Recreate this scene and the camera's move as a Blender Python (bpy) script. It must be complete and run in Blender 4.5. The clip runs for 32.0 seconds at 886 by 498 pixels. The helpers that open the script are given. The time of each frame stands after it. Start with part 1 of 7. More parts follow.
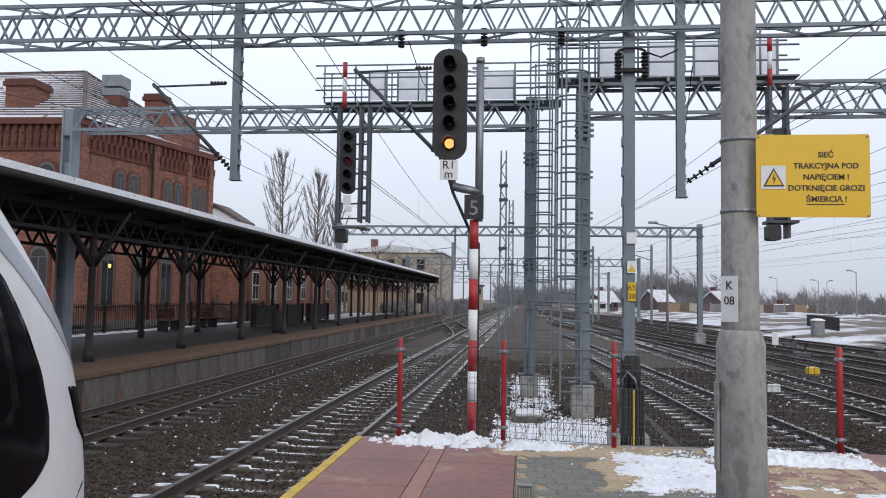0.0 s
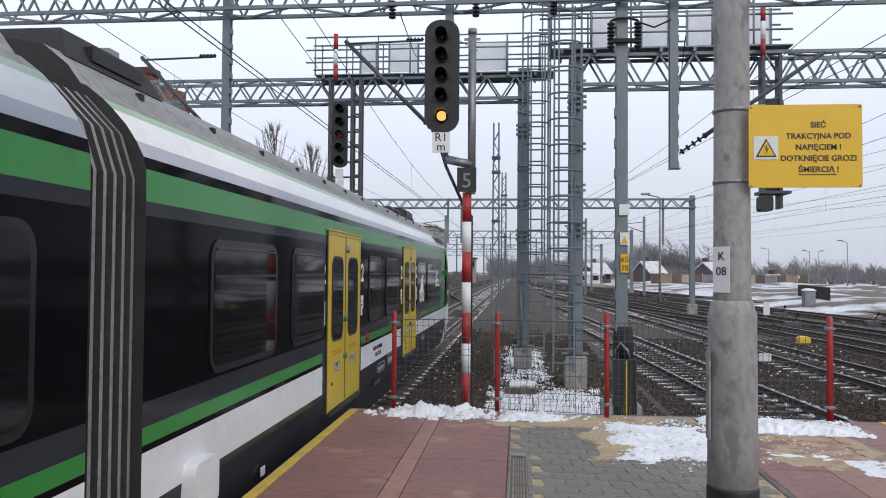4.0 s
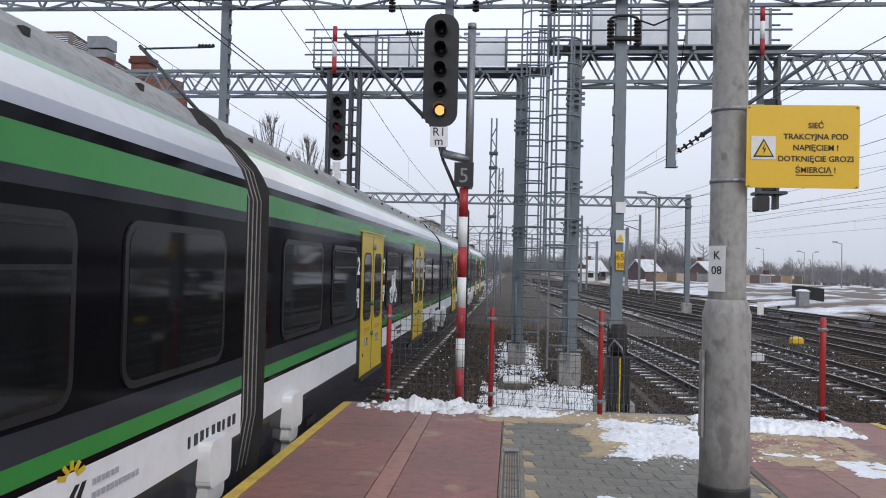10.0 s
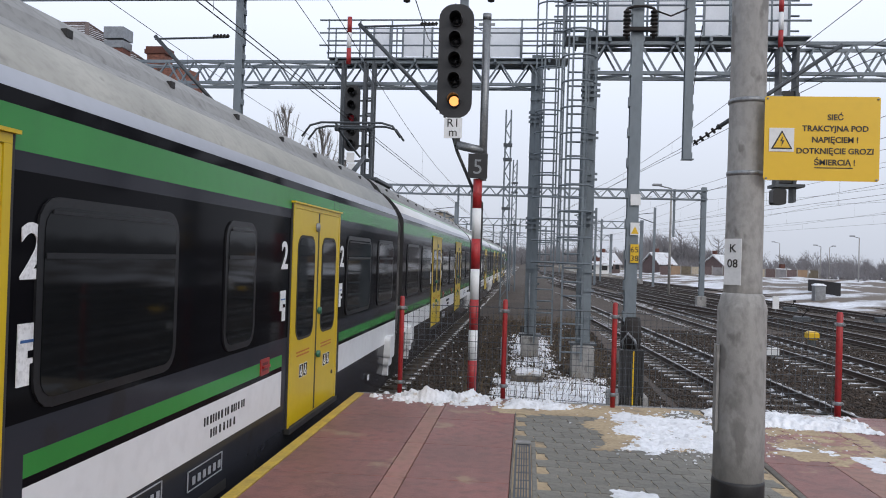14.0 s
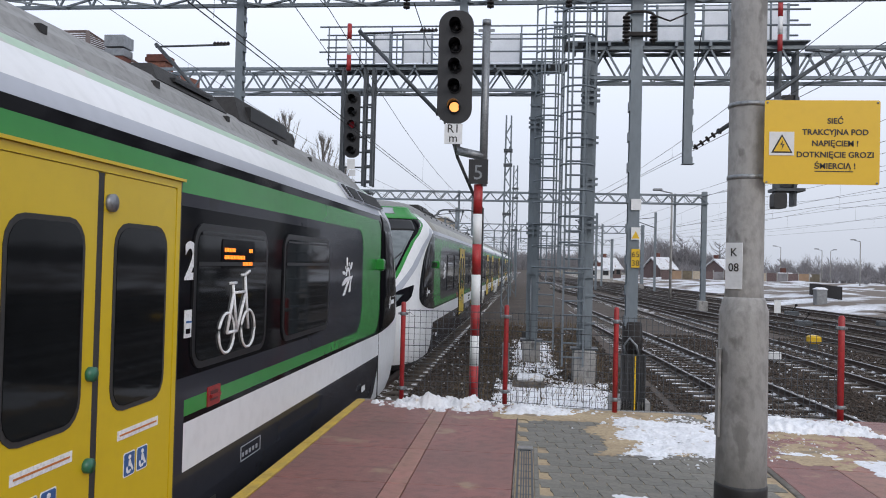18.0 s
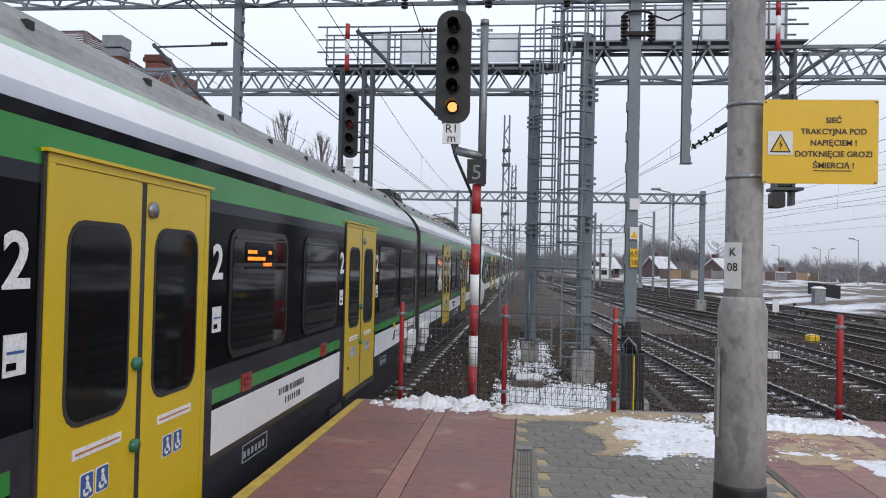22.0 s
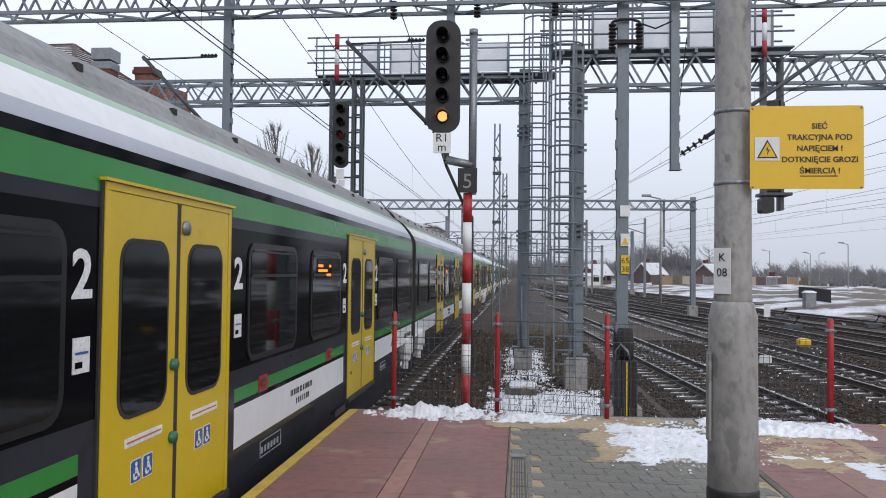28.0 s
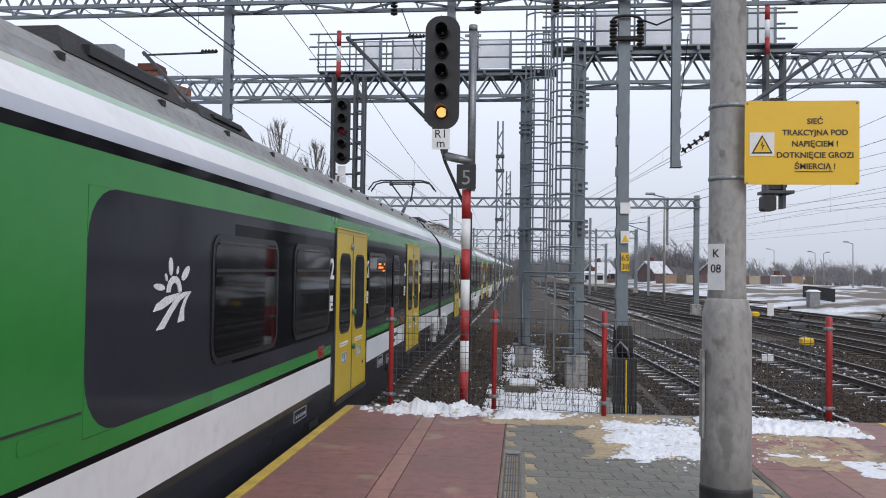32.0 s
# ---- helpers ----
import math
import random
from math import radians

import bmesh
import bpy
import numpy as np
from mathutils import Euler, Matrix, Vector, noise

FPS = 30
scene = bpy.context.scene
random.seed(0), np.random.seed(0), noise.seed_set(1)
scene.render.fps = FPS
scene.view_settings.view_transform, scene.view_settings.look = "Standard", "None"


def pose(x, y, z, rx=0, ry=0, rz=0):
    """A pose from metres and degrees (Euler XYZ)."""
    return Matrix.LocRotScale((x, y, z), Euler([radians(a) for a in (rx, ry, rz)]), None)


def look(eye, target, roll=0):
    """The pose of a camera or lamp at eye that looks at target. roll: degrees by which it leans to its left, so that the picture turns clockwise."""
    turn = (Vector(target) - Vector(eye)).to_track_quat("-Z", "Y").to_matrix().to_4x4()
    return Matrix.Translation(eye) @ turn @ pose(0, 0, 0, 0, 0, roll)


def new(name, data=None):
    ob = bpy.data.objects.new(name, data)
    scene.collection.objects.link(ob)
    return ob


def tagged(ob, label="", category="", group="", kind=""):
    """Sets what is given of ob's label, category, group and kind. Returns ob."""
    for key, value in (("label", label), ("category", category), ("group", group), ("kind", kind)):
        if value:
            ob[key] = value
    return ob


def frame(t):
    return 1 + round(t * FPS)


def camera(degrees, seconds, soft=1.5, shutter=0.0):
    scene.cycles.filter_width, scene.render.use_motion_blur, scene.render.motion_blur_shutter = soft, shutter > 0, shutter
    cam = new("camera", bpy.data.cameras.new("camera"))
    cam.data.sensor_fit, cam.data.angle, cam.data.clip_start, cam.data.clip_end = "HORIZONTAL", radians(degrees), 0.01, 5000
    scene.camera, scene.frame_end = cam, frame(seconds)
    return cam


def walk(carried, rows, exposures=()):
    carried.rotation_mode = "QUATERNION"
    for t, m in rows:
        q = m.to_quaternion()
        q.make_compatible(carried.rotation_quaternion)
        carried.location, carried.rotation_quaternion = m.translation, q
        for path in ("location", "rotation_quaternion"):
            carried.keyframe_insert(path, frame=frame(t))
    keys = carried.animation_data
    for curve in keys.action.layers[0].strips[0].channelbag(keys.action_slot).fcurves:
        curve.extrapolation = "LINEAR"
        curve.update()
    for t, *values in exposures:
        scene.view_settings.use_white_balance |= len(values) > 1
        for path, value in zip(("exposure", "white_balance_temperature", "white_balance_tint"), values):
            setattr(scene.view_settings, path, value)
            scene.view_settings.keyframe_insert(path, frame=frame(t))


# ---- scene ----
EYE = (0.0, 0.0, 1.55)


def aim(turn, tilt, roll, dx=0.0, dy=0.0, dz=0.0):
    """The camera's pose at its stand on the platform: degrees to the left, up, and of lean."""
    a, b = radians(turn), radians(tilt)
    e = Vector(EYE) + Vector((dx, dy, dz))
    return look(e, e + Vector((-math.sin(a) * math.cos(b), math.cos(a) * math.cos(b), math.sin(b))), roll)


cam = camera(59.2, 32.0, 1.0)
walk(cam, [
    (0, aim(6.02, 3.58, 0.87, 0.002, -0.008, 0.005)),
    (0.5, aim(5.72, 3.53, 0.68, 0.000, -0.007, 0.008)),
    (1, aim(5.36, 3.15, 0.60, -0.002, -0.016, 0.003)),
    (1.5, aim(5.09, 2.77, 0.60, -0.004, -0.019, 0.002)),
    (2, aim(4.85, 2.52, 0.60, -0.006, -0.016, 0.002)),
    (2.5, aim(4.68, 2.29, 0.31, -0.001, -0.017, 0.003)),
    (3, aim(4.79, 1.96, 0.16, -0.006, -0.020, 0.000)),
    (3.5, aim(5.45, 1.57, 0.31, 0.003, -0.008, 0.004)),
    (5.5, aim(5.34, 1.83, 0.71, -0.001, -0.007, 0.002)),
    (6, aim(5.32, 1.65, 0.65, 0.002, -0.013, 0.004)),
    (6.5, aim(5.33, 1.49, 0.75, 0.000, -0.004, 0.002)),
    (7, aim(5.34, 1.32, 1.07, -0.001, -0.001, -0.001)),
    (7.5, aim(5.26, 1.10, 1.54, -0.006, -0.006, 0.000)),
    (8, aim(5.20, 0.99, 1.67, -0.005, -0.002, 0.001)),
    (8.5, aim(5.15, 1.06, 1.37, -0.002, 0.000, 0.002)),
    (9, aim(5.16, 1.12, 1.35, -0.001, -0.004, 0.002)),
    (9.5, aim(5.16, 1.18, 1.36, -0.001, -0.004, 0.002)),
    (10, aim(5.17, 1.23, 1.39, -0.001, -0.007, 0.001)),
    (10.5, aim(5.23, 1.18, 1.49, -0.003, -0.011, -0.000)),
    (11, aim(5.31, 1.08, 1.53, -0.003, -0.002, -0.003)),
    (11.5, aim(5.37, 1.01, 1.44, -0.001, -0.002, -0.001)),
    (12, aim(5.51, 1.01, 1.27, -0.001, -0.006, 0.001)),
    (12.5, aim(5.71, 0.95, 1.38, 0.000, 0.003, -0.001)),
    (13, aim(5.91, 0.79, 1.66, -0.003, 0.007, -0.002)),
    (13.5, aim(6.02, 0.64, 1.74, -0.005, 0.014, 0.001)),
    (14, aim(6.15, 0.59, 1.77, -0.000, 0.015, -0.001)),
    (14.5, aim(6.21, 0.66, 1.68, 0.001, 0.016, 0.003)),
    (16.5, aim(6.38, 1.13, 1.61, 0.001, 0.021, 0.001)),
    (17, aim(6.27, 1.15, 1.67, 0.001, 0.012, -0.000)),
    (17.5, aim(6.26, 1.09, 1.57, 0.002, 0.015, -0.002)),
    (18, aim(6.23, 1.02, 1.46, 0.000, 0.013, -0.003)),
    (18.5, aim(6.30, 0.97, 1.20, 0.004, 0.020, 0.000)),
    (19, aim(6.42, 0.98, 1.18, 0.004, 0.020, -0.001)),
    (19.5, aim(6.50, 0.99, 1.28, 0.003, 0.021, 0.000)),
    (20, aim(6.52, 0.95, 1.49, 0.001, 0.021, -0.002)),
    (20.5, aim(6.50, 0.90, 1.61, 0.003, 0.023, -0.002)),
    (21, aim(6.41, 0.89, 1.50, 0.001, 0.024, -0.000)),
    (21.5, aim(6.34, 0.98, 1.38, 0.003, 0.021, -0.004)),
    (22, aim(6.12, 1.01, 1.33, -0.001, 0.020, 0.000)),
    (22.5, aim(5.99, 1.13, 1.16, 0.002, 0.018, -0.003)),
    (23, aim(5.86, 1.16, 1.13, 0.003, 0.013, 0.001)),
    (23.5, aim(5.71, 1.21, 1.17, 0.001, 0.007, -0.001)),
    (24, aim(5.65, 1.25, 1.19, 0.003, 0.003, -0.000)),
    (24.5, aim(5.54, 1.29, 1.27, 0.001, 0.003, -0.001)),
    (25, aim(5.46, 1.33, 1.26, 0.001, -0.002, -0.001)),
    (25.5, aim(5.43, 1.37, 1.13, 0.002, 0.000, -0.002)),
    (27.5, aim(5.50, 1.60, 0.45, 0.004, -0.005, 0.002)),
    (28, aim(5.54, 1.67, 0.63, 0.004, 0.001, 0.000)),
    (28.5, aim(5.61, 1.72, 0.71, 0.004, -0.003, -0.001)),
    (29, aim(5.63, 1.74, 0.77, 0.003, -0.000, -0.002)),
    (29.5, aim(5.63, 1.74, 0.81, 0.003, -0.001, -0.002)),
    (30, aim(5.65, 1.72, 0.73, 0.003, 0.002, 0.001)),
    (30.5, aim(5.72, 1.69, 0.63, 0.005, 0.007, -0.003)),
    (31, aim(5.71, 1.61, 0.66, 0.003, 0.001, -0.000)),
    (31.5, aim(5.72, 1.55, 0.60, 0.018, 0.019, 0.001)),
    (32, aim(5.84, 1.50, 0.86, 0.077, 0.034, -0.016)),
])

# ---- light ----
world = bpy.data.worlds.new("overcast")
scene.world = world
world.use_nodes = True
wn, wl = world.node_tree.nodes, world.node_tree.links
sky = wn.new("ShaderNodeTexSky")
sky.sky_type, sky.sun_disc = "NISHITA", False
sky.sun_elevation, sky.sun_rotation = radians(28), radians(150)
sky.air_density, sky.dust_density, sky.ozone_density = 1.0, 6.0, 1.0
veil = wn.new("ShaderNodeMix")
veil.data_type = "RGBA"
veil.inputs[0].default_value = 0.86
veil.inputs[7].default_value = (8.15, 8.7, 10.0, 1)
wl.new(sky.outputs[0], veil.inputs[6])
# an overcast sky is dimmer towards the horizon
co, sep, dim, lum = wn.new("ShaderNodeTexCoord"), wn.new("ShaderNodeSeparateXYZ"), wn.new("ShaderNodeMapRange"), wn.new("ShaderNodeVectorMath")
dim.inputs[1].default_value, dim.inputs[2].default_value, dim.inputs[3].default_value, dim.inputs[4].default_value = 0.0, 0.30, 0.66, 1.03
lum.operation = "SCALE"
wl.new(co.outputs["Generated"], sep.inputs[0])
wl.new(sep.outputs[2], dim.inputs[0])
wl.new(veil.outputs[2], lum.inputs[0])
wl.new(dim.outputs[0], lum.inputs["Scale"])
wl.new(lum.outputs[0], wn["Background"].inputs[0])
wn["Background"].inputs[1].default_value = 0.127
sun_data = bpy.data.lights.new("sun", "SUN")
sun_data.energy, sun_data.angle, sun_data.color = 0.7, radians(25), (1.0, 0.97, 0.93)
sun = new("sun", sun_data)
sun.matrix_world = look((0, 0, 50), Vector((0, 0, 50)) + Vector((-math.sin(radians(150)) * 0.88, -math.cos(radians(150)) * 0.88, -0.47)))


# ---- materials ----
def surf(name, c1, c2=None, scale=3.0, rough=0.6, metal=0.0, bump=0.0, bscale=None, spot=None, spot_scale=8.0, spot_at=0.62, streak=1.0, spec=0.5, vary=0.0, coat=0.0, grain=1.0, along=1.0, courses=False):
    """A painted, stone or metal surface: two colours mixed by noise at two scales, spots of a third, fine relief."""
    m = bpy.data.materials.new(name)
    m.use_nodes = True
    n, l = m.node_tree.nodes, m.node_tree.links
    b = n["Principled BSDF"]
    b.inputs["Roughness"].default_value, b.inputs["Metallic"].default_value = rough, metal
    b.inputs["Specular IOR Level"].default_value = spec
    b.inputs["Coat Weight"].default_value = coat
    tc, mp = n.new("ShaderNodeTexCoord"), n.new("ShaderNodeMapping")
    mp.inputs["Scale"].default_value = (along, 1, streak)
    l.new(tc.outputs["Object"], mp.inputs[0])
    def tex(s, detail=5):
        t = n.new("ShaderNodeTexNoise")
        t.inputs["Scale"].default_value, t.inputs["Detail"].default_value = s, detail
        l.new(mp.outputs[0], t.inputs[0])
        return t
    def mixed(fac, a, c):
        x = n.new("ShaderNodeMix")
        x.data_type = "RGBA"
        l.new(fac, x.inputs[0])
        for sock, v in ((x.inputs[6], a), (x.inputs[7], c)):
            if isinstance(v, tuple):
                sock.default_value = (*v, 1)
            else:
                l.new(v, sock)
        return x.outputs[2]
    def ramp(src, lo, hi, top=1.0):
        r = n.new("ShaderNodeMapRange")
        r.inputs[1].default_value, r.inputs[2].default_value, r.inputs[4].default_value = lo, hi, top
        l.new(src, r.inputs[0])
        return r.outputs[0]
    c2 = c2 or tuple(x * 0.8 for x in c1)
    big, small = tex(scale), tex(scale * 9)
    col = mixed(ramp(big.outputs[0], 0.32, 0.68), c1, c2)
    col = mixed(ramp(small.outputs[0], 0.45, 0.85, grain), col, tuple(0.6 * x for x in c2))
    if spot:
        col = mixed(ramp(tex(spot_scale, 6).outputs[0], spot_at, spot_at + 0.05), col, spot)
    if courses:
        sx, cx, ad, bt_ = n.new("ShaderNodeSeparateXYZ"), n.new("ShaderNodeCombineXYZ"), n.new("ShaderNodeMath"), n.new("ShaderNodeTexBrick")
        l.new(tc.outputs["Object"], sx.inputs[0])
        l.new(sx.outputs[0], ad.inputs[0])
        l.new(sx.outputs[1], ad.inputs[1])
        l.new(ad.outputs[0], cx.inputs[0])
        l.new(sx.outputs[2], cx.inputs[1])
        l.new(cx.outputs[0], bt_.inputs["Vector"])
        for key, v in (("Scale", 1.0), ("Mortar Size", 0.008), ("Brick Width", 0.27), ("Row Height", 0.077)):
            bt_.inputs[key].default_value = v
        bt_.inputs["Color1"].default_value, bt_.inputs["Color2"].default_value, bt_.inputs["Mortar"].default_value = (1.25, 1.2, 1.15, 1), (0.62, 0.6, 0.6, 1), (0.95, 1.3, 1.45, 1)
        mm = n.new("ShaderNodeMix")
        mm.data_type, mm.blend_type = "RGBA", "MULTIPLY"
        mm.inputs[0].default_value = 1.0
        l.new(col, mm.inputs[6])
        l.new(bt_.outputs["Color"], mm.inputs[7])
        col = mm.outputs[2]
    if vary:
        oi, hs = n.new("ShaderNodeObjectInfo"), n.new("ShaderNodeHueSaturation")
        r = n.new("ShaderNodeMapRange")
        r.inputs[3].default_value, r.inputs[4].default_value = 1 - vary, 1 + vary
        l.new(oi.outputs["Random"], r.inputs[0])
        l.new(r.outputs[0], hs.inputs["Value"])
        l.new(col, hs.inputs["Color"])
        col = hs.outputs[0]
    l.new(col, b.inputs["Base Color"])
    if bump:
        bt, bp = tex(bscale or scale * 12), n.new("ShaderNodeBump")
        bp.inputs["Strength"].default_value, bp.inputs["Distance"].default_value = bump, 0.02
        l.new(bt.outputs[0], bp.inputs["Height"])
        l.new(bp.outputs[0], b.inputs["Normal"])
    return m


def glow(name, colour, strength):
    m = bpy.data.materials.new(name)
    m.use_nodes = True
    b = m.node_tree.nodes["Principled BSDF"]
    b.inputs["Base Color"].default_value = (*colour, 1)
    b.inputs["Emission Color"].default_value = (*colour, 1)
    b.inputs["Emission Strength"].default_value = strength
    return m


SNOW = surf("snow", (0.80, 0.82, 0.86), (0.68, 0.69, 0.72), 2.5, 0.7, bump=0.7, bscale=30, spot=(0.46, 0.40, 0.33), spot_scale=6, spot_at=0.62, grain=0.5)
BALLAST = surf("ballast_gravel", (0.070, 0.050, 0.037), (0.038, 0.028, 0.021), 0.5, 0.9, bump=1.0, bscale=30, spot=(0.55, 0.56, 0.59), spot_scale=42, spot_at=0.715)
STONE = surf("ballast_stone", (0.15, 0.125, 0.105), (0.075, 0.065, 0.058), 4, 0.9, bump=0.4, bscale=40, spot=(0.7, 0.72, 0.75), spot_scale=3, spot_at=0.68)
RAIL = surf("rusty_rail", (0.075, 0.05, 0.038), (0.045, 0.034, 0.03), 6, 0.7, 0.2, 0.3)
RAILTOP = surf("polished_rail_head", (0.20, 0.195, 0.195), (0.13, 0.12, 0.115), 5, 0.35, 0.9)
SLEEPER = surf("concrete_sleeper", (0.125, 0.106, 0.089), (0.065, 0.053, 0.043), 3, 0.9, bump=0.3, spot=(0.72, 0.74, 0.78), spot_scale=9, spot_at=0.535, vary=0.15, along=0.22)
WSLEEPER = surf("wooden_sleeper", (0.06, 0.048, 0.038), (0.035, 0.03, 0.026), 5, 0.9, bump=0.5, spot=(0.66, 0.68, 0.71), spot_scale=8, spot_at=0.64, vary=0.2, along=0.22)
CONCRETE = surf("weathered_concrete", (0.33, 0.325, 0.315), (0.235, 0.23, 0.225), 2.6, 0.85, bump=0.3, spot=(0.17, 0.165, 0.16), spot_scale=5, spot_at=0.60, streak=0.6, grain=0.8)
DARKCONC = surf("stained_concrete", (0.17, 0.15, 0.13), (0.09, 0.08, 0.07), 1.5, 0.9, bump=0.3, spot=(0.05, 0.045, 0.04), spot_scale=4, streak=0.4, vary=0.2)
RED_SLAB = surf("red_concrete_slab", (0.262, 0.106, 0.090), (0.185, 0.086, 0.072), 1.1, 0.5, bump=0.25, bscale=60, spot=(0.29, 0.19, 0.125), spot_scale=1.7, spot_at=0.615, vary=0.05)
RED_PALE = surf("faded_red_slab", (0.33, 0.145, 0.122), (0.27, 0.155, 0.112), 1.3, 0.55, bump=0.2, bscale=60, vary=0.08)
PAVER = surf("grey_paver", (0.185, 0.172, 0.142), (0.135, 0.127, 0.107), 2.2, 0.55, bump=0.3, bscale=70, spot=(0.24, 0.20, 0.145), spot_scale=2.0, spot_at=0.63, vary=0.07)
YELLOW_LINE = surf("yellow_line_paint", (0.62, 0.42, 0.05), (0.45, 0.31, 0.06), 6, 0.6, bump=0.1, spot=(0.2, 0.17, 0.1), spot_scale=9, spot_at=0.70)
STEEL = surf("grey_painted_steel", (0.180, 0.212, 0.238), (0.135, 0.162, 0.186), 1.5, 0.5, 0.2, 0.05, streak=0.5, grain=0.4)
SCREEN_MESH = surf("pale_screen_mesh", (0.74, 0.77, 0.82), (0.66, 0.69, 0.74), 3, 0.6, grain=0.2)
STEEL_D = surf("dark_grey_steel", (0.075, 0.086, 0.098), (0.052, 0.06, 0.068), 2.0, 0.5, 0.2, 0.08)
GALV = surf("galvanised_steel", (0.27, 0.285, 0.30), (0.20, 0.21, 0.225), 5, 0.42, 0.6, 0.05)
BLACK = surf("black_plastic", (0.018, 0.018, 0.02), (0.012, 0.012, 0.014), 8, 0.5, bump=0.05)
WIRE = surf("dark_wire", (0.035, 0.035, 0.04), (0.025, 0.025, 0.028), 8, 0.5, 0.5)
RED_PAINT = surf("red_paint", (0.40, 0.022, 0.025), (0.29, 0.018, 0.02), 5, 0.45, bump=0.06)
WHITE_PAINT = surf("white_paint", (0.72, 0.73, 0.74), (0.64, 0.65, 0.66), 4, 0.5, bump=0.04, grain=0.3)
YELLOW_SIGN = surf("yellow_enamel", (0.70, 0.44, 0.012), (0.66, 0.41, 0.014), 3, 0.4, grain=0.1)
SIGN_BLACK = surf("black_lettering", (0.02, 0.018, 0.015), None, 4, 0.5)
BRICK = surf("red_brick", (0.235, 0.093, 0.062), (0.17, 0.069, 0.05), 0.9, 0.85, bump=0.2, bscale=18, spot=(0.10, 0.05, 0.04), spot_scale=1.2, spot_at=0.60, courses=True, streak=0.5)
BRICK_D = surf("dark_brick", (0.135, 0.048, 0.034), (0.095, 0.037, 0.028), 1.2, 0.85, bump=0.2, bscale=18, vary=0.1)
IRON = surf("black_painted_iron", (0.030, 0.026, 0.025), (0.020, 0.017, 0.017), 3, 0.7, 0.0, 0.1, spec=0.3)
GLASS = surf("dark_window_glass", (0.008, 0.009, 0.010), (0.006, 0.007, 0.008), 0.6, 0.05, spec=0.3)


# ---- mesh building ----
class Geo:
    """Gathers vertices and faces for one mesh part."""
    def __init__(self):
        self.v, self.f, self.m, self.smooth = [], [], [], []

    def add(self, verts, faces, mi=0, smooth=False):
        o = len(self.v)
        self.v += [tuple(p) for p in verts]
        self.f += [tuple(i + o for i in q) for q in faces]
        self.m += [mi] * len(faces)
        self.smooth += [smooth] * len(faces)
        return self

    def hexa(self, c, mi=0):
        return self.add(c, [(0, 3, 2, 1), (4, 5, 6, 7), (0, 1, 5, 4), (1, 2, 6, 5), (2, 3, 7, 6), (3, 0, 4, 7)], mi)

    def box(self, x0, x1, y0, y1, z0, z1, mi=0):
        return self.hexa([(x0, y0, z0), (x1, y0, z0), (x1, y1, z0), (x0, y1, z0), (x0, y0, z1), (x1, y0, z1), (x1, y1, z1), (x0, y1, z1)], mi)

    def chamfer(self, x0, x1, y0, y1, z0, z1, c, mi=0):
        """A block with its upper and lower edges cut back by c on every side."""
        rings = []
        for z, k in ((z0, c), (z0 + c, 0), (z1 - c, 0), (z1, c)):
            rings.append([(x0 + k, y0 + k, z), (x1 - k, y0 + k, z), (x1 - k, y1 - k, z), (x0 + k, y1 - k, z)])
        return self.loft(rings, mi)

    def loft(self, rings, mi=0, smooth=False, caps=True, closed=True):
        n, vs, fs = len(rings[0]), [p for r in rings for p in r], []
        for i in range(len(rings) - 1):
            for j in range(n if closed else n - 1):
                k = (j + 1) % n
                fs.append((i * n + j, i * n + k, (i + 1) * n + k, (i + 1) * n + j))
        if caps:
            fs += [tuple(range(n - 1, -1, -1)), tuple((len(rings) - 1) * n + j for j in range(n))]
        return self.add(vs, fs, mi, smooth)

    def beam(self, p, q, w, h=None, mi=0):
        """A bar of w by h from p to q."""
        p, q, h = Vector(p), Vector(q), h or w
        d = (q - p).normalized()
        a = d.cross((0, 0, 1))
        a = (Vector((1, 0, 0)) if a.length < 1e-4 else a.normalized())
        b = a.cross(d)
        a, b = a * w / 2, b * h / 2
        return self.hexa([p - a - b, p + a - b, p + a + b, p - a + b, q - a - b, q + a - b, q + a + b, q - a + b], mi)

    def rod(self, p, q, r, n=8, r2=None, mi=0, smooth=True):
        p, q, r2 = Vector(p), Vector(q), r if r2 is None else r2
        d = (q - p).normalized()
        a = d.orthogonal().normalized()
        b = d.cross(a)
        rings = [[o + (a * math.cos(2 * math.pi * i / n) + b * math.sin(2 * math.pi * i / n)) * s for i in range(n)] for o, s in ((p, r), (q, r2))]
        return self.loft(rings, mi, smooth)

    def pipe(self, pts, r, n=6, mi=0):
        """One round tube along a line of points."""
        pts, rings = [Vector(p) for p in pts], []
        for i, p in enumerate(pts):
            d = (pts[min(i + 1, len(pts) - 1)] - pts[max(i - 1, 0)]).normalized()
            a = d.cross((0.11, 0.23, 0.97))
            a = (d.orthogonal() if a.length < 0.05 else a).normalized()
            b = d.cross(a)
            rings.append([p + (a * math.cos(2 * math.pi * k / n) + b * math.sin(2 * math.pi * k / n)) * r for k in range(n)])
        return self.loft(rings, mi, True)

    def turned(self, c, profile, n=16, mi=0, smooth=True):
        """A body turned about the vertical at c; profile: (radius, height) rows."""
        rings = [[(c[0] + r * math.cos(2 * math.pi * i / n), c[1] + r * math.sin(2 * math.pi * i / n), c[2] + z) for i in range(n)] for r, z in profile]
        return self.loft(rings, mi, smooth)

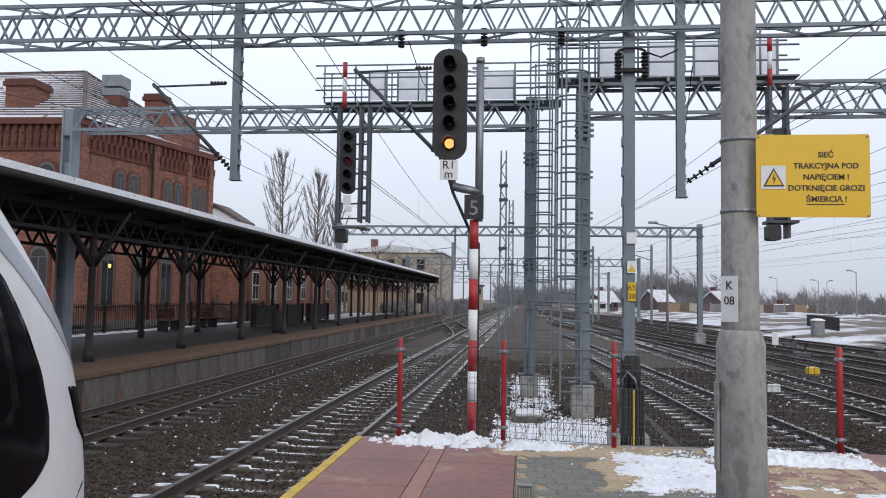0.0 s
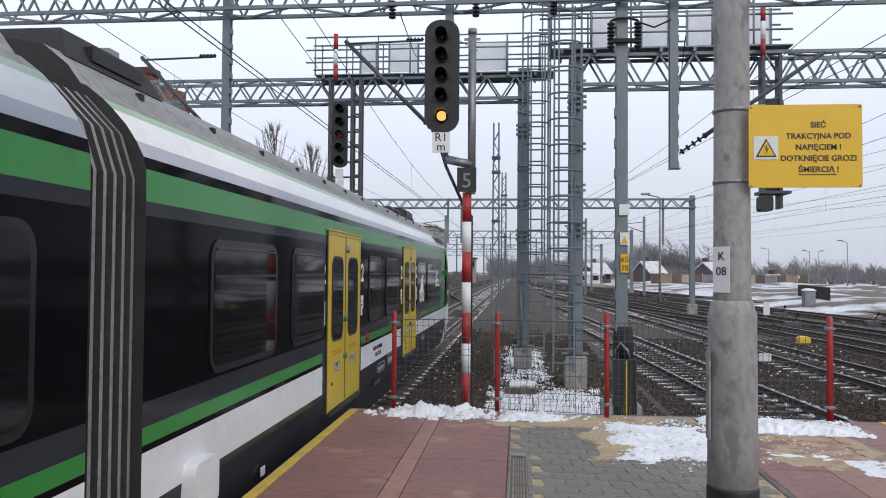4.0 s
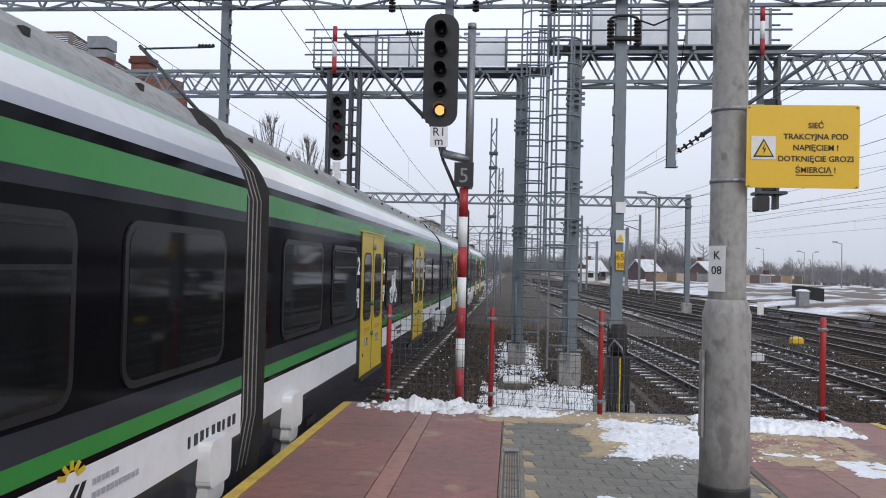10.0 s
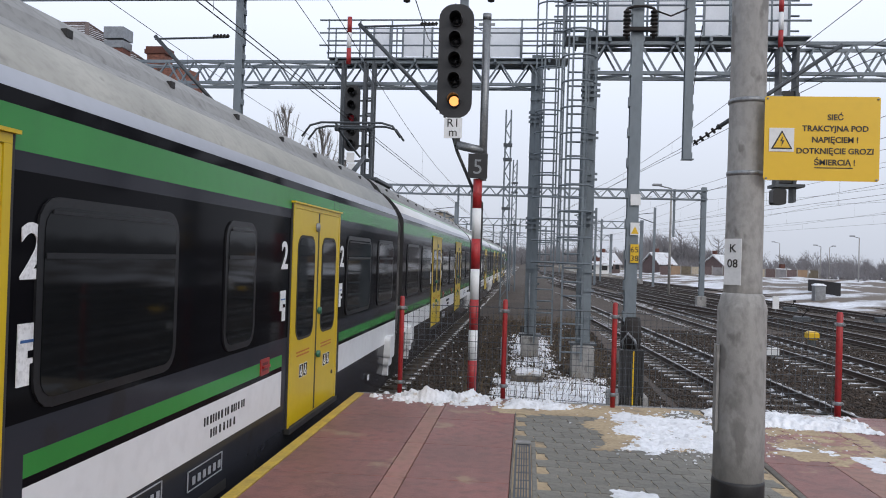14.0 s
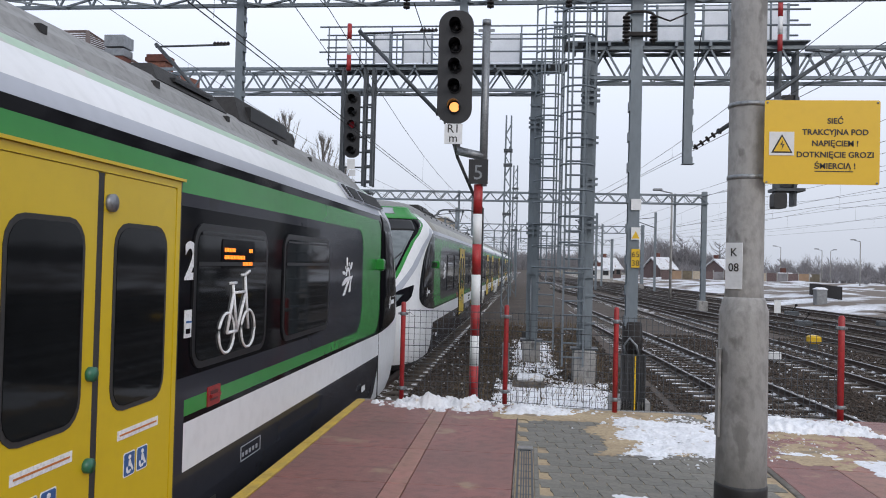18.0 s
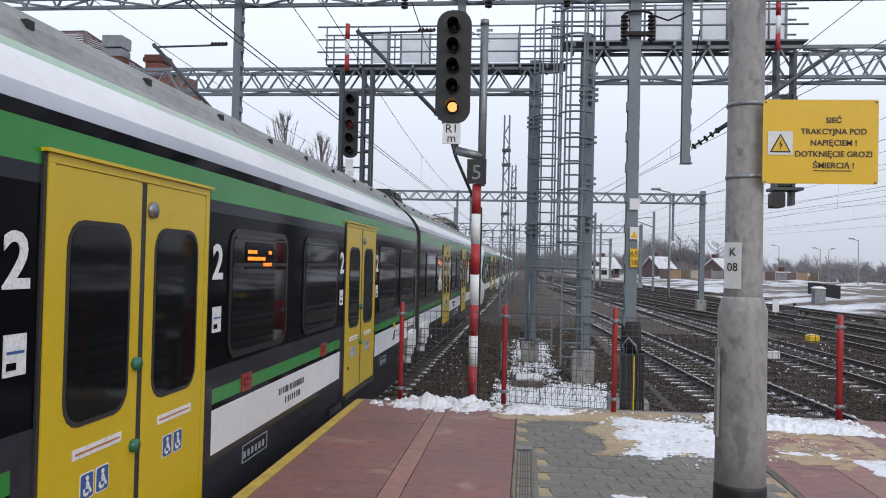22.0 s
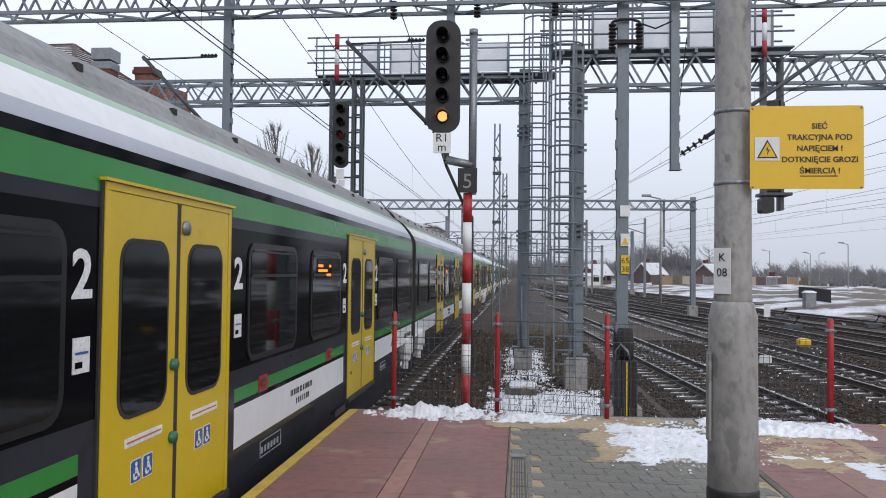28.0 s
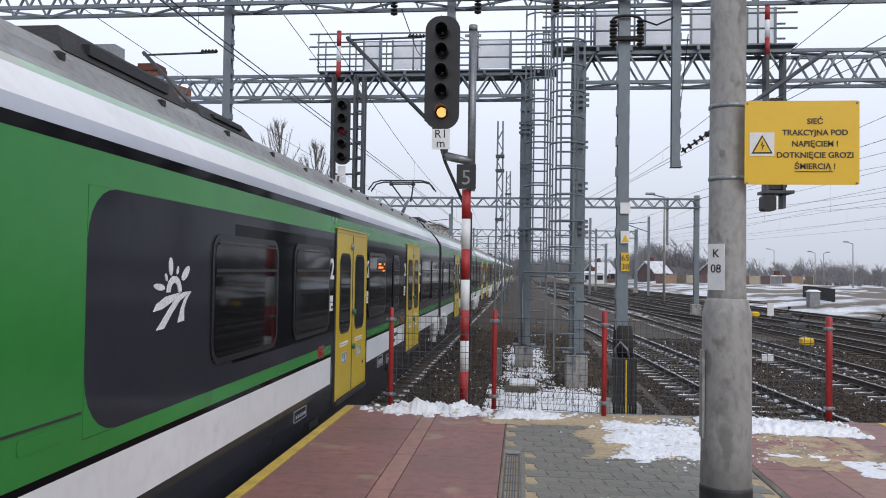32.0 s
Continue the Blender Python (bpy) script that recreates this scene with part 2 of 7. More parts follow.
    def slab(self, outline, axis, lo, hi, mi=0, smooth=False):
        """An outline in two axes, drawn out along the third from lo to hi."""
        def put(p, t):
            return {"x": (t, p[0], p[1]), "y": (p[0], t, p[1]), "z": (p[0], p[1], t)}[axis]
        return self.loft([[put(p, lo) for p in outline], [put(p, hi) for p in outline]], mi, smooth)

    def mesh(self, name):
        me = bpy.data.meshes.new(name)
        me.from_pydata(self.v, [], self.f)
        me.polygons.foreach_set("material_index", self.m)
        me.polygons.foreach_set("use_smooth", self.smooth)
        bm = bmesh.new()
        bm.from_mesh(me)
        bmesh.ops.recalc_face_normals(bm, faces=bm.faces)
        bm.to_mesh(me)
        bm.free()
        return me


def part(name, geo, material, parent=None, label="", at=None):
    """One mesh object under a thing or a part."""
    me = geo if isinstance(geo, bpy.types.Mesh) else geo.mesh(name)
    if not me.materials:
        for m in (material if isinstance(material, (list, tuple)) else [material]):
            me.materials.append(m)
    ob = new(name, me)
    ob.parent = parent
    if at is not None:
        ob.matrix_basis = at
    if label:
        ob["label"] = label
    return ob


def thing(name, label, category, group="", kind="", at=None):
    """A thing's Empty at its base."""
    ob = tagged(new(name), label, category, group, kind)
    ob.empty_display_size = 0.2
    if at is not None:
        ob.matrix_basis = at
    return ob


def rounded(y0, y1, z0, z1, r, n=4):
    """The outline of a rectangle with round corners."""
    out = []
    for cy, cz, a in ((y1 - r, z0 + r, -90), (y1 - r, z1 - r, 0), (y0 + r, z1 - r, 90), (y0 + r, z0 + r, 180)):
        out += [(cy + r * math.cos(radians(a + 90 * i / n)), cz + r * math.sin(radians(a + 90 * i / n))) for i in range(n + 1)]
    return out


def letters(body, size, depth=0.002, align="LEFT", shear=0.0, bold=0.0):
    """A mesh of writing in Blender's own font, in the x-z plane, facing -y, its lower edge at z = 0."""
    cu = bpy.data.curves.new("writing", "FONT")
    cu.body, cu.size, cu.extrude, cu.align_x, cu.shear = body, size, depth, align, shear
    cu.resolution_u, cu.offset = 3, bold
    ob = new("writing", cu)
    bpy.context.view_layer.update()
    me = bpy.data.meshes.new_from_object(ob)
    bpy.data.objects.remove(ob)
    me.transform(pose(0, 0, 0, 90))
    return me

# ---- ground, tracks and platforms ----
RAIL_Z = -0.76
YARD_DROP = 0.29
EYE_AT = Matrix.Translation((0, 0, 1.55))


def enlarged(k, obs):
    """Sets things out k times larger and further off, about the stand on the platform, so that they rest on lower ground."""
    for ob in obs:
        if ob.parent is None:
            ob.matrix_basis = EYE_AT @ Matrix.Diagonal((k, k, k, 1)) @ EYE_AT.inverted() @ ob.matrix_basis


def main_line(y):
    """The centre of the train's track: straight past the platform and on."""
    return -3.49


def second_line(y):
    return -7.86


def crossover_line(y):
    """The link that leaves the train's track for the one beside the station."""
    f = min(max((y - 43.0) / 44.0, 0.0), 1.0)
    return -3.49 - 4.37 * f * f * (3 - 2 * f)


def yard_line(x0, y0, slope, bend_from=400.0, bend=0.0):
    """A yard track through (x0, y0), leaning left with distance and turning further left from bend_from on."""
    def centre(y):
        return x0 + slope * (y - y0) - bend * max(0.0, min(y, 105.0) - bend_from) ** 2 - 2 * bend * max(0.0, 105.0 - bend_from) * max(0.0, y - 105.0) * 0.5
    return centre


YARD = (yard_line(4.75, 20.9, -0.064, 45, 0.0009), yard_line(8.53, 32.6, -0.054), yard_line(12.3, 39.7, -0.058), yard_line(16.3, 36, -0.10), yard_line(20.9, 40.5, -0.12), yard_line(25.9, 50.7, -0.15))


g = Geo()
xs = [-600, -150, -60, -30, -12, -6, 0, 2.2, 3.1, 6, 12, 16, 30, 60, 150, 600]
ys = [-60, -20, 0, 10, 20, 40, 80, 160, 400, 1500]
g.add([(x, y, -0.985 - (YARD_DROP if x > 3 else 0.0) if x > -30 else -1.1) for y in ys for x in xs],
      [(j * len(xs) + i, j * len(xs) + i + 1, (j + 1) * len(xs) + i + 1, (j + 1) * len(xs) + i) for j in range(len(ys) - 1) for i in range(len(xs) - 1)])
ground = tagged(part("ground", g, BALLAST), "dark brown track ballast with specks of snow", "ground", kind="structure")


def track(name, centre, y0, y1, label, sleeper_mat, single=60.0, drop=0.0):
    """Two rails on sleepers along a centre line."""
    t = thing(name, label, "railway track", kind="structure")
    def rail(side):
        prof = [(-0.07, 0), (0.07, 0), (0.07, 0.012), (0.012, 0.03), (0.012, 0.11), (0.035, 0.122), (0.035, 0.143), (0.028, 0.15), (-0.028, 0.15), (-0.035, 0.143), (-0.035, 0.122), (-0.012, 0.11), (-0.012, 0.03), (-0.07, 0.012)]
        gg, rings, y = Geo(), [], y0
        while y <= y1:
            slope = centre(y + 0.5) - centre(y - 0.5)
            cx = centre(y) + side * 0.7525
            rings.append([(cx + px, y - px * slope, RAIL_Z - drop - 0.15 + pz) for px, pz in prof])
            y += 3.0
        gg.loft(rings)
        k = len(prof)
        for i in range((len(rings) - 1) * k):
            if i % k in (6, 7, 8):
                gg.m[i] = 1
        part("rail", gg, [RAIL, RAILTOP], t)
    rail(-1), rail(1)
    base = Geo()
    for a, b in ((-1.3, -0.45), (0.45, 1.3)):
        base.chamfer(a, b, -0.13, 0.13, -0.2, 0.0, 0.02)
    base.chamfer(-0.46, 0.46, -0.11, 0.11, -0.2, -0.035, 0.015)
    for sx in (-1, 1):
        base.box(sx * 0.7525 - 0.13, sx * 0.7525 + 0.13, -0.07, 0.07, 0.0, 0.025)
    me = base.mesh("sleeper")
    me.materials.append(sleeper_mat)
    rest, y, rnd = Geo(), y0 + 0.3, random.Random(len(name))
    while y < y1:
        a = math.degrees(-math.atan(centre(y + 0.5) - centre(y - 0.5)))
        m = pose(centre(y), y, RAIL_Z - drop - 0.165 + rnd.uniform(-0.006, 0.006), 0, 0, a + rnd.uniform(-0.6, 0.6))
        if y < single and y > 4:
            part("sleeper", me, sleeper_mat, t, at=m)
        else:
            c = [m @ Vector(p) for p in ((-1.3, -0.13, -0.2), (1.3, -0.13, -0.2), (1.3, 0.13, -0.2), (-1.3, 0.13, -0.2), (-1.3, -0.13, 0), (1.3, -0.13, 0), (1.3, 0.13, 0), (-1.3, 0.13, 0))]
            rest.hexa(c)
        y += 0.6
    tagged(part("sleeper_row", rest, sleeper_mat, t), kind="stuff")
    return t


track("track_main", main_line, -12, 260, "railway track on snowy concrete sleepers beside the platform", SLEEPER, 50)
track("track_second", second_line, -12, 260, "rusty railway track beside the station platform", WSLEEPER, 45)
for i, line in enumerate(YARD):
    track("track_yard", line, -12, (122, 260, 260, 260, 200, 200)[i], "railway track on snow-dusted sleepers in the yard", SLEEPER if i < 2 else WSLEEPER, (45, 50, 50, 48, 46, 30)[i], YARD_DROP)
track("track_crossover", crossover_line, 43, 88, "curved crossover rails between the two station tracks", WSLEEPER, 20, 0.004)
track("track_crossover", lambda y: 12.0 - 0.21 * (y - 40) + 0.0009 * (y - 40) ** 2, 41, 96, "curved crossover rails between the yard tracks", WSLEEPER, 20, YARD_DROP + 0.004)

# the near platform
PLAT_END = 8.62


def right_edge(y):
    return 3.86 - 0.074 * (y - 8.6)


plat = thing("platform", "platform of red slabs and grey pavers with snow", "platform", kind="structure")
g = Geo()
g.hexa([(-1.80, -14, -1.0), (right_edge(-14) - 0.05, -14, -1.0), (right_edge(PLAT_END) - 0.05, PLAT_END - 0.04, -1.0), (-1.80, PLAT_END - 0.04, -1.0),
        (-1.80, -14, -0.075), (right_edge(-14) - 0.05, -14, -0.075), (right_edge(PLAT_END) - 0.05, PLAT_END - 0.04, -0.075), (-1.80, PLAT_END - 0.04, -0.075)])
part("platform_core", g, DARKCONC, plat)

# ---- the train ----
T_GREY = surf("train_dark_grey", (0.036, 0.038, 0.047), (0.030, 0.032, 0.040), 1.2, 0.10, spec=0.12, spot=(0.03, 0.03, 0.034), spot_scale=2, grain=0.15)
T_BLACK = surf("train_gloss_black", (0.006, 0.006, 0.008), (0.005, 0.005, 0.006), 1.2, 0.08, spec=0.10, grain=0.2)
T_GREEN = surf("train_green", (0.028, 0.235, 0.042), (0.024, 0.20, 0.036), 1.0, 0.25, spec=0.35, spot=(0.028, 0.18, 0.038), spot_scale=1.2, spot_at=0.66, grain=0.15)
T_WHITE = surf("train_white", (0.74, 0.75, 0.77), (0.66, 0.67, 0.68), 1.0, 0.3, spec=0.4, spot=(0.58, 0.575, 0.55), spot_scale=2.2, spot_at=0.70, grain=0.25)
T_SILVER = surf("train_silver", (0.40, 0.42, 0.47), (0.35, 0.37, 0.42), 1.0, 0.35, 0.2, grain=0.2)
T_PALE = surf("train_pale_green", (0.34, 0.50, 0.36), (0.30, 0.42, 0.32), 1.4, 0.4, spot=(0.4, 0.4, 0.37), spot_scale=3, spot_at=0.6, grain=0.4)
T_ROOF = surf("train_roof_grey", (0.27, 0.27, 0.265), (0.20, 0.20, 0.195), 1.5, 0.6, bump=0.05, spot=(0.12, 0.115, 0.11), spot_scale=3, spot_at=0.66)
T_DIRTY = surf("train_grimy_white", (0.37, 0.36, 0.32), (0.27, 0.265, 0.235), 1.6, 0.5, spot=(0.20, 0.195, 0.17), spot_scale=2.5, spot_at=0.62, grain=0.5, along=2.0)
T_YELLOW = surf("train_door_yellow", (0.60, 0.43, 0.012), (0.55, 0.385, 0.012), 1.2, 0.3, spec=0.35, spot=(0.42, 0.31, 0.03), spot_scale=3, spot_at=0.72, grain=0.15)
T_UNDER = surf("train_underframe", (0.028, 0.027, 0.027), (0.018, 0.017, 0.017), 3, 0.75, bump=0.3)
T_RUBBER = surf("rubber", (0.03, 0.029, 0.03), (0.02, 0.02, 0.02), 5, 0.65)
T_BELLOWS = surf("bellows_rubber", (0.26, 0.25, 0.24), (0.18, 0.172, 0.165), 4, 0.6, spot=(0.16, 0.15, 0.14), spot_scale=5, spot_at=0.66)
T_FRAME = surf("window_frame_grey", (0.017, 0.0175, 0.02), (0.012, 0.0125, 0.014), 3, 0.3)
T_STICKER = surf("white_sticker", (0.78, 0.79, 0.8), (0.7, 0.71, 0.72), 6, 0.4)
T_BLUE = surf("blue_sticker", (0.03, 0.11, 0.30), (0.025, 0.09, 0.26), 6, 0.4)
T_LAMP_RED = surf("red_hatch", (0.32, 0.02, 0.02), (0.25, 0.016, 0.016), 6, 0.35)
# darker copy of the hatch red, painted as shade inside the handle's recess
T_TRAY_SHADE = surf("tray_shade_red", (0.10, 0.012, 0.012), (0.07, 0.01, 0.01), 6, 0.4)
T_PRINT = surf("orange_print", (0.50, 0.16, 0.03), (0.45, 0.15, 0.03), 6, 0.5)
T_SCREEN = surf("wind_screen", (0.10, 0.125, 0.13), (0.08, 0.10, 0.105), 0.8, 0.05, spec=0.8, coat=0.5)
T_LED = glow("orange_led", (1.0, 0.22, 0.015), 1.6)
T_BUTTON = surf("green_button", (0.03, 0.16, 0.09), (0.02, 0.12, 0.07), 9, 0.3)
for m_, ior in ((T_BLACK, 1.22), (T_GREY, 1.28), (GLASS, 1.30), (T_FRAME, 1.30)):
    m_.node_tree.nodes["Principled BSDF"].inputs["IOR"].default_value = ior
MATS = [T_UNDER, T_GREY, T_WHITE, T_BLACK, T_GREEN, T_SILVER, T_PALE, T_ROOF, T_RUBBER, T_SCREEN, T_YELLOW, T_DIRTY]
UNDER, GREY, WHITE, BLK, GREEN, SILVER, PALE, ROOF, RUB, SCREEN, YEL, DIRTY = range(12)
HALF = [(1.05, -0.62), (1.30, -0.50), (1.37, -0.30), (1.415, 0.0), (1.43, 0.23), (1.43, 0.53), (1.43, 0.57), (1.43, 0.67), (1.43, 0.81), (1.43, 1.85), (1.43, 1.93), (1.427, 2.11),
        (1.41, 2.18), (1.365, 2.27), (1.305, 2.36), (1.225, 2.45), (1.165, 2.51), (1.06, 2.59), (1.045, 2.575), (1.03, 2.60), (0.95, 2.71), (0.80, 2.83), (0.40, 2.90), (0.0, 2.91)]
BANDS = [UNDER, GREY, GREY, GREY, WHITE, BLK, GREEN, GREY, BLK, GREY, GREEN, BLK, SILVER, WHITE, WHITE, PALE, ROOF, BLK, BLK, ROOF, ROOF, ROOF, ROOF]
FACE = 1.43


def shell(stations, paint):
    """The body: the cross-section drawn along y; paint(band, y) gives the material between two stations."""
    g = Geo()
    ring = HALF + [(-x, z) for x, z in reversed(HALF[:-1])]
    n, k = len(ring), len(BANDS)
    vs = [(x, y, z) for y in stations for x, z in ring]
    for i in range(len(stations) - 1):
        ym = (stations[i] + stations[i + 1]) / 2
        for j in range(n - 1):
            band = j if j < k else 2 * k - 1 - j
            g.add([], [])
            g.f.append((i * n + j, i * n + j + 1, (i + 1) * n + j + 1, (i + 1) * n + j))
            g.m.append(paint(band, ym))
            g.smooth.append(12 <= band <= 16)
        g.f.append((i * n + n - 1, i * n, (i + 1) * n, (i + 1) * n + n - 1))
        g.m.append(UNDER)
        g.smooth.append(False)
    g.v = vs
    for i in (0, len(stations) - 1):
        g.f.append(tuple(i * n + j for j in range(n)))
        g.m.append(RUB)
        g.smooth.append(False)
    return g


def side_panel(outline, lo, hi, side):
    """A flat plate on the car's side: y-z outline between two distances from the middle."""
    return Geo().slab(outline, "x", side * lo, side * hi)


def put_writing(name, me, mat, parent, side, y, z):
    """Writing on a car's side, readable from outside; y is where it starts, towards the reader's right."""
    return part(name, me, mat, parent, at=pose(side * (FACE + 0.006), y, z, 0, 0, 90 * side))


TWO = letters("2", 0.325, bold=0.007)
TWO.transform(Matrix.Diagonal((1.12, 1, 1, 1)))
WHITE_BAR = Geo().box(0, 1, -0.002, 0.002, 0, 1).mesh("bar")
DIGIT_MAT = surf("white_digit", (0.80, 0.81, 0.83), (0.74, 0.75, 0.77), 6, 0.4)


def bar(parent, side, y, z, w, h, mat, name="lettering", lift=0.006):
    me = bpy.data.meshes.new(name)
    gg = side_panel([(y, z), (y + w, z), (y + w, z + h), (y, z + h)], FACE, FACE + lift, side)
    return part(name, gg, mat, parent)


def car_door(car, y, side, wheelchair):
    o, a, b = FACE + 0.018, y - 0.855, y + 0.855
    door = part("door", side_panel([(a, 0.0), (b, 0.0), (b, 1.985), (a, 1.985)], FACE - 0.02, FACE + 0.004, side), T_YELLOW, car, "yellow double-leaf sliding door")
    for name, y0, y1, z0, z1, top, mat in (("jamb", a, a + 0.05, 0.0, 1.944, o, T_YELLOW), ("jamb", b - 0.05, b, 0.0, 1.944, o, T_YELLOW), ("door_head", a, b, 1.945, 1.985, o, T_YELLOW),
                                           ("door_step", a, b, -0.05, -0.002, o + 0.02, T_UNDER), ("door_seal", y - 0.027, y + 0.027, 0.02, 1.94, FACE + 0.012, T_RUBBER),
                                           ("drip_rail", a - 0.03, b + 0.03, 1.987, 2.003, o + 0.018, T_YELLOW), ("jamb_seal", a - 0.025, a - 0.002, 0.0, 2.0, FACE + 0.012, T_RUBBER), ("jamb_seal", b + 0.002, b + 0.025, 0.0, 2.0, FACE + 0.012, T_RUBBER)):
        part(name, side_panel([(y0, z0), (y1, z0), (y1, z1), (y0, z1)], FACE - 0.015, top, side), mat, door)
    for s in (-1, 1):
        y0, y1 = (a + 0.055, y - 0.028) if s < 0 else (y + 0.028, b - 0.055)
        leaf = side_panel(rounded(y0, y1, 0.02, 1.94, 0.015, 2), FACE, FACE + 0.014, side)
        part("door_leaf", leaf, T_YELLOW, door)
        w0, w1 = y0 + 0.10, y1 - 0.10
        rim = side_panel(rounded(w0, w1, 0.75, 1.71, 0.13), FACE + 0.01, FACE + 0.018, side)
        part("window_seal", rim, T_RUBBER, door)
        pane = side_panel(rounded(w0 + 0.025, w1 - 0.025, 0.775, 1.685, 0.11), FACE + 0.012, FACE + 0.021, side)
        part("door_pane", pane, GLASS, door)
        if wheelchair:
            part("notice", side_panel([(w0 + 0.09, 0.60), (w1 - 0.05, 0.60), (w1 - 0.05, 0.65), (w0 + 0.09, 0.65)], FACE, FACE + 0.017, side), T_STICKER, door)
            part("notice_print", side_panel([(w0 + 0.11, 0.62), (w1 - 0.07, 0.62), (w1 - 0.07, 0.629), (w0 + 0.11, 0.629)], FACE, FACE + 0.019, side), T_PRINT, door)
        else:
            for zz in (0.60, 0.632):
                part("notice_print", side_panel([(w0 + 0.10, zz), (w1 - 0.06, zz), (w1 - 0.06, zz + 0.014), (w0 + 0.10, zz + 0.014)], FACE, FACE + 0.017, side), T_PRINT, door)
        for k in (0, 1):
            c, zz = (y0 + y1) / 2 - 0.12 + 0.135 * k, 0.40
            part("pictogram", side_panel(rounded(c, c + 0.105, zz, zz + 0.115, 0.008, 1), FACE, FACE + 0.017, side), T_BLUE if wheelchair else T_BLACK, door)
            figure = Geo()
            for fig in ([(0.040, 0.088), (0.052, 0.080), (0.064, 0.088), (0.064, 0.100), (0.052, 0.106), (0.040, 0.100)], [(0.042, 0.045), (0.060, 0.045), (0.082, 0.018), (0.092, 0.026), (0.070, 0.058), (0.062, 0.078), (0.044, 0.078)],
                        [(0.020, 0.022), (0.036, 0.010), (0.058, 0.012), (0.066, 0.028), (0.050, 0.024), (0.036, 0.026), (0.030, 0.048), (0.020, 0.042)]):
                shape = side_panel([(c + u, zz + v) for u, v in fig], FACE, FACE + 0.0195, side)
                figure.add(shape.v, shape.f)
            part("pictogram_figure", figure, T_STICKER, door)
            part("pictogram_rim", side_panel(rounded(c - 0.006, c + 0.111, zz - 0.006, zz + 0.121, 0.008, 1), FACE, FACE + 0.0155, side), T_STICKER, door)
    part("key_hole", Geo().rod((side * FACE, y - 0.66, 0.29), (side * (FACE + 0.022), y - 0.66, 0.29), 0.022, 10), T_RUBBER, door)
    for z in (0.55, 0.98):
        part("door_button", Geo().rod((side * FACE, y - 0.06, z), (side * (FACE + 0.045), y - 0.06, z), 0.035, 12), T_BUTTON, door)
    part("door_lock", Geo().rod((side * FACE, y + 0.08, 1.80), (side * (FACE + 0.038), y + 0.08, 1.80), 0.045, 12), GALV, door)
    for off, wd in ((-1.12, 0.18), (0.955, 0.18)):
        start = y + off if side > 0 else y + off + wd
        put_writing("class_digit", TWO, DIGIT_MAT, car, side, start, 1.41)
        bar(car, side, y + off + 0.03, 1.05, 0.14, 0.17, T_STICKER, "sticker")
        if not wheelchair:
            bar(car, side, y + off + (0.09 if off < 0 else 0.03), 0.96, 0.08, 0.09, T_STICKER, "sticker")
        bar(car, side, y + off + 0.045, 1.14, 0.11, 0.012, T_BLUE, "sticker_print", 0.008)
        bar(car, side, y + off + 0.045, 1.075, 0.06, 0.03, T_BLACK, "sticker_print", 0.008)


def car_window(car, y0, y1, side, opening=True, z0=0.84, z1=1.76):
    frame_ = side_panel(rounded(y0, y1, z0, z1, 0.14), FACE - 0.02, FACE + 0.012, side)
    w = part("window", frame_, T_FRAME, car)
    part("window_pane", side_panel(rounded(y0 + 0.045, y1 - 0.045, z0 + 0.045, z1 - 0.045, 0.10), FACE, FACE + 0.008 + 0.007, side), GLASS, w)
    if opening:
        zt = z1 - 0.27
        part("hopper_bar", side_panel([(y0 + 0.05, zt), (y1 - 0.05, zt), (y1 - 0.05, zt + 0.025), (y0 + 0.05, zt + 0.025)], FACE, FACE + 0.022, side), T_FRAME, w)
        part("hopper_bar", side_panel([(y0 + 0.09, z1 - 0.075), (y1 - 0.09, z1 - 0.075), (y1 - 0.09, z1 - 0.06), (y0 + 0.09, z1 - 0.06)], FACE, FACE + 0.022, side), T_FRAME, w)


def bicycle(car, side, y, z, k=0.62):
    """A white bicycle pictogram on a window, k metres wide."""
    g, x = Geo(), side * (FACE + 0.02)
    def P(u, v):
        return (x, y + u * k * side, z + v * k)
    for cu in (0.2, 0.8):
        pts = [P(cu + 0.2 * math.cos(a), 0.22 + 0.2 * math.sin(a)) for a in np.linspace(0, 2 * math.pi, 19)]
        g.pipe(pts, 0.011, 4)
    for a, b in (((0.2, 0.22), (0.36, 0.62)), ((0.36, 0.62), (0.70, 0.62)), ((0.70, 0.62), (0.47, 0.22)), ((0.47, 0.22), (0.2, 0.22)), ((0.47, 0.22), (0.33, 0.70)), ((0.25, 0.72), (0.42, 0.72)),
                 ((0.80, 0.22), (0.66, 0.80)), ((0.66, 0.80), (0.80, 0.84)), ((0.56, 0.80), (0.66, 0.80))):
        g.rod(P(*a), P(*b), 0.013, 4)
    part("bicycle_pictogram", g, DIGIT_MAT, car, "white bicycle pictogram")


def led_display(car, side, y, z=1.50, w=0.62):
    d = part("display", side_panel(rounded(y, y + w, z - 0.03, z + 0.17, 0.02, 2), FACE, FACE + 0.02, side), T_BLACK, car, "lit orange destination display")
    rnd = random.Random(7)
    for z0, a, b in ((z + 0.085, 0.04, 0.24), (z + 0.085, 0.50, 0.57), (z + 0.035, 0.04, 0.42), (z - 0.01, 0.38, 0.57)):
        if side < 0:
            a, b = w - b, w - a
        u = a
        while u < b - 0.012:
            c = min(u + rnd.choice((0.014, 0.018, 0.022)), b)
            cell = side_panel([(y + u, z0), (y + c, z0), (y + c, z0 + 0.026), (y + u, z0 + 0.026)], FACE, FACE + 0.023, side)
            part("display_character", cell, T_LED, d)
            u = c + 0.011


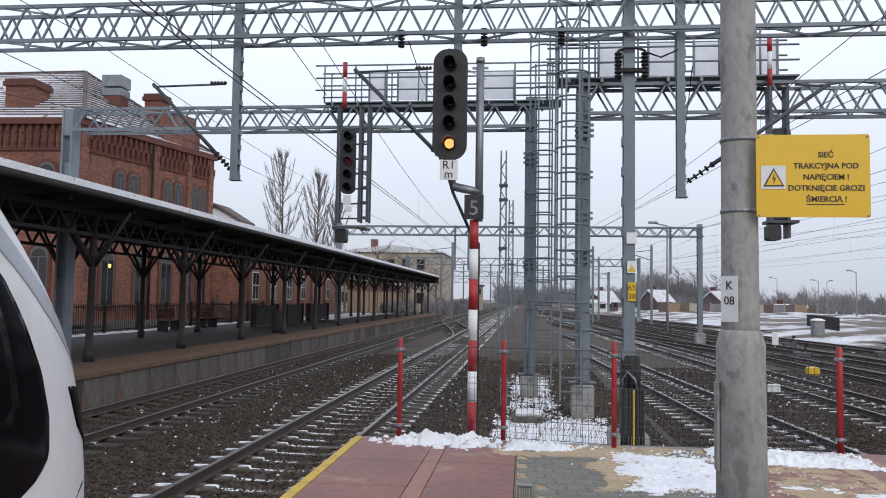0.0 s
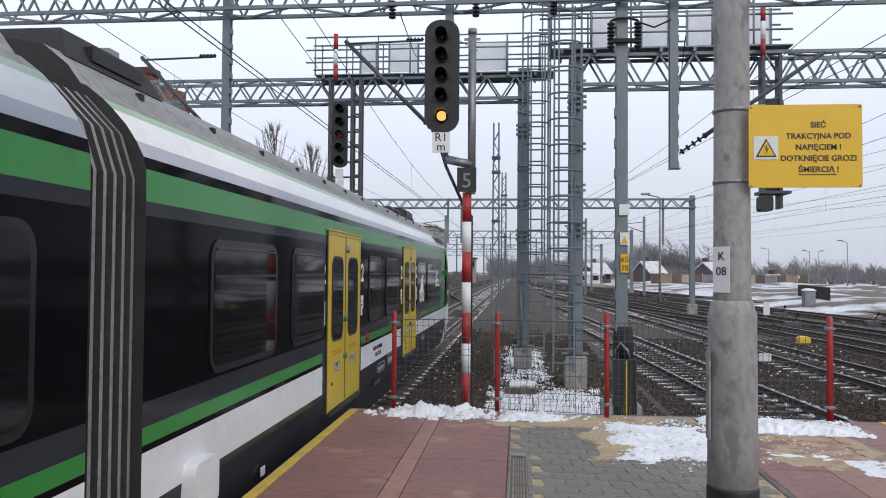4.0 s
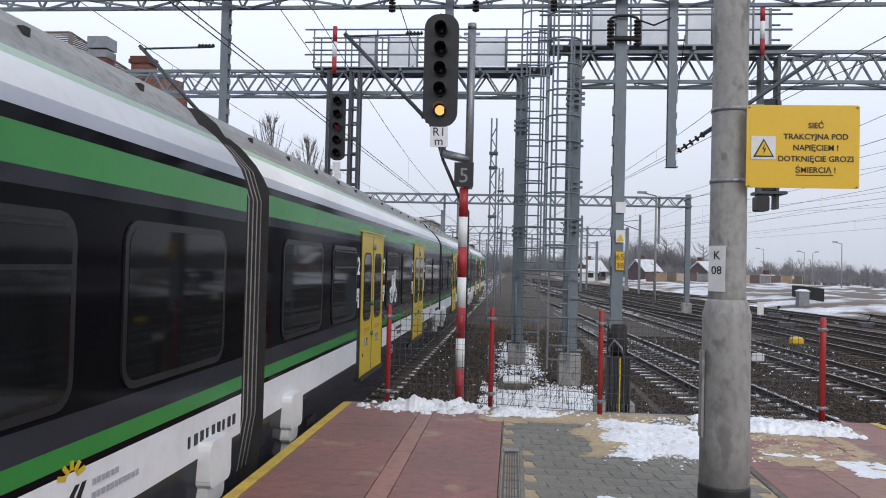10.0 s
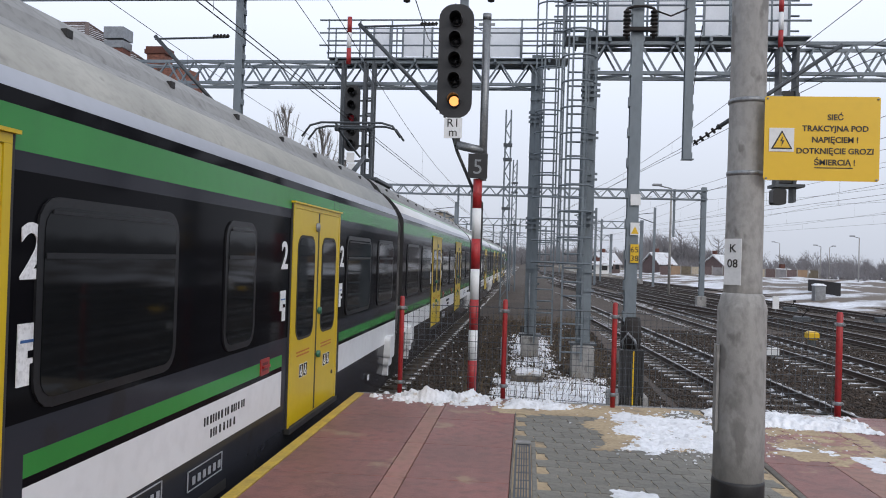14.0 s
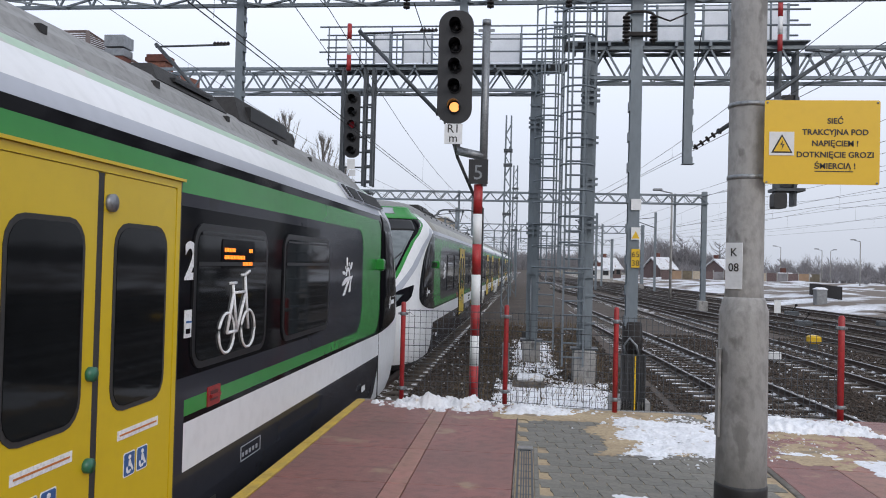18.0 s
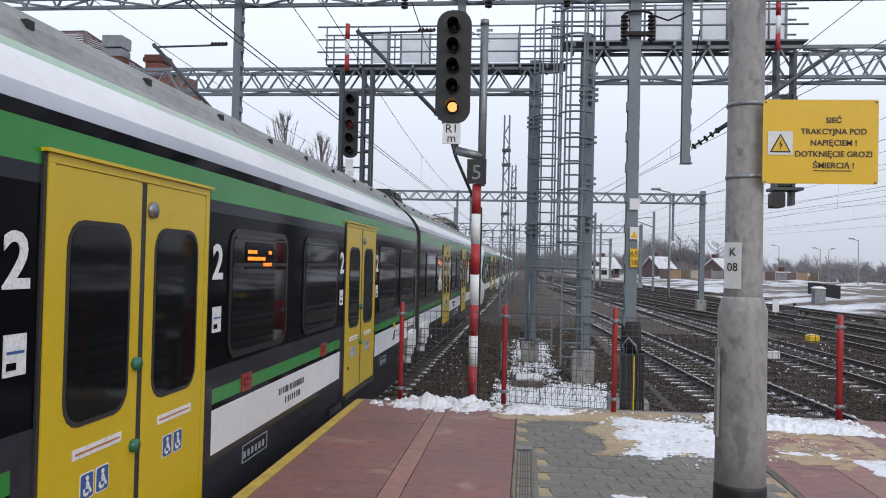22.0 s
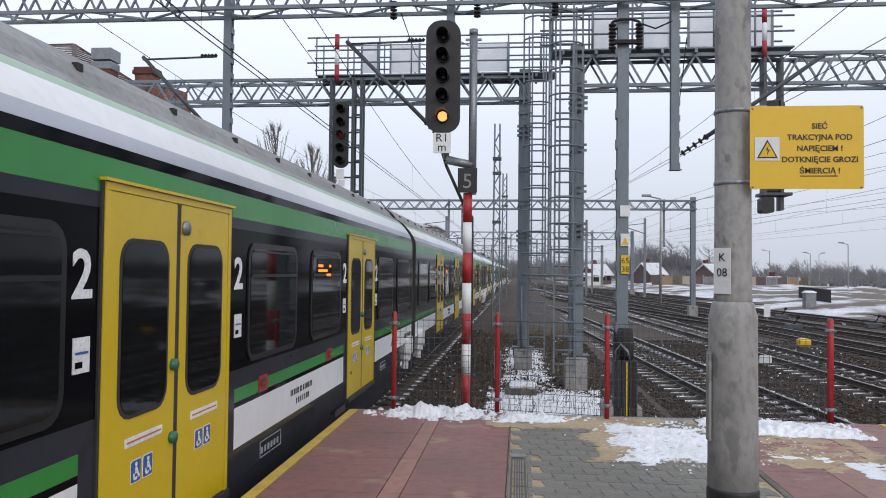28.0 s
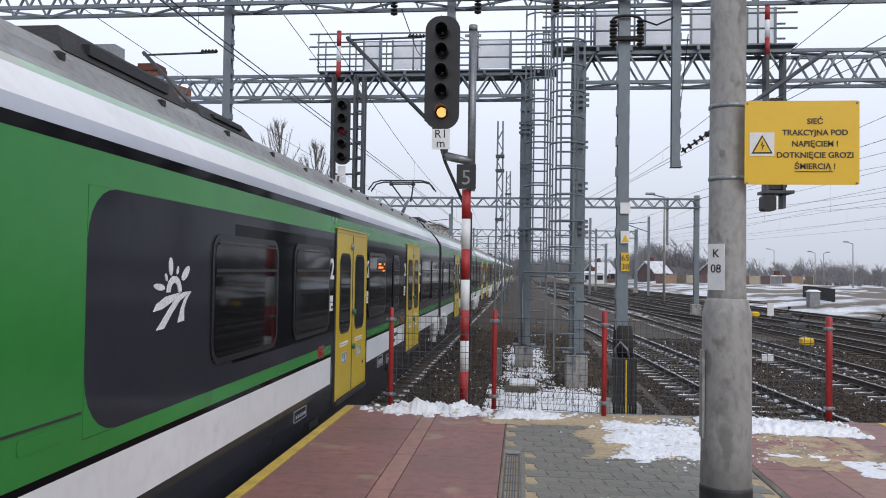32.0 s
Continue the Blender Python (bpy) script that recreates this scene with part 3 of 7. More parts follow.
def bogie(car, y):
    """A bogie: frame, two axles with wheels, springs."""
    g = Geo()
    for s in (-1, 1):
        g.box(s * 1.10 - 0.07, s * 1.10 + 0.07, y - 1.75, y + 1.75, -0.42, -0.24)
        for k in (-1.35, 1.35):
            g.box(s * 1.10 - 0.14, s * 1.10 + 0.14, y + k - 0.2, y + k + 0.2, -0.48, -0.18)
        g.rod((s * 1.1, y - 0.3, -0.4), (s * 1.1, y - 0.3, -0.05), 0.16, 10)
        g.rod((s * 1.1, y + 0.3, -0.4), (s * 1.1, y + 0.3, -0.05), 0.16, 10)
    g.box(-1.1, 1.1, y - 0.3, y + 0.3, -0.4, -0.2)
    b = part("bogie", g, T_UNDER, car)
    for k in (-1.35, 1.35):
        for s in (-1, 1):
            w = Geo().rod((s * 0.72, y + k, -0.34), (s * 0.86, y + k, -0.34), 0.42, 24)
            w.rod((s * 0.86, y + k, -0.34), (s * 0.90, y + k, -0.34), 0.16, 16)
            part("wheel", w, T_UNDER, b)


def skirt_details(car, y_ends, side):
    """Sand boxes and plates along the lower edge, near the articulated ends."""
    for y, d in y_ends:
        g = Geo()
        g.slab(rounded(y - 0.19, y + 0.19, 0.02, 0.34, 0.06, 3), "x", side * 1.38, side * 1.52)
        g.slab(rounded(y - 0.15, y + 0.15, -0.10, 0.06, 0.06, 3), "x", side * 1.37, side * 1.49)
        g.slab(rounded(y - 0.05, y + 0.05, -0.26, -0.06, 0.03, 3), "x", side * 1.36, side * 1.46)
        part("sand_box", g, T_WHITE, car, "white plastic sand filler box")


def bellows(car, y0, y1):
    """A gangway: a dark inner tube with separate rounded rubber ribs round it."""
    def hoop(k):
        ring = [(1.30 - k, -0.15), (1.37 - k, 0.3), (1.37 - k, 2.05), (1.29 - k, 2.30), (1.08 - k, 2.52), (0.6, 2.66 - k), (0, 2.68 - k)]
        return ring + [(-x, z) for x, z in reversed(ring[:-1])]
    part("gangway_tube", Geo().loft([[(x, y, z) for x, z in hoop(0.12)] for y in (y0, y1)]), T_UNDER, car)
    n = 6
    step = (y1 - y0) / n
    for i in range(n):
        yc = y0 + step * (i + 0.5)
        rings = [[(x, yc + d * step, z) for x, z in hoop(k)] for d, k in ((-0.36, 0.14), (-0.30, 0.05), (-0.16, 0.0), (0.16, 0.0), (0.30, 0.05), (0.36, 0.14))]
        rib = Geo().loft(rings)
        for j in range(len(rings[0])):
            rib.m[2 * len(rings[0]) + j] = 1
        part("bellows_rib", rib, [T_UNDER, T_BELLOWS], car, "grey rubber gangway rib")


def roof_bolts(car, y0, y1):
    for s in (-1, 1):
        y = y0 + 0.8
        while y < y1:
            part("roof_lug", Geo().box(s * 0.96 - 0.018, s * 0.96 + 0.018, y, y + 0.06, 2.68, 2.725), T_UNDER, car)
            y += 1.25


def pantograph(car, y, raised):
    """A single-arm current collector; the arm's knee points forward."""
    p = part("pantograph", Geo().box(-0.6, 0.6, y - 0.9, y + 0.9, 2.98, 3.03).box(-0.55, -0.45, y - 0.9, y - 0.8, 2.85, 3.0).box(0.45, 0.55, y - 0.9, y - 0.8, 2.85, 3.0).box(-0.55, -0.45, y + 0.8, y + 0.9, 2.85, 3.0).box(0.45, 0.55, y + 0.8, y + 0.9, 2.85, 3.0), STEEL_D, car, "dark steel current collector")
    z_head = 4.12 if raised else 3.30
    base, knee = (y - 0.55, 3.08), ((y + 0.75, 3.62) if raised else (y + 0.95, 3.16))
    head = (y - 0.35, z_head - 0.08) if raised else (y - 0.75, z_head - 0.08)
    part("lower_arm", Geo().rod((0, base[0], base[1]), (0, knee[0], knee[1]), 0.055, 10, 0.04), STEEL_D, p)
    g = Geo()
    for s in (-1, 1):
        g.rod((s * 0.10, knee[0], knee[1]), (s * 0.33, head[0], head[1]), 0.022, 8)
    g.rod((-0.36, head[0], head[1]), (0.36, head[0], head[1]), 0.025, 8)
    part("upper_arm", g, STEEL_D, p)
    for dy in (-0.22, 0.22):
        pts = [(-0.98, head[0] + dy, z_head - 0.28), (-0.82, head[0] + dy, z_head - 0.06), (-0.6, head[0] + dy, z_head), (0.6, head[0] + dy, z_head), (0.82, head[0] + dy, z_head - 0.06), (0.98, head[0] + dy, z_head - 0.28)]
        part("contact_strip", Geo().pipe(pts, 0.022, 6), STEEL_D, p)
    g = Geo()
    for s in (-0.33, 0.33):
        g.rod((s, head[0] - 0.22, z_head - 0.01), (s, head[0] + 0.22, z_head - 0.01), 0.015, 6)
        g.turned((s, head[0], z_head - 0.13), [(0.05, 0), (0.06, 0.05), (0.05, 0.12)], 8)
    part("head_frame", g, STEEL_D, p)


def roof_unit(car, y0, y1, h=0.26):
    g = Geo()
    g.loft([[(-0.85, y0, 2.80), (0.85, y0, 2.80), (0.85, y1, 2.80), (-0.85, y1, 2.80)], [(-0.75, y0 + 0.1, 2.86 + h), (0.75, y0 + 0.1, 2.86 + h), (0.75, y1 - 0.1, 2.86 + h), (-0.75, y1 - 0.1, 2.86 + h)]])
    u = part("roof_unit", g, T_UNDER, car, "dark roof equipment box")
    for s in (-1, 1):
        part("roof_grille", Geo().box(s * 0.80 - 0.04, s * 0.80 + 0.04, y0 + 0.3, y1 - 0.3, 2.85, 2.80 + h), BLACK, u)


def zone_paint(doors, extra=None):
    def paint(band, y):
        if extra:
            e = extra(band, y)
            if e is not None:
                return e
        near = any(abs(y - d) < 1.02 for d in doors)
        if near and 4 <= band <= 8:
            return GREY if band < 8 else BLK
        return BANDS[band]
    return paint


def stations_for(y0, y1, doors, more=()):
    out = {y0, y1, *more}
    for d in doors:
        out |= {d - 1.02, d + 1.02}
    return sorted(out)


def red_handle(car, side, y):
    """A red emergency handle on the lower green band; sunk tray shade painted dark."""
    h = part("hatch", side_panel(rounded(y, y + 0.21, 0.565, 0.695, 0.012, 2), FACE, FACE + 0.007, side), T_LAMP_RED, car, "red emergency handle")
    part("handle_tray", side_panel([(y + 0.045, 0.60), (y + 0.165, 0.60), (y + 0.165, 0.665), (y + 0.045, 0.665)], FACE, FACE + 0.009, side), T_TRAY_SHADE, h)
    part("handle_grip", side_panel([(y + 0.03, 0.622), (y + 0.18, 0.622), (y + 0.18, 0.642), (y + 0.03, 0.642)], FACE, FACE + 0.026, side), T_LAMP_RED, h)


def framed_plate(car, side, y, z, w, h, marks):
    """A small stencilled field on the skirt: a thin white frame with characters too small to read."""
    for a, b, c, d in ((y, y + w, z, z + 0.006), (y, y + w, z + h - 0.006, z + h), (y, y + 0.006, z, z + h), (y + w - 0.006, y + w, z, z + h)):
        bar(car, side, a, c, b - a, d - c, T_SILVER, "stencil_frame")
    step = (w - 0.06) / marks
    for i in range(marks):
        bar(car, side, y + 0.03 + step * i, z + 0.03, step * 0.45, h - 0.08, T_SILVER, "lettering")


def small_emblem(car, side, y):
    """The operator's mark on the white band as plain shapes: yellow rays, dark road, grey bars."""
    g = Geo()
    for k in range(5):
        a = radians(20 + 35 * k)
        p, q = (y + 0.13 + 0.05 * math.cos(a), 0.50 + 0.04 * math.sin(a)), (y + 0.13 + 0.12 * math.cos(a), 0.50 + 0.085 * math.sin(a))
        n = (-math.sin(a) * 0.012, math.cos(a) * 0.012)
        q_ = side_panel([(p[0] - n[0], p[1] - n[1]), (q[0] - n[0], q[1] - n[1]), (q[0] + n[0], q[1] + n[1]), (p[0] + n[0], p[1] + n[1])], FACE, FACE + 0.006, side)
        g.add(q_.v, q_.f)
    part("emblem", g, T_YELLOW, car)
    g = Geo()
    for k in (0, 0.10):
        q_ = side_panel([(y + 0.02 + k, 0.32), (y + 0.07 + k, 0.32), (y + 0.20 + k * 0.6, 0.46), (y + 0.17 + k * 0.6, 0.46)], FACE, FACE + 0.006, side)
        g.add(q_.v, q_.f)
    part("emblem", g, T_FRAME, car)
    for k in range(6):
        bar(car, side, y + 0.32 + 0.045 * k, 0.42, 0.03, 0.03, T_SILVER)
    for k in range(11):
        bar(car, side, y + 0.32 + 0.045 * k, 0.35, 0.03, 0.032, T_SILVER)


def number_bars(car, side, y):
    """Unreadable running numbers on the white band."""
    rnd = random.Random(4)
    for row, n in ((0.395, 15), (0.30, 8)):
        yy = y + (0.0 if n == 15 else 0.18)
        for i in range(n):
            w = rnd.choice((0.02, 0.032, 0.036))
            bar(car, side, yy, row, w * 0.55, 0.055, T_RUBBER)
            yy += w + rnd.choice((0.018, 0.022, 0.04))


def middle_car(variant):
    car = thing("train_car", "green, white and dark grey middle car of an electric train", "train car", "cars of the two trains")
    half, doors = 15.98 / 2 - 0.28, (-2.81, 2.81)
    part("body", shell(stations_for(-half, half, doors), zone_paint(doors)), MATS, car)
    for side in (1, -1):
        for d in doors:
            car_door(car, d, side, variant in (2, 3, 5))
        for a, b in ((-7.28, -5.82), (-5.36, -3.98), (-1.56, -0.24), (0.26, 1.56), (3.98, 5.36), (5.82, 7.28)):
            car_window(car, a, b, side, opening=abs(a) < 5 or abs(b) < 5)
        if variant in (1, 3):
            bicycle(car, side, -1.18 if side > 0 else -0.52, 0.89, 0.66)
        if variant in (2, 3, 5):
            led_display(car, side, 0.45 if variant == 5 else -1.28)
        red_handle(car, side, 0.96)
        red_handle(car, side, -1.26)
        number_bars(car, side, -0.36)
        skirt_details(car, ((-half + 0.72, -1), (half - 0.62, 1)), side)
        small_emblem(car, side, half - 2.45)
        framed_plate(car, side, -1.2, 0.03, 0.55, 0.13, 6)
        framed_plate(car, side, 4.3, 0.05, 0.42, 0.11, 5)
        for y, w in ((-6.9, 0.1), (-6.3, 0.35), (1.4, 0.5), (6.3, 0.2)):
            bar(car, side, y, -0.12, w, 0.07, T_STICKER if w < 0.3 else T_RUBBER, "small_plate")
        for i in range(9):
            bar(car, side, half - 0.98 + i * 0.1, 0.33, 0.05 if i % 3 else 0.03, 0.075, T_RUBBER)
    bellows(car, -half - 0.58, -half + 0.02)
    bogie(car, -half - 0.3)
    roof_bolts(car, -half, half)
    if variant in (4, 5):
        pantograph(car, -half + 2.6, True)
    return car


NOSE = ((-0.60, 2.35), (-0.42, 2.5), (-0.2, 2.63), (0.05, 2.75), (0.3, 2.80), (0.55, 2.80), (0.8, 2.755), (1.0, 2.69), (1.2, 2.60), (1.4, 2.46), (1.6, 2.29), (1.8, 2.07), (2.0, 1.82), (2.15, 1.60), (2.3, 1.38), (2.45, 1.18), (2.6, 0.96), (2.75, 0.65), (2.86, 0.33), (2.905, 0.10))


def lerp_rows(rows, z):
    for (a, p), (b, q) in zip(rows, rows[1:]):
        if z <= b:
            return p + (q - p) * (z - a) / (b - a)
    return rows[-1][1]


WIDTHS = sorted((z, x) for x, z in HALF if x != 1.045)


def cab_point(y0, a, z, off=0.0):
    """A point of the cab's skin: a degrees from straight ahead (90 at the side), at height z, off metres proud."""
    k = 2 / (4.0 - 0.5 * max(0.0, z - 1.5))
    r = radians(abs(a))
    x, d = math.sin(r) ** k * lerp_rows(WIDTHS, z), max(math.cos(r), 0.0) ** k * lerp_rows(NOSE, z)
    return (math.copysign(x + off * math.sin(r), a), y0 + d + off * math.cos(r), z)


def cab_nose(y0):
    """The rounded cab from the body's end at y0."""
    g, n = Geo(), 60
    zs = sorted({round(-0.6 + 0.07 * i, 3) for i in range(51)} | {-0.45, 2.11, 2.18, 2.27, 2.45, 2.51, 2.60, 2.905})
    zs = [z for z in zs if z <= 2.905]
    rows = [[cab_point(y0, 90 - 180 * i / n, z) for i in range(n + 1)] for z in zs]
    g.v = [p for r in rows for p in r]
    for j in range(len(rows) - 1):
        zm = (zs[j] + zs[j + 1]) / 2
        m = UNDER if zm < -0.45 else WHITE if zm < 2.51 else (PALE if zm < 2.60 else ROOF)
        for i in range(n):
            g.f.append((j * (n + 1) + i, j * (n + 1) + i + 1, (j + 1) * (n + 1) + i + 1, (j + 1) * (n + 1) + i))
            g.m.append(m)
            g.smooth.append(True)
    g.f.append(tuple(range((len(rows) - 1) * (n + 1), len(rows) * (n + 1))))
    g.m.append(ROOF)
    g.smooth.append(False)
    return g


def cab_patch(y0, z0, z1, lo, hi, off=0.006, nz=26, na=14):
    """A painted or glazed field on the cab's skin between two edges lo(z) and hi(z), in degrees."""
    g, rows = Geo(), []
    for lift in (off, -0.01):
        for j in range(nz + 1):
            z = z0 + (z1 - z0) * j / nz
            rows.append([cab_point(y0, lo(z) + (hi(z) - lo(z)) * i / na, z, lift) for i in range(na + 1)])
    g.v = [p for r in rows for p in r]
    w = na + 1
    for j in range(nz):
        for i in range(na):
            g.f.append((j * w + i, j * w + i + 1, (j + 1) * w + i + 1, (j + 1) * w + i))
            g.m.append(0)
            g.smooth.append(True)
    o = (nz + 1) * w
    rim = [j * w for j in range(nz + 1)] + [nz * w + i for i in range(1, na + 1)] + [j * w + na for j in range(nz - 1, -1, -1)] + [i for i in range(na - 1, 0, -1)]
    for p, q in zip(rim, rim[1:] + rim[:1]):
        g.f.append((p, q, q + o, p + o))
        g.m.append(0)
        g.smooth.append(False)
    return g


def table(*rows):
    return lambda z: lerp_rows(rows, z) if z > rows[0][0] else rows[0][1]


def dress_cab(car, y0):
    """Glazing, stripes, lamps and grille of the cab, both sides."""
    black = table((0.54, 89.8), (0.56, 88.3), (0.59, 84), (0.63, 78.5), (0.68, 73), (0.74, 68.5), (0.82, 65.5), (1.0, 64.5), (1.2, 65), (1.4, 66.2), (1.6, 68), (1.75, 70.5), (1.9, 74.5), (2.02, 79), (2.10, 83), (2.16, 86.5), (2.20, 89.5))
    silver = table((0.74, 15.5), (0.94, 24), (1.14, 33), (1.46, 47.5), (1.9, 62), (2.3, 84))
    surround = table((0.92, 2), (0.97, 10), (1.08, 18.5), (1.2, 23.5), (1.34, 27.5), (1.7, 35), (1.98, 41.5), (2.2, 51.5), (2.3, 58), (2.38, 63), (2.47, 63))
    glass = table((1.27, 18), (1.30, 22), (1.40, 26), (1.7, 32), (1.98, 37.5), (2.12, 41), (2.2, 43))
    green = table((1.2, 24), (1.34, 28), (1.7, 35.5), (1.98, 42), (2.2, 52), (2.36, 64))
    for s in (1, -1):
        part("cab_side_glazing", cab_patch(y0, 0.54, 2.20, lambda z: s * black(z), lambda z: s * 90, 0.006, 44, 20), T_BLACK, car, "glossy black cab side glazing")
        part("grey_stripe", cab_patch(y0, 0.78, 2.28, lambda z: s * silver(z), lambda z: s * min(89, silver(z) + 9.0), 0.004), T_SILVER, car)
        part("green_stripe", cab_patch(y0, 1.22, 2.45, lambda z: s * (green(z) - 0.5), lambda z: s * (green(z) + 4.5), 0.004), T_GREEN, car)
        lamp_lo, lamp_hi = table((0.60, 12), (0.66, 14), (0.80, 19), (0.90, 24), (1.0, 33), (1.06, 43), (1.10, 53)), table((0.60, 13), (0.66, 27), (0.72, 37), (0.80, 46), (0.88, 51), (1.0, 53), (1.10, 54))
        lamp = part("head_lamp", cab_patch(y0, 0.61, 1.095, lambda z: s * lamp_lo(z), lambda z: s * lamp_hi(z), 0.008), T_BLACK, car, "dark swept headlamp cluster")
        part("lamp_glass", cab_patch(y0, 0.66, 0.92, lambda z: s * (lamp_lo(z) + 2), lambda z: s * min(lamp_hi(z) - 2, lamp_lo(z) + 13), 0.012), T_SCREEN, lamp)
        part("yellow_lip", cab_patch(y0, 0.0, 0.54, lambda z: s * (21.5 + 12 * z), lambda z: s * (24.0 + 12 * z), 0.01), T_YELLOW, car)
        part("grille_fin", cab_patch(y0, 0.06, 0.50, lambda z: s * (12.5 + 11 * z), lambda z: s * (17.5 + 12 * z), 0.016), T_WHITE, car)
        part("wiper", Geo().pipe([cab_point(y0, s * 4, 1.22, 0.03), cab_point(y0, s * 17, 1.45, 0.035), cab_point(y0, s * 31, 1.74, 0.03)], 0.014, 6), BLACK, car)
        part("cab_joint", Geo().pipe([cab_point(y0, s * 58, z, 0.0) for z in (-0.35, 0.0, 0.3, 0.5)] + [cab_point(y0, s * a, 0.56 + 0.002 * (58 - a), 0.0) for a in (50, 40, 30)], 0.006, 4), T_RUBBER, car)
    part("screen_surround", cab_patch(y0, 0.93, 2.46, lambda z: -surround(z), surround, 0.005, 44, 34), T_BLACK, car, "glossy black surround of the windscreen")
    part("windscreen", cab_patch(y0, 1.28, 2.19, lambda z: -glass(z), glass, 0.009, 30, 30), T_SCREEN, car, "large sloping windscreen")
    part("screen_header", cab_patch(y0, 2.20, 2.43, lambda z: -glass(z) - 3, lambda z: glass(z) + 3, 0.009, 6, 24), T_FRAME, car)
    part("green_brow", cab_patch(y0, 2.45, 2.74, lambda z: -66.0, lambda z: 66.0, 0.007, 8, 30), T_GREEN, car)
    part("brow_panel", cab_patch(y0, 2.56, 2.70, lambda z: -26.0, lambda z: 26.0, 0.012, 4, 16), T_SILVER, car)
    part("grille", cab_patch(y0, 0.05, 0.54, lambda z: -19.0 - 12 * z, lambda z: 19.0 + 12 * z, 0.008, 8, 20), T_RUBBER, car)
    part("yellow_lip", cab_patch(y0, -0.14, 0.0, lambda z: -21.0, lambda z: 21.0, 0.012, 3, 20), T_YELLOW, car)


def emblem(car, side, y, z, k, mat):
    """The operator's mark as plain shapes: rays over a road."""
    g = Geo()
    def P(u, v):
        return (y + side * 0.52 * (u - 35) / 157 * k, z + 0.43 * (770 - v) / 225 * k)
    def leaf(u, v, ln, w, ang):
        c, s = math.cos(radians(ang)), math.sin(radians(ang))
        q = [(ln / 2 * math.cos(i * math.pi / 6), w / 2 * math.sin(i * math.pi / 6)) for i in range(12)]
        return [P(u + (p * c - r * s) / 0.0033, v - (p * s + r * c) / 0.0019) for p, r in q]
    shapes = [leaf(102, 573, 0.11, 0.05, 95), leaf(166, 595, 0.13, 0.055, 38), leaf(58, 637, 0.14, 0.04, -6), leaf(84, 607, 0.05, 0.024, 115), leaf(131, 585, 0.05, 0.024, 78),
              [P(u, v) for u, v in ((37, 712), (48, 690), (85, 668), (145, 657), (112, 684), (70, 706))],
              [P(u, v) for u, v in ((50, 770), (78, 768), (110, 722), (142, 684), (192, 655), (160, 657), (130, 670), (95, 712))],
              [P(u, v) for u, v in ((136, 755), (162, 751), (161, 712), (172, 682), (192, 655), (165, 676), (149, 710))]]
    ring = [(118 + r * math.cos(radians(i)), 655 - q * math.sin(radians(i))) for r, q, ii in ((31, 52, range(0, 181, 20)), (17, 30, range(180, -1, -20))) for i in ii]
    shapes.append([P(*p) for p in ring])
    for pts in shapes:
        gg = side_panel(pts, FACE, FACE + 0.006, side)
        g.add(gg.v, gg.f)
    part("emblem", g, mat, car, "white sun-ray emblem")


NOSES = {}


def skin(d):
    """How far the cab's side is from the middle, d metres from the body's end."""
    return FACE * (1 - (min(max(d, 0.0), 2.6) / 2.75) ** 4) ** 0.25


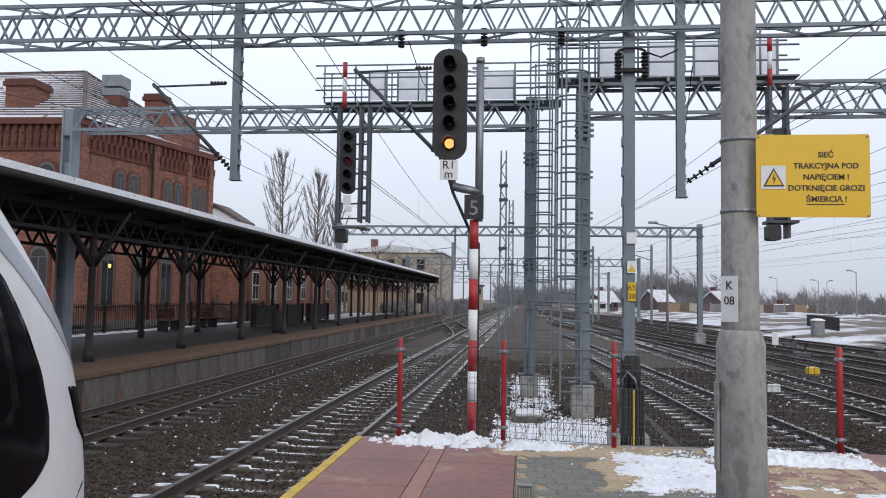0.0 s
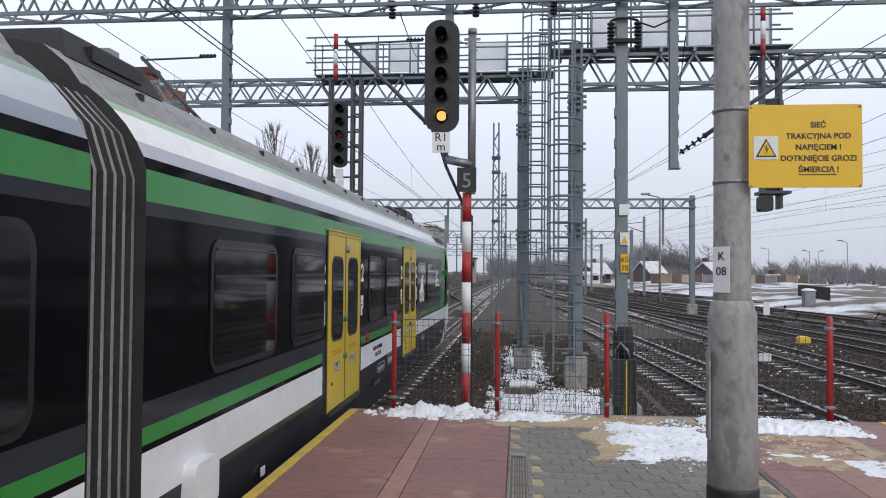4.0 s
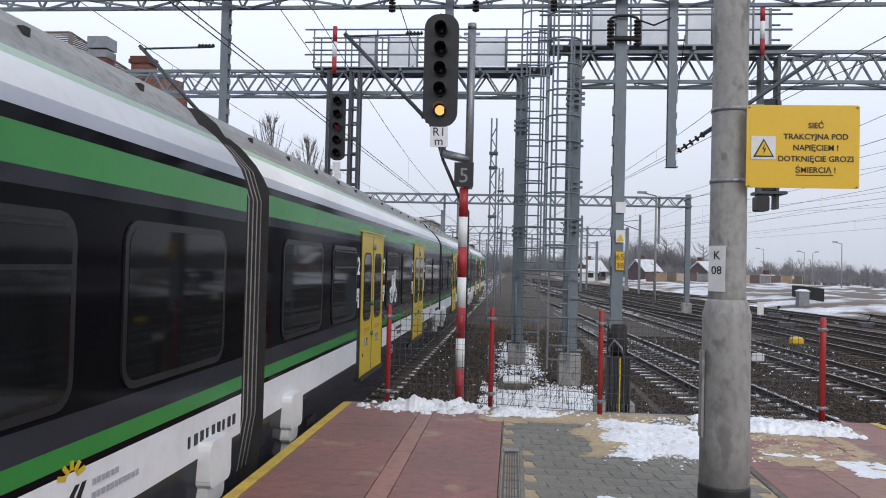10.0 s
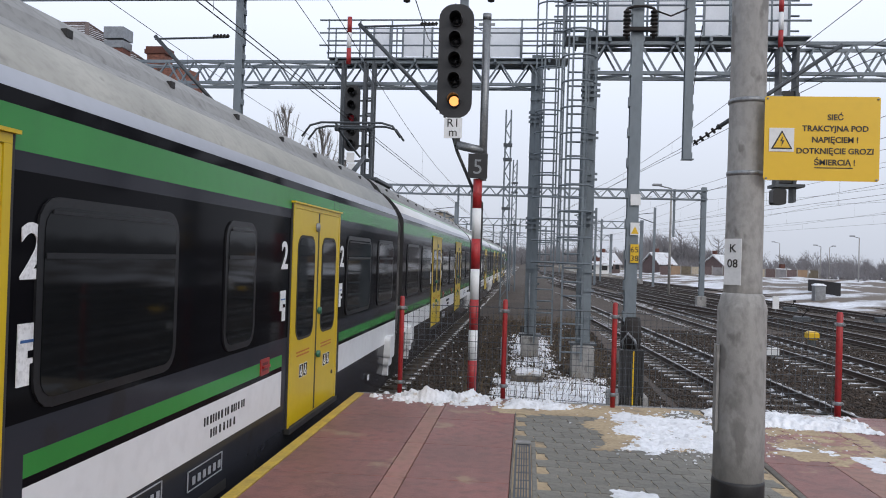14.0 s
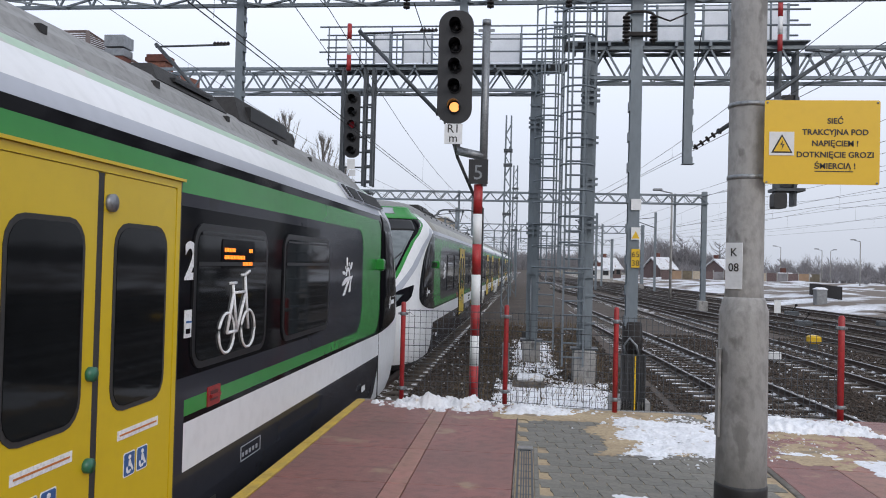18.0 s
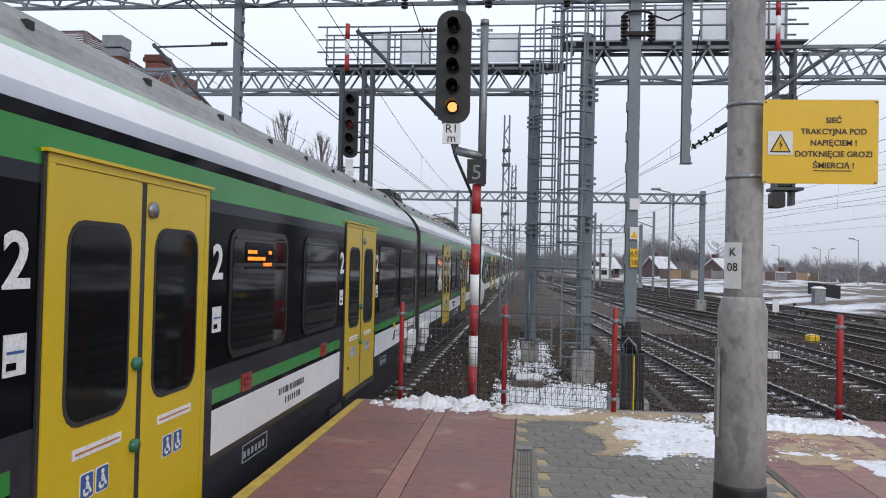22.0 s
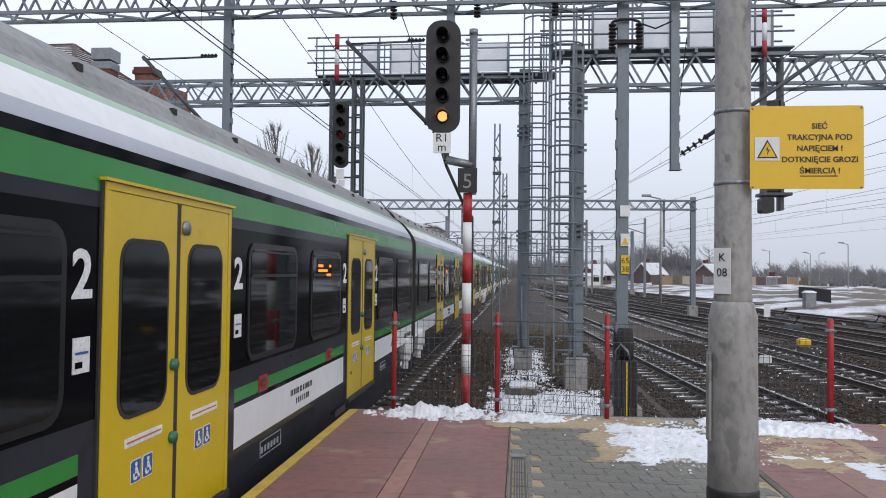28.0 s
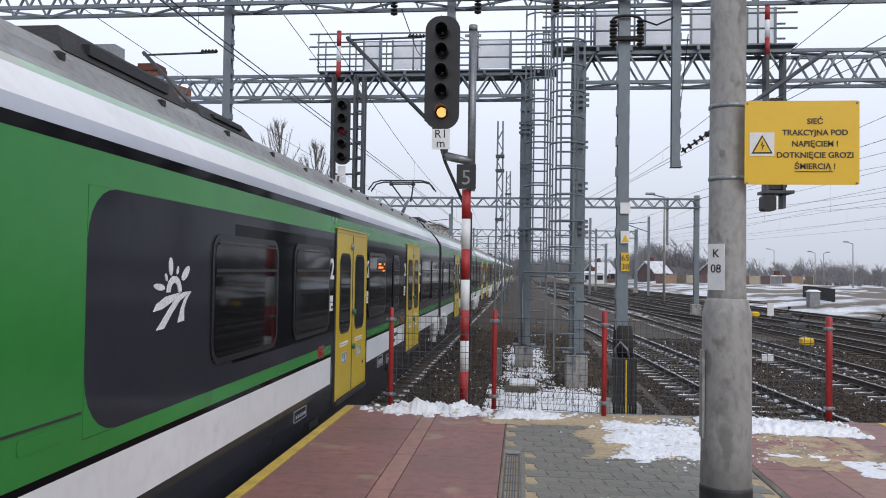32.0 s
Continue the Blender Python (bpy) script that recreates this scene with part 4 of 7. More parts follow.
def end_car(d_near, d_far, edge, variant):
    """A car with a cab at its +y end; doors at d_near and d_far from the gangway."""
    car = thing("train_cab_car", "green and white electric train end car with rounded cab", "train car", "cars of the two trains")
    y0, y1 = -10.5 + 0.28, -10.5 + edge
    doors = (-10.5 + d_near, -10.5 + d_far)
    e = y1 - 7.755
    edge_y, mark_y = y1 - (1.19, 1.27, 1.19, 1.27)[variant], y1 - (2.57, 2.49, 2.28, 2.49)[variant]
    tail = variant in (1, 3)
    def extra(band, y):
        if variant == 1 and 13 <= band <= 15:
            return DIRTY
        if edge_y < y and 6 <= band <= 10:
            return GREEN
        if 4.5 + e < y < edge_y and 7 <= band <= 9:
            return GREY
        return None
    part("body", shell(stations_for(y0, y1, doors, (4.5 + e, edge_y)), zone_paint(doors, extra)), MATS, car)
    part("cab", NOSES.setdefault(y1, cab_nose(y1).mesh("cab")) if y1 not in NOSES else NOSES[y1], MATS, car, "rounded white cab")
    dress_cab(car, y1)
    for side in (1, -1):
        for d in doors:
            car_door(car, d, side, variant > 1)
        a = doors[0]
        for p, q in (*(((y0 + 0.45, y0 + 1.65), (y0 + 2.15, a - 1.25)) if tail else ((y0 + 0.92, y0 + 2.37), (y0 + 2.82, a - 1.0))), *(((a + 1.76, a + 2.37), (a + 3.10, a + 4.44)) if tail else ((a + 1.5, a + 2.45), (a + 2.9, a + 4.2))), *(((doors[1] + 1.16, doors[1] + 2.52), (doors[1] + 3.0, doors[1] + 4.46)) if tail else ((doors[1] + 1.08, doors[1] + 2.45), (doors[1] + 2.87, doors[1] + 4.40)))):
            if q - p > 0.5:
                car_window(car, p, q, side)
        if not tail:
            bicycle(car, side, doors[1] + 1.48 if side > 0 else doors[1] + 2.16, 0.88, 0.68)
        if variant == 2:
            led_display(car, side, doors[1] + 1.5)
            led_display(car, side, y0 + 2.95)
            bicycle(car, side, y0 + 3.15 if side > 0 else y0 + 3.75, 0.88)
        emblem(car, side, mark_y if side > 0 else mark_y + 0.52, 1.15, 1.0, DIGIT_MAT)
        for row, ws in () if variant else ((1.28, (0.05, 0.04, 0.02, 0.04, 0.02, 0.04)), (1.16, (0.08, 0.04, 0.04, 0.04, 0.06, 0.02, 0.04, 0.04, 0.03))):
            yy = y1 - 2.03 if side > 0 else y1 - 2.9
            for w in ws:
                bar(car, side, yy, row, w * 0.9, 0.075 if w > 0.045 else 0.05, DIGIT_MAT)
                yy += w * 0.9 + 0.018
        red_handle(car, side, doors[1] + 1.36)
        red_handle(car, side, doors[0] + 1.36)
        number_bars(car, side, doors[0] + 1.9)
        cam_box = part("mirror_camera", Geo().chamfer(1.43 if side > 0 else -1.53, 1.53 if side > 0 else -1.43, y1 - 0.3, y1 - 0.17, 1.42, 1.58, 0.02), T_GREEN, car, "small green mirror camera")
        part("camera_lens", Geo().box(side * 1.455 - 0.025, side * 1.455 + 0.055, y1 - 0.17, y1 - 0.165, 1.45, 1.55), BLACK, cam_box)
        def corner(yc, zc, sy, sz, r, mat):
            arc = [(yc + sy * (r - r * math.cos(k * math.pi / 12)), zc + sz * (r - r * math.sin(k * math.pi / 12))) for k in range(7)]
            part("paint_corner", side_panel([(yc, zc)] + arc, FACE - 0.01, FACE + 0.0025, side), mat, car)
        corner(y1, 0.575, -1, 1, 0.34, T_BLACK)
        corner(y1, 2.105, -1, -1, 0.22, T_BLACK)
        corner(edge_y, 0.675, -1, 1, 0.30, T_GREEN)
        corner(edge_y, 1.928, -1, -1, 0.26, T_GREEN)
        k0 = y1 + 0.72 if side > 0 else y1 + 1.15
        for u, v, w, h in ((0.0, 0.0, 0.09, 0.010), (0.07, -0.06, 0.010, 0.17), (0.095, -0.03, 0.010, 0.15), (0.12, 0.0, 0.05, 0.010), (0.20, 0.0, 0.018, 0.06), (0.23, 0.0, 0.05, 0.06), (0.29, 0.0, 0.03, 0.06), (0.33, 0.0, 0.035, 0.06), (0.375, 0.0, 0.025, 0.06), (0.41, 0.0, 0.035, 0.06)):
            yy = k0 + (u if side > 0 else -u - w)
            part("maker_mark", side_panel([(yy, 0.9 + v), (yy + w, 0.9 + v), (yy + w + 0.012 * side, 0.9 + v + h), (yy + 0.012 * side, 0.9 + v + h)], skin(yy - y1) - 0.02, skin(yy - y1) + 0.011, side), DIGIT_MAT, car)
        # cab side window and louvres in the roof curve
        part("cab_window", cab_patch(y1, 1.0, 1.98, lambda z: side * (71.5 + 12 * max(0.0, z - 1.45) ** 1.5 + (1.5 if z > 1.9 or z < 1.06 else 0)), lambda z: side * 89.6, 0.010, 24, 12), T_BLACK, car, "cab side window")
        part("panel_gap", cab_patch(y1, 1.0, 1.98, lambda z: side * 85.3, lambda z: side * 85.6, 0.012, 24, 2), T_RUBBER, car)
        if variant == 3:
            led_display(car, side, doors[1] - 2.3)
        for p, q in () if tail else ((y1 - 1.84, y1 - 1.62), (y1 - 1.58, y1 - 1.02), (y1 - 0.97, y1 + 0.33)):
            lv = part("louvre", Geo().hexa([(side * 1.37, p, 2.28), (side * 1.37, q, 2.28), (side * 1.23, q, 2.46), (side * 1.23, p, 2.46), (side * 1.385, p, 2.29), (side * 1.385, q, 2.29), (side * 1.245, q, 2.475), (side * 1.245, p, 2.475)]), T_SILVER, car)
            for i in range(6):
                f = (i + 0.7) / 7
                x, z = 1.385 - 0.14 * f, 2.29 + 0.185 * f
                part("louvre_slat", Geo().box(side * x - 0.012, side * x + 0.012, p + 0.05, q - 0.05, z - 0.008, z + 0.012), BLACK, lv)
        if tail:
            bar(car, side, edge_y + 0.02, 0.80, 1.2, 0.012, T_RUBBER, "panel_joint", 0.004)
            for ya, w in ((edge_y + 0.05, 0.45), (edge_y + 0.62, 0.5)):
                part("hatch", side_panel(rounded(ya, ya + w, 0.70, 0.775, 0.01, 1), FACE, FACE + 0.004, side), T_GREEN, car)
        skirt_details(car, ((y0 + 0.72, -1),), side)
        framed_plate(car, side, doors[0] + 2.3, 0.03, 0.55, 0.13, 6)
        framed_plate(car, side, doors[0] + 3.2, 0.05, 0.42, 0.16, 5)
        framed_plate(car, side, doors[1] + 2.0, 0.05, 0.42, 0.11, 5)
        for y, w in ((-8.2, 0.1), (-3.2, 0.5), (1.6, 0.35), (6.6, 0.2)):
            bar(car, side, y, -0.12, w, 0.07, T_STICKER if w < 0.3 else T_RUBBER, "small_plate")
        part("panel_joint", side_panel([(y1 - 0.01, -0.4), (y1 + 0.005, -0.4), (y1 + 0.005, 0.53), (y1 - 0.01, 0.53)], FACE - 0.01, FACE + 0.003, side), T_RUBBER, car)
    g = Geo()
    g.rod((0, y1 + 2.2, 0.15), (0, y1 + 3.0, 0.15), 0.14, 12)
    g.box(-0.22, 0.22, y1 + 2.75, y1 + 3.1, 0.0, 0.32)
    part("coupler", g, T_UNDER, car)
    bogie(car, 5.6)
    roof_bolts(car, y0, 6.8)
    roof_unit(car, 3.7, 5.4, 0.12 if tail else 0.18)
    roof_unit(car, 2.1, 3.4, 0.08)
    part("horn", Geo().rod((0.5, 5.75, 3.0), (0.5, 6.15, 3.0), 0.07, 10, 0.11).rod((0.35, 5.75, 3.0), (0.35, 6.05, 3.0), 0.06, 10, 0.1), T_UNDER, car)
    if variant == 0 or variant == 2:
        roof_unit(car, y0 + 0.15, y0 + 1.4, 0.14)
    return car


CARS = []
mids = {k: middle_car(k) for k in (0, 1, 2, 3, 4, 5)}
for n in (0, 1):
    o = -90.3 * n
    first = end_car(5.3, 10.9, 18.18, 0 if n == 0 else 2)
    last = end_car(5.08, 10.57, 17.85, 1 if n == 0 else 3)
    plan = (mids[0], mids[1], mids[4]) if n == 0 else (mids[2], mids[3], mids[5])
    CARS.append((first, -6.5 + o, False))
    for i, c in enumerate(plan):
        CARS.append((c, -25.0 - 15.97 * i + o, False))
    bellows(first, -10.5 - 0.30, -10.5 + 0.30)
    bogie(first, -10.5)
    CARS.append((last, -75.45 + o, True))

# ---- gantries, masts and signals ----


def truss(g, x0, x1, y, z0, z1, depth=0.5, bay=0.62, chord=0.07, diag=0.035):
    """A box lattice beam along x: four chords, zigzags on the faces and the underside."""
    for yy in (y - depth / 2, y + depth / 2):
        for z in (z0, z1):
            g.beam((x0, yy, z), (x1, yy, z), chord, chord)
        n = max(2, int((x1 - x0) / bay))
        for i in range(n):
            a, b = x0 + (x1 - x0) * i / n, x0 + (x1 - x0) * (i + 1) / n
            m = (a + b) / 2
            g.beam((a, yy, z0), (m, yy, z1), diag)
            g.beam((m, yy, z1), (b, yy, z0), diag)
    for z in (z0, z1):
        n = max(2, int((x1 - x0) / (bay * 1.5)))
        for i in range(n):
            a, b = x0 + (x1 - x0) * i / n, x0 + (x1 - x0) * (i + 1) / n
            p, q = (y - depth / 2, y + depth / 2) if i % 2 else (y + depth / 2, y - depth / 2)
            g.beam((a, p, z), (b, q, z), diag)


def catenary_portal(y, x0, x1, posts, drops, z0, z1, near, depth=0.5, bay=0.62, leg=0.2):
    t = thing("catenary_gantry", "grey steel lattice gantry carrying overhead line over the tracks", "gantry", "overhead line gantries")
    g = Geo()
    truss(g, x0, x1, y, z0, z1, depth, bay, 0.06 if near else 0.09, 0.032 if near else 0.06)
    part("lattice_beam", g, STEEL, t)
    for x in posts:
        g = Geo()
        h = leg / 2
        g.box(x - h + 0.02, x + h, y - h, y - h + 0.025, -1.0, z1 + 0.25)
        g.box(x - h + 0.02, x + h, y + h - 0.025, y + h, -1.0, z1 + 0.25)
        z = -0.9
        while z < z1:
            g.box(x - h, x - h + 0.02, y - h + 0.002, y + h - 0.002, z, z + 0.16)
            g.box(x + h - 0.02, x + h + 0.002, y - h + 0.002, y + h - 0.002, z, z + 0.16)
            z += 0.5
        part("post", g, STEEL, t)
        part("footing", Geo().chamfer(x - 0.3, x + 0.3, y - 0.3, y + 0.3, -1.5, -0.55, 0.04), CONCRETE, t)
    for x, zb in drops:
        g = Geo()
        g.box(x - 0.08, x + 0.05, y - 0.07, y - 0.05, zb, z1 + 0.1)
        g.box(x - 0.08, x + 0.05, y + 0.05, y + 0.07, zb, z1 + 0.1)
        z = zb
        while z < z1:
            g.box(x + 0.045, x + 0.065, y - 0.068, y + 0.068, z, z + 0.10)
            z += 0.26
        g.box(x - 0.09, x + 0.09, y - 0.085, y + 0.085, zb - 0.015, zb)
        part("drop_post", g, STEEL, t)
    return t


def insulator(g, p, q, r=0.045):
    p, q = Vector(p), Vector(q)
    for i in range(5):
        c = p + (q - p) * (i + 0.5) / 5
        d = (q - p).normalized() * 0.012
        g.rod(c - d, c + d, r, 10)
    g.rod(p, q, 0.014, 6)


front = catenary_portal(13.0, -16.0, 15.0, (1.68, -13.8, 13.6), ((-5.02, 3.55), (-1.15, 5.4), (2.54, 3.26)), 6.0, 6.62, True)
# steady arms on the drop posts of the front gantry
for (x, z, dx, dz) in ((-5.10, 3.72, -1.48, 1.54), (2.62, 3.50, 2.27, 1.62), (-1.25, 3.75, -1.70, 1.72)):
    g = Geo()
    p, q = Vector((x, 13.0, z)), Vector((x + dx, 13.0, z + dz))
    d = (q - p) / 6
    g.rod(p + d, q, 0.035, 8)
    g.rod(q + Vector((0.0, 0, -0.05)), q + Vector(((-0.55 if dx > 0 else 1.3), 0, -0.02)), 0.018, 6)
    part("cantilever_tube", g, STEEL_D, front)
    g = Geo()
    insulator(g, p, p + d * 1.2, 0.05)
    part("insulator", g, IRON, front)
    if dx < 0:
        g = Geo()
        insulator(g, q + Vector((1.05, 0, 0)), q + Vector((1.35, 0, 0)), 0.035)
        part("insulator", g, IRON, front)
for x in (-2.11, -0.71, 0.57):
    g = Geo()
    insulator(g, (x, 12.8, 6.08), (x, 12.8, 5.76), 0.058)
    part("insulator", g, IRON, front)
# cable terminal on the front post
g = Geo()
g.box(1.47, 1.98, 12.80, 12.88, 5.30, 5.36)
for k in (1.50, 1.93):
    for i in range(7):
        g.rod((k, 12.84, 5.22 + 0.062 * i), (k, 12.84, 5.25 + 0.062 * i), 0.062, 10)
    g.rod((k, 12.84, 5.18), (k, 12.84, 5.66), 0.026, 8)
g.pipe([(1.50, 12.84, 5.66), (1.62, 12.84, 5.70), (1.80, 12.84, 5.70), (1.93, 12.84, 5.66)], 0.022, 6)
g.pipe([(1.98, 12.84, 5.62), (2.20, 12.9, 5.56), (2.54, 12.95, 5.72)], 0.014, 6)
part("cable_terminal", g, IRON, front, "dark ribbed cable terminal")

catenary_portal(54.0, -13.3, 11.9, (-13.1, 11.7), ((-4.84, 3.5), (-3.9, 3.5), (9.8, 3.4)), 5.93, 6.52, False, 0.6, 1.0, 0.34)
catenary_portal(104.0, -16.0, 15.0, (-15.8, 14.8), ((-6.0, 4.6), (-1.0, 4.6), (4.0, 4.6)), 6.0, 6.9, False, 0.8, 1.6, 0.4)
catenary_portal(160.0, -18.0, 17.0, (-17.8, 16.8), ((-7.0, 4.6), (-2.0, 4.6), (5.0, 4.6)), 6.0, 7.0, False, 0.8, 2.0, 0.5)
catenary_portal(225.0, -22.0, 17.0, (-21.8, 2.0, 16.8), ((-9.0, 4.6), (-4.0, 4.6), (6.0, 4.6)), 6.0, 7.2, False, 0.8, 2.4, 0.6)


def walkway(t, x0, x1, y, z, boards):
    """A grated platform with handrails and pale screens behind the rails."""
    part("walkway_deck", Geo().box(x0, x1, y - 0.40, y + 0.40, z, z + 0.03), STEEL, t)
    for yy in (y - 0.38, y + 0.38):
        for h in (0.35, 0.68, 1.02):
            part("handrail", Geo().rod((x0 - 0.25, yy, z + h), (x1, yy, z + h), 0.022, 6), STEEL, t)
        x = x0
        while x <= x1 + 0.01:
            part("rail_post", Geo().rod((x, yy, z), (x, yy, z + 1.04), 0.022, 6), STEEL, t)
            x += 0.85
    for a, b in boards:
        screen = part("screen_board", Geo().box(a, b, y + 0.34, y + 0.36, z + 0.25, z + 1.0), SCREEN_MESH, t, "pale wire-mesh screen")
        part("screen_frame", Geo().box(a - 0.05, a, y + 0.32, y + 0.37, z + 0.04, z + 1.04).box(b, b + 0.05, y + 0.32, y + 0.37, z + 0.04, z + 1.04), STEEL, screen)
    x = x0 + 0.2
    while x < x1:
        part("deck_bracket", Geo().box(x, x + 0.06, y - 0.42, y + 0.42, z - 0.09, z - 0.002), STEEL, t)
        x += 0.7


def ladder(t, x, y, z0, z1, cage_from):
    g = Geo()
    for s in (-0.22, 0.22):
        g.beam((x + s, y, z0), (x + s, y, z1), 0.04, 0.03)
    part("ladder_rail", g, STEEL, t)
    z = z0 + 0.2
    me = Geo().rod((-0.22, 0, 0), (0.22, 0, 0), 0.02, 6).mesh("rung")
    while z < z1 - 0.1:
        part("rung", me, STEEL, t, at=pose(x, y, z))
        z += 0.3
    z = cage_from
    hoop = Geo().pipe([(0.36 * math.cos(a), -0.36 * math.sin(a) - 0.02, 0) for a in np.linspace(0.15, math.pi - 0.15, 9)], 0.022, 5).mesh("cage_hoop")
    while z < z1 + 0.9:
        part("cage_hoop", hoop, STEEL, t, at=pose(x, y, z))
        z += 0.55
    for a in (0.2, math.pi / 2 - 0.4, math.pi / 2 + 0.4, math.pi - 0.2):
        part("cage_strap", Geo().beam((x + 0.36 * math.cos(a), y - 0.36 * math.sin(a) - 0.02, cage_from), (x + 0.36 * math.cos(a), y - 0.36 * math.sin(a) - 0.02, z1 + 0.7), 0.042, 0.014), STEEL, t)


def tower(t, x, y, z1, w=0.30, foot=-0.42):
    """A box column with clamp bands, knee brace and a concrete plinth."""
    part("column", Geo().box(x - w / 2, x + w / 2, y - w / 2, y + w / 2, foot, z1).box(x - w / 2 - 0.012, x - w / 2, y - w / 2 + 0.05, y + w / 2 - 0.05, 0.0, z1 - 0.4), STEEL, t)
    for z in (2.35, 5.1):
        for k in (0, 0.12, 0.24):
            part("clamp_band", Geo().box(x - w / 2 - 0.05, x + w / 2 + 0.06, y - w / 2 - 0.12, y - w / 2 - 0.06, z + k, z + k + 0.06), STEEL, t)
    for z in (0.3, 0.9, 1.3, 3.3, 3.42, 4.2, 4.32, 5.7):
        part("clamp_band", Geo().box(x - w / 2 - 0.02, x + w / 2 + 0.05, y - w / 2 - 0.06, y - w / 2 - 0.02, z, z + 0.05), STEEL, t)
    part("conduit", Geo().rod((x - 0.05, y - w / 2 - 0.06, -0.9), (x - 0.05, y - w / 2 - 0.06, 1.2), 0.025, 6), GALV, t)
    part("base_plate", Geo().box(x - w / 2 - 0.14, x + w / 2 + 0.14, y - 0.25, y + 0.25, foot, foot + 0.04), STEEL_D, t)
    part("footing", Geo().chamfer(x - w / 2 - 0.08, x + w / 2 + 0.08, y - 0.32, y + 0.32, -1.1, foot, 0.03), CONCRETE, t)


def signal_lamp(t, x, y, z, r, lit, lens_mat):
    lens = part("signal_lens", Geo().rod((x, y + 0.01, z), (x, y - 0.012, z), r, 20), lens_mat, t)
    n, rings = 20, []
    for rr, dy in ((r + 0.006, 0.0), (r + 0.02, 0.0), (r + 0.02, -0.20), (r + 0.012, -0.20)):
        rings.append([(x + rr * math.cos(2 * math.pi * i / n), y + (dy if math.sin(2 * math.pi * i / n) > -0.45 else dy * 0.25), z + rr * math.sin(2 * math.pi * i / n)) for i in range(n)])
    part("lamp_hood", Geo().loft(rings, 0, True, caps=False), BLACK, lens)


DARK_LENS = surf("unlit_lens", (0.02, 0.021, 0.024), (0.014, 0.014, 0.016), 9, 0.12)
RED_LENS = glow("lit_red_lens", (0.25, 0.012, 0.02), 0.10)
AMBER = glow("lit_amber_lens", (1.0, 0.42, 0.12), 1.5)


def signal_head(t, x, y, z0, z1, w, lamps, lit, lens_mat, lens_r):
    g = Geo()
    g.slab(rounded(x - w / 2, x + w / 2, z0, z1, w * 0.42, 6), "y", y, y + 0.03)
    g.slab(rounded(x - w * 0.36, x + w * 0.36, z0 + 0.08, z1 - 0.08, 0.08), "y", y + 0.03, y + 0.28)
    part("signal_head", g, BLACK, t, "black signal head with hooded lamps")
    pitch = (z1 - z0 - w * 0.95) / (lamps - 1)
    for i in range(lamps):
        z = z0 + w * 0.47 + pitch * i
        signal_lamp(t, x, y, z, lens_r, i == lit, lens_mat if i == lit else DARK_LENS)


# left signal gantry over the two station tracks
sg = thing("signal_gantry", "grey lattice signal gantry with a railed walkway and caged ladder", "signal gantry", "signal gantries")
g = Geo()
truss(g, -12.55, 0.30, 20.6, 6.09, 6.66, 0.55, 0.75, 0.075, 0.042)
part("lattice_beam", g, STEEL, sg)
part("end_post", Geo().box(-12.97, -12.91, 20.4, 20.8, -1.0, 6.7).box(-12.70, -12.64, 20.4, 20.8, -1.0, 6.7).box(-12.92, -12.69, 20.5, 20.7, 2.0, 2.4).box(-12.92, -12.69, 20.5, 20.7, 3.4, 3.8).box(-12.92, -12.69, 20.5, 20.7, 4.8, 5.2).box(-12.92, -12.69, 20.42, 20.78, 5.95, 6.7).box(-12.92, -12.69, 20.5, 20.7, 0.4, 0.8), STEEL, sg)
walkway(sg, -5.40, 0.92, 20.6, 6.73, ((-4.3, -3.9), (-3.5, -2.75), (-1.2, -0.35)))
tower(sg, 0.14, 20.6, 6.9)
ladder(sg, 0.46, 20.2, -0.6, 7.7, 1.5)
g = Geo()
for i in range(3):
    part("pole_band", Geo().rod((-4.77, 19.9, 6.5 + 0.41 * i), (-4.77, 19.9, 6.91 + 0.41 * i), 0.06, 12), RED_PAINT if i % 2 == 0 else WHITE_PAINT, sg)
for x in (-4.93, -4.34, -4.12):
    part("cradle_post", Geo().box(x - 0.035, x + 0.035, 19.95, 20.05, 3.5, 6.6), STEEL_D, sg)
    part("cradle_post", Geo().box(x - 0.03, x + 0.03, 20.25, 20.32, 3.5, 6.6), STEEL_D, sg)
for i in range(7):
    part("cradle_bar", Geo().box(-4.30, -4.10, 19.96, 20.0, 3.6 + 0.4 * i, 3.65 + 0.4 * i).box(-4.90, -4.14, 20.26, 20.30, 3.6 + 0.4 * i, 3.64 + 0.4 * i), STEEL_D, sg)
signal_head(sg, -4.62, 19.85, 4.22, 5.94, 0.40, 5, 2, RED_LENS, 0.085)
part("plate", Geo().box(-4.72, -4.52, 19.80, 19.83, 3.92, 4.18).box(-4.67, -4.50, 19.80, 19.83, 3.74, 3.90), WHITE_PAINT, sg)
part("signal_cage", Geo().box(-4.98, -4.94, 19.7, 20.3, 3.3, 3.36).box(-4.32, -4.28, 19.7, 20.3, 3.3, 3.36).box(-4.98, -4.28, 19.7, 19.74, 3.3, 3.36).box(-4.28, -4.10, 19.7, 20.3, 3.3, 3.36), STEEL_D, sg)
part("signal_head", Geo().slab(rounded(-4.92, -4.62, 2.95, 3.3, 0.06), "y", 19.8, 20.05), BLACK, sg)

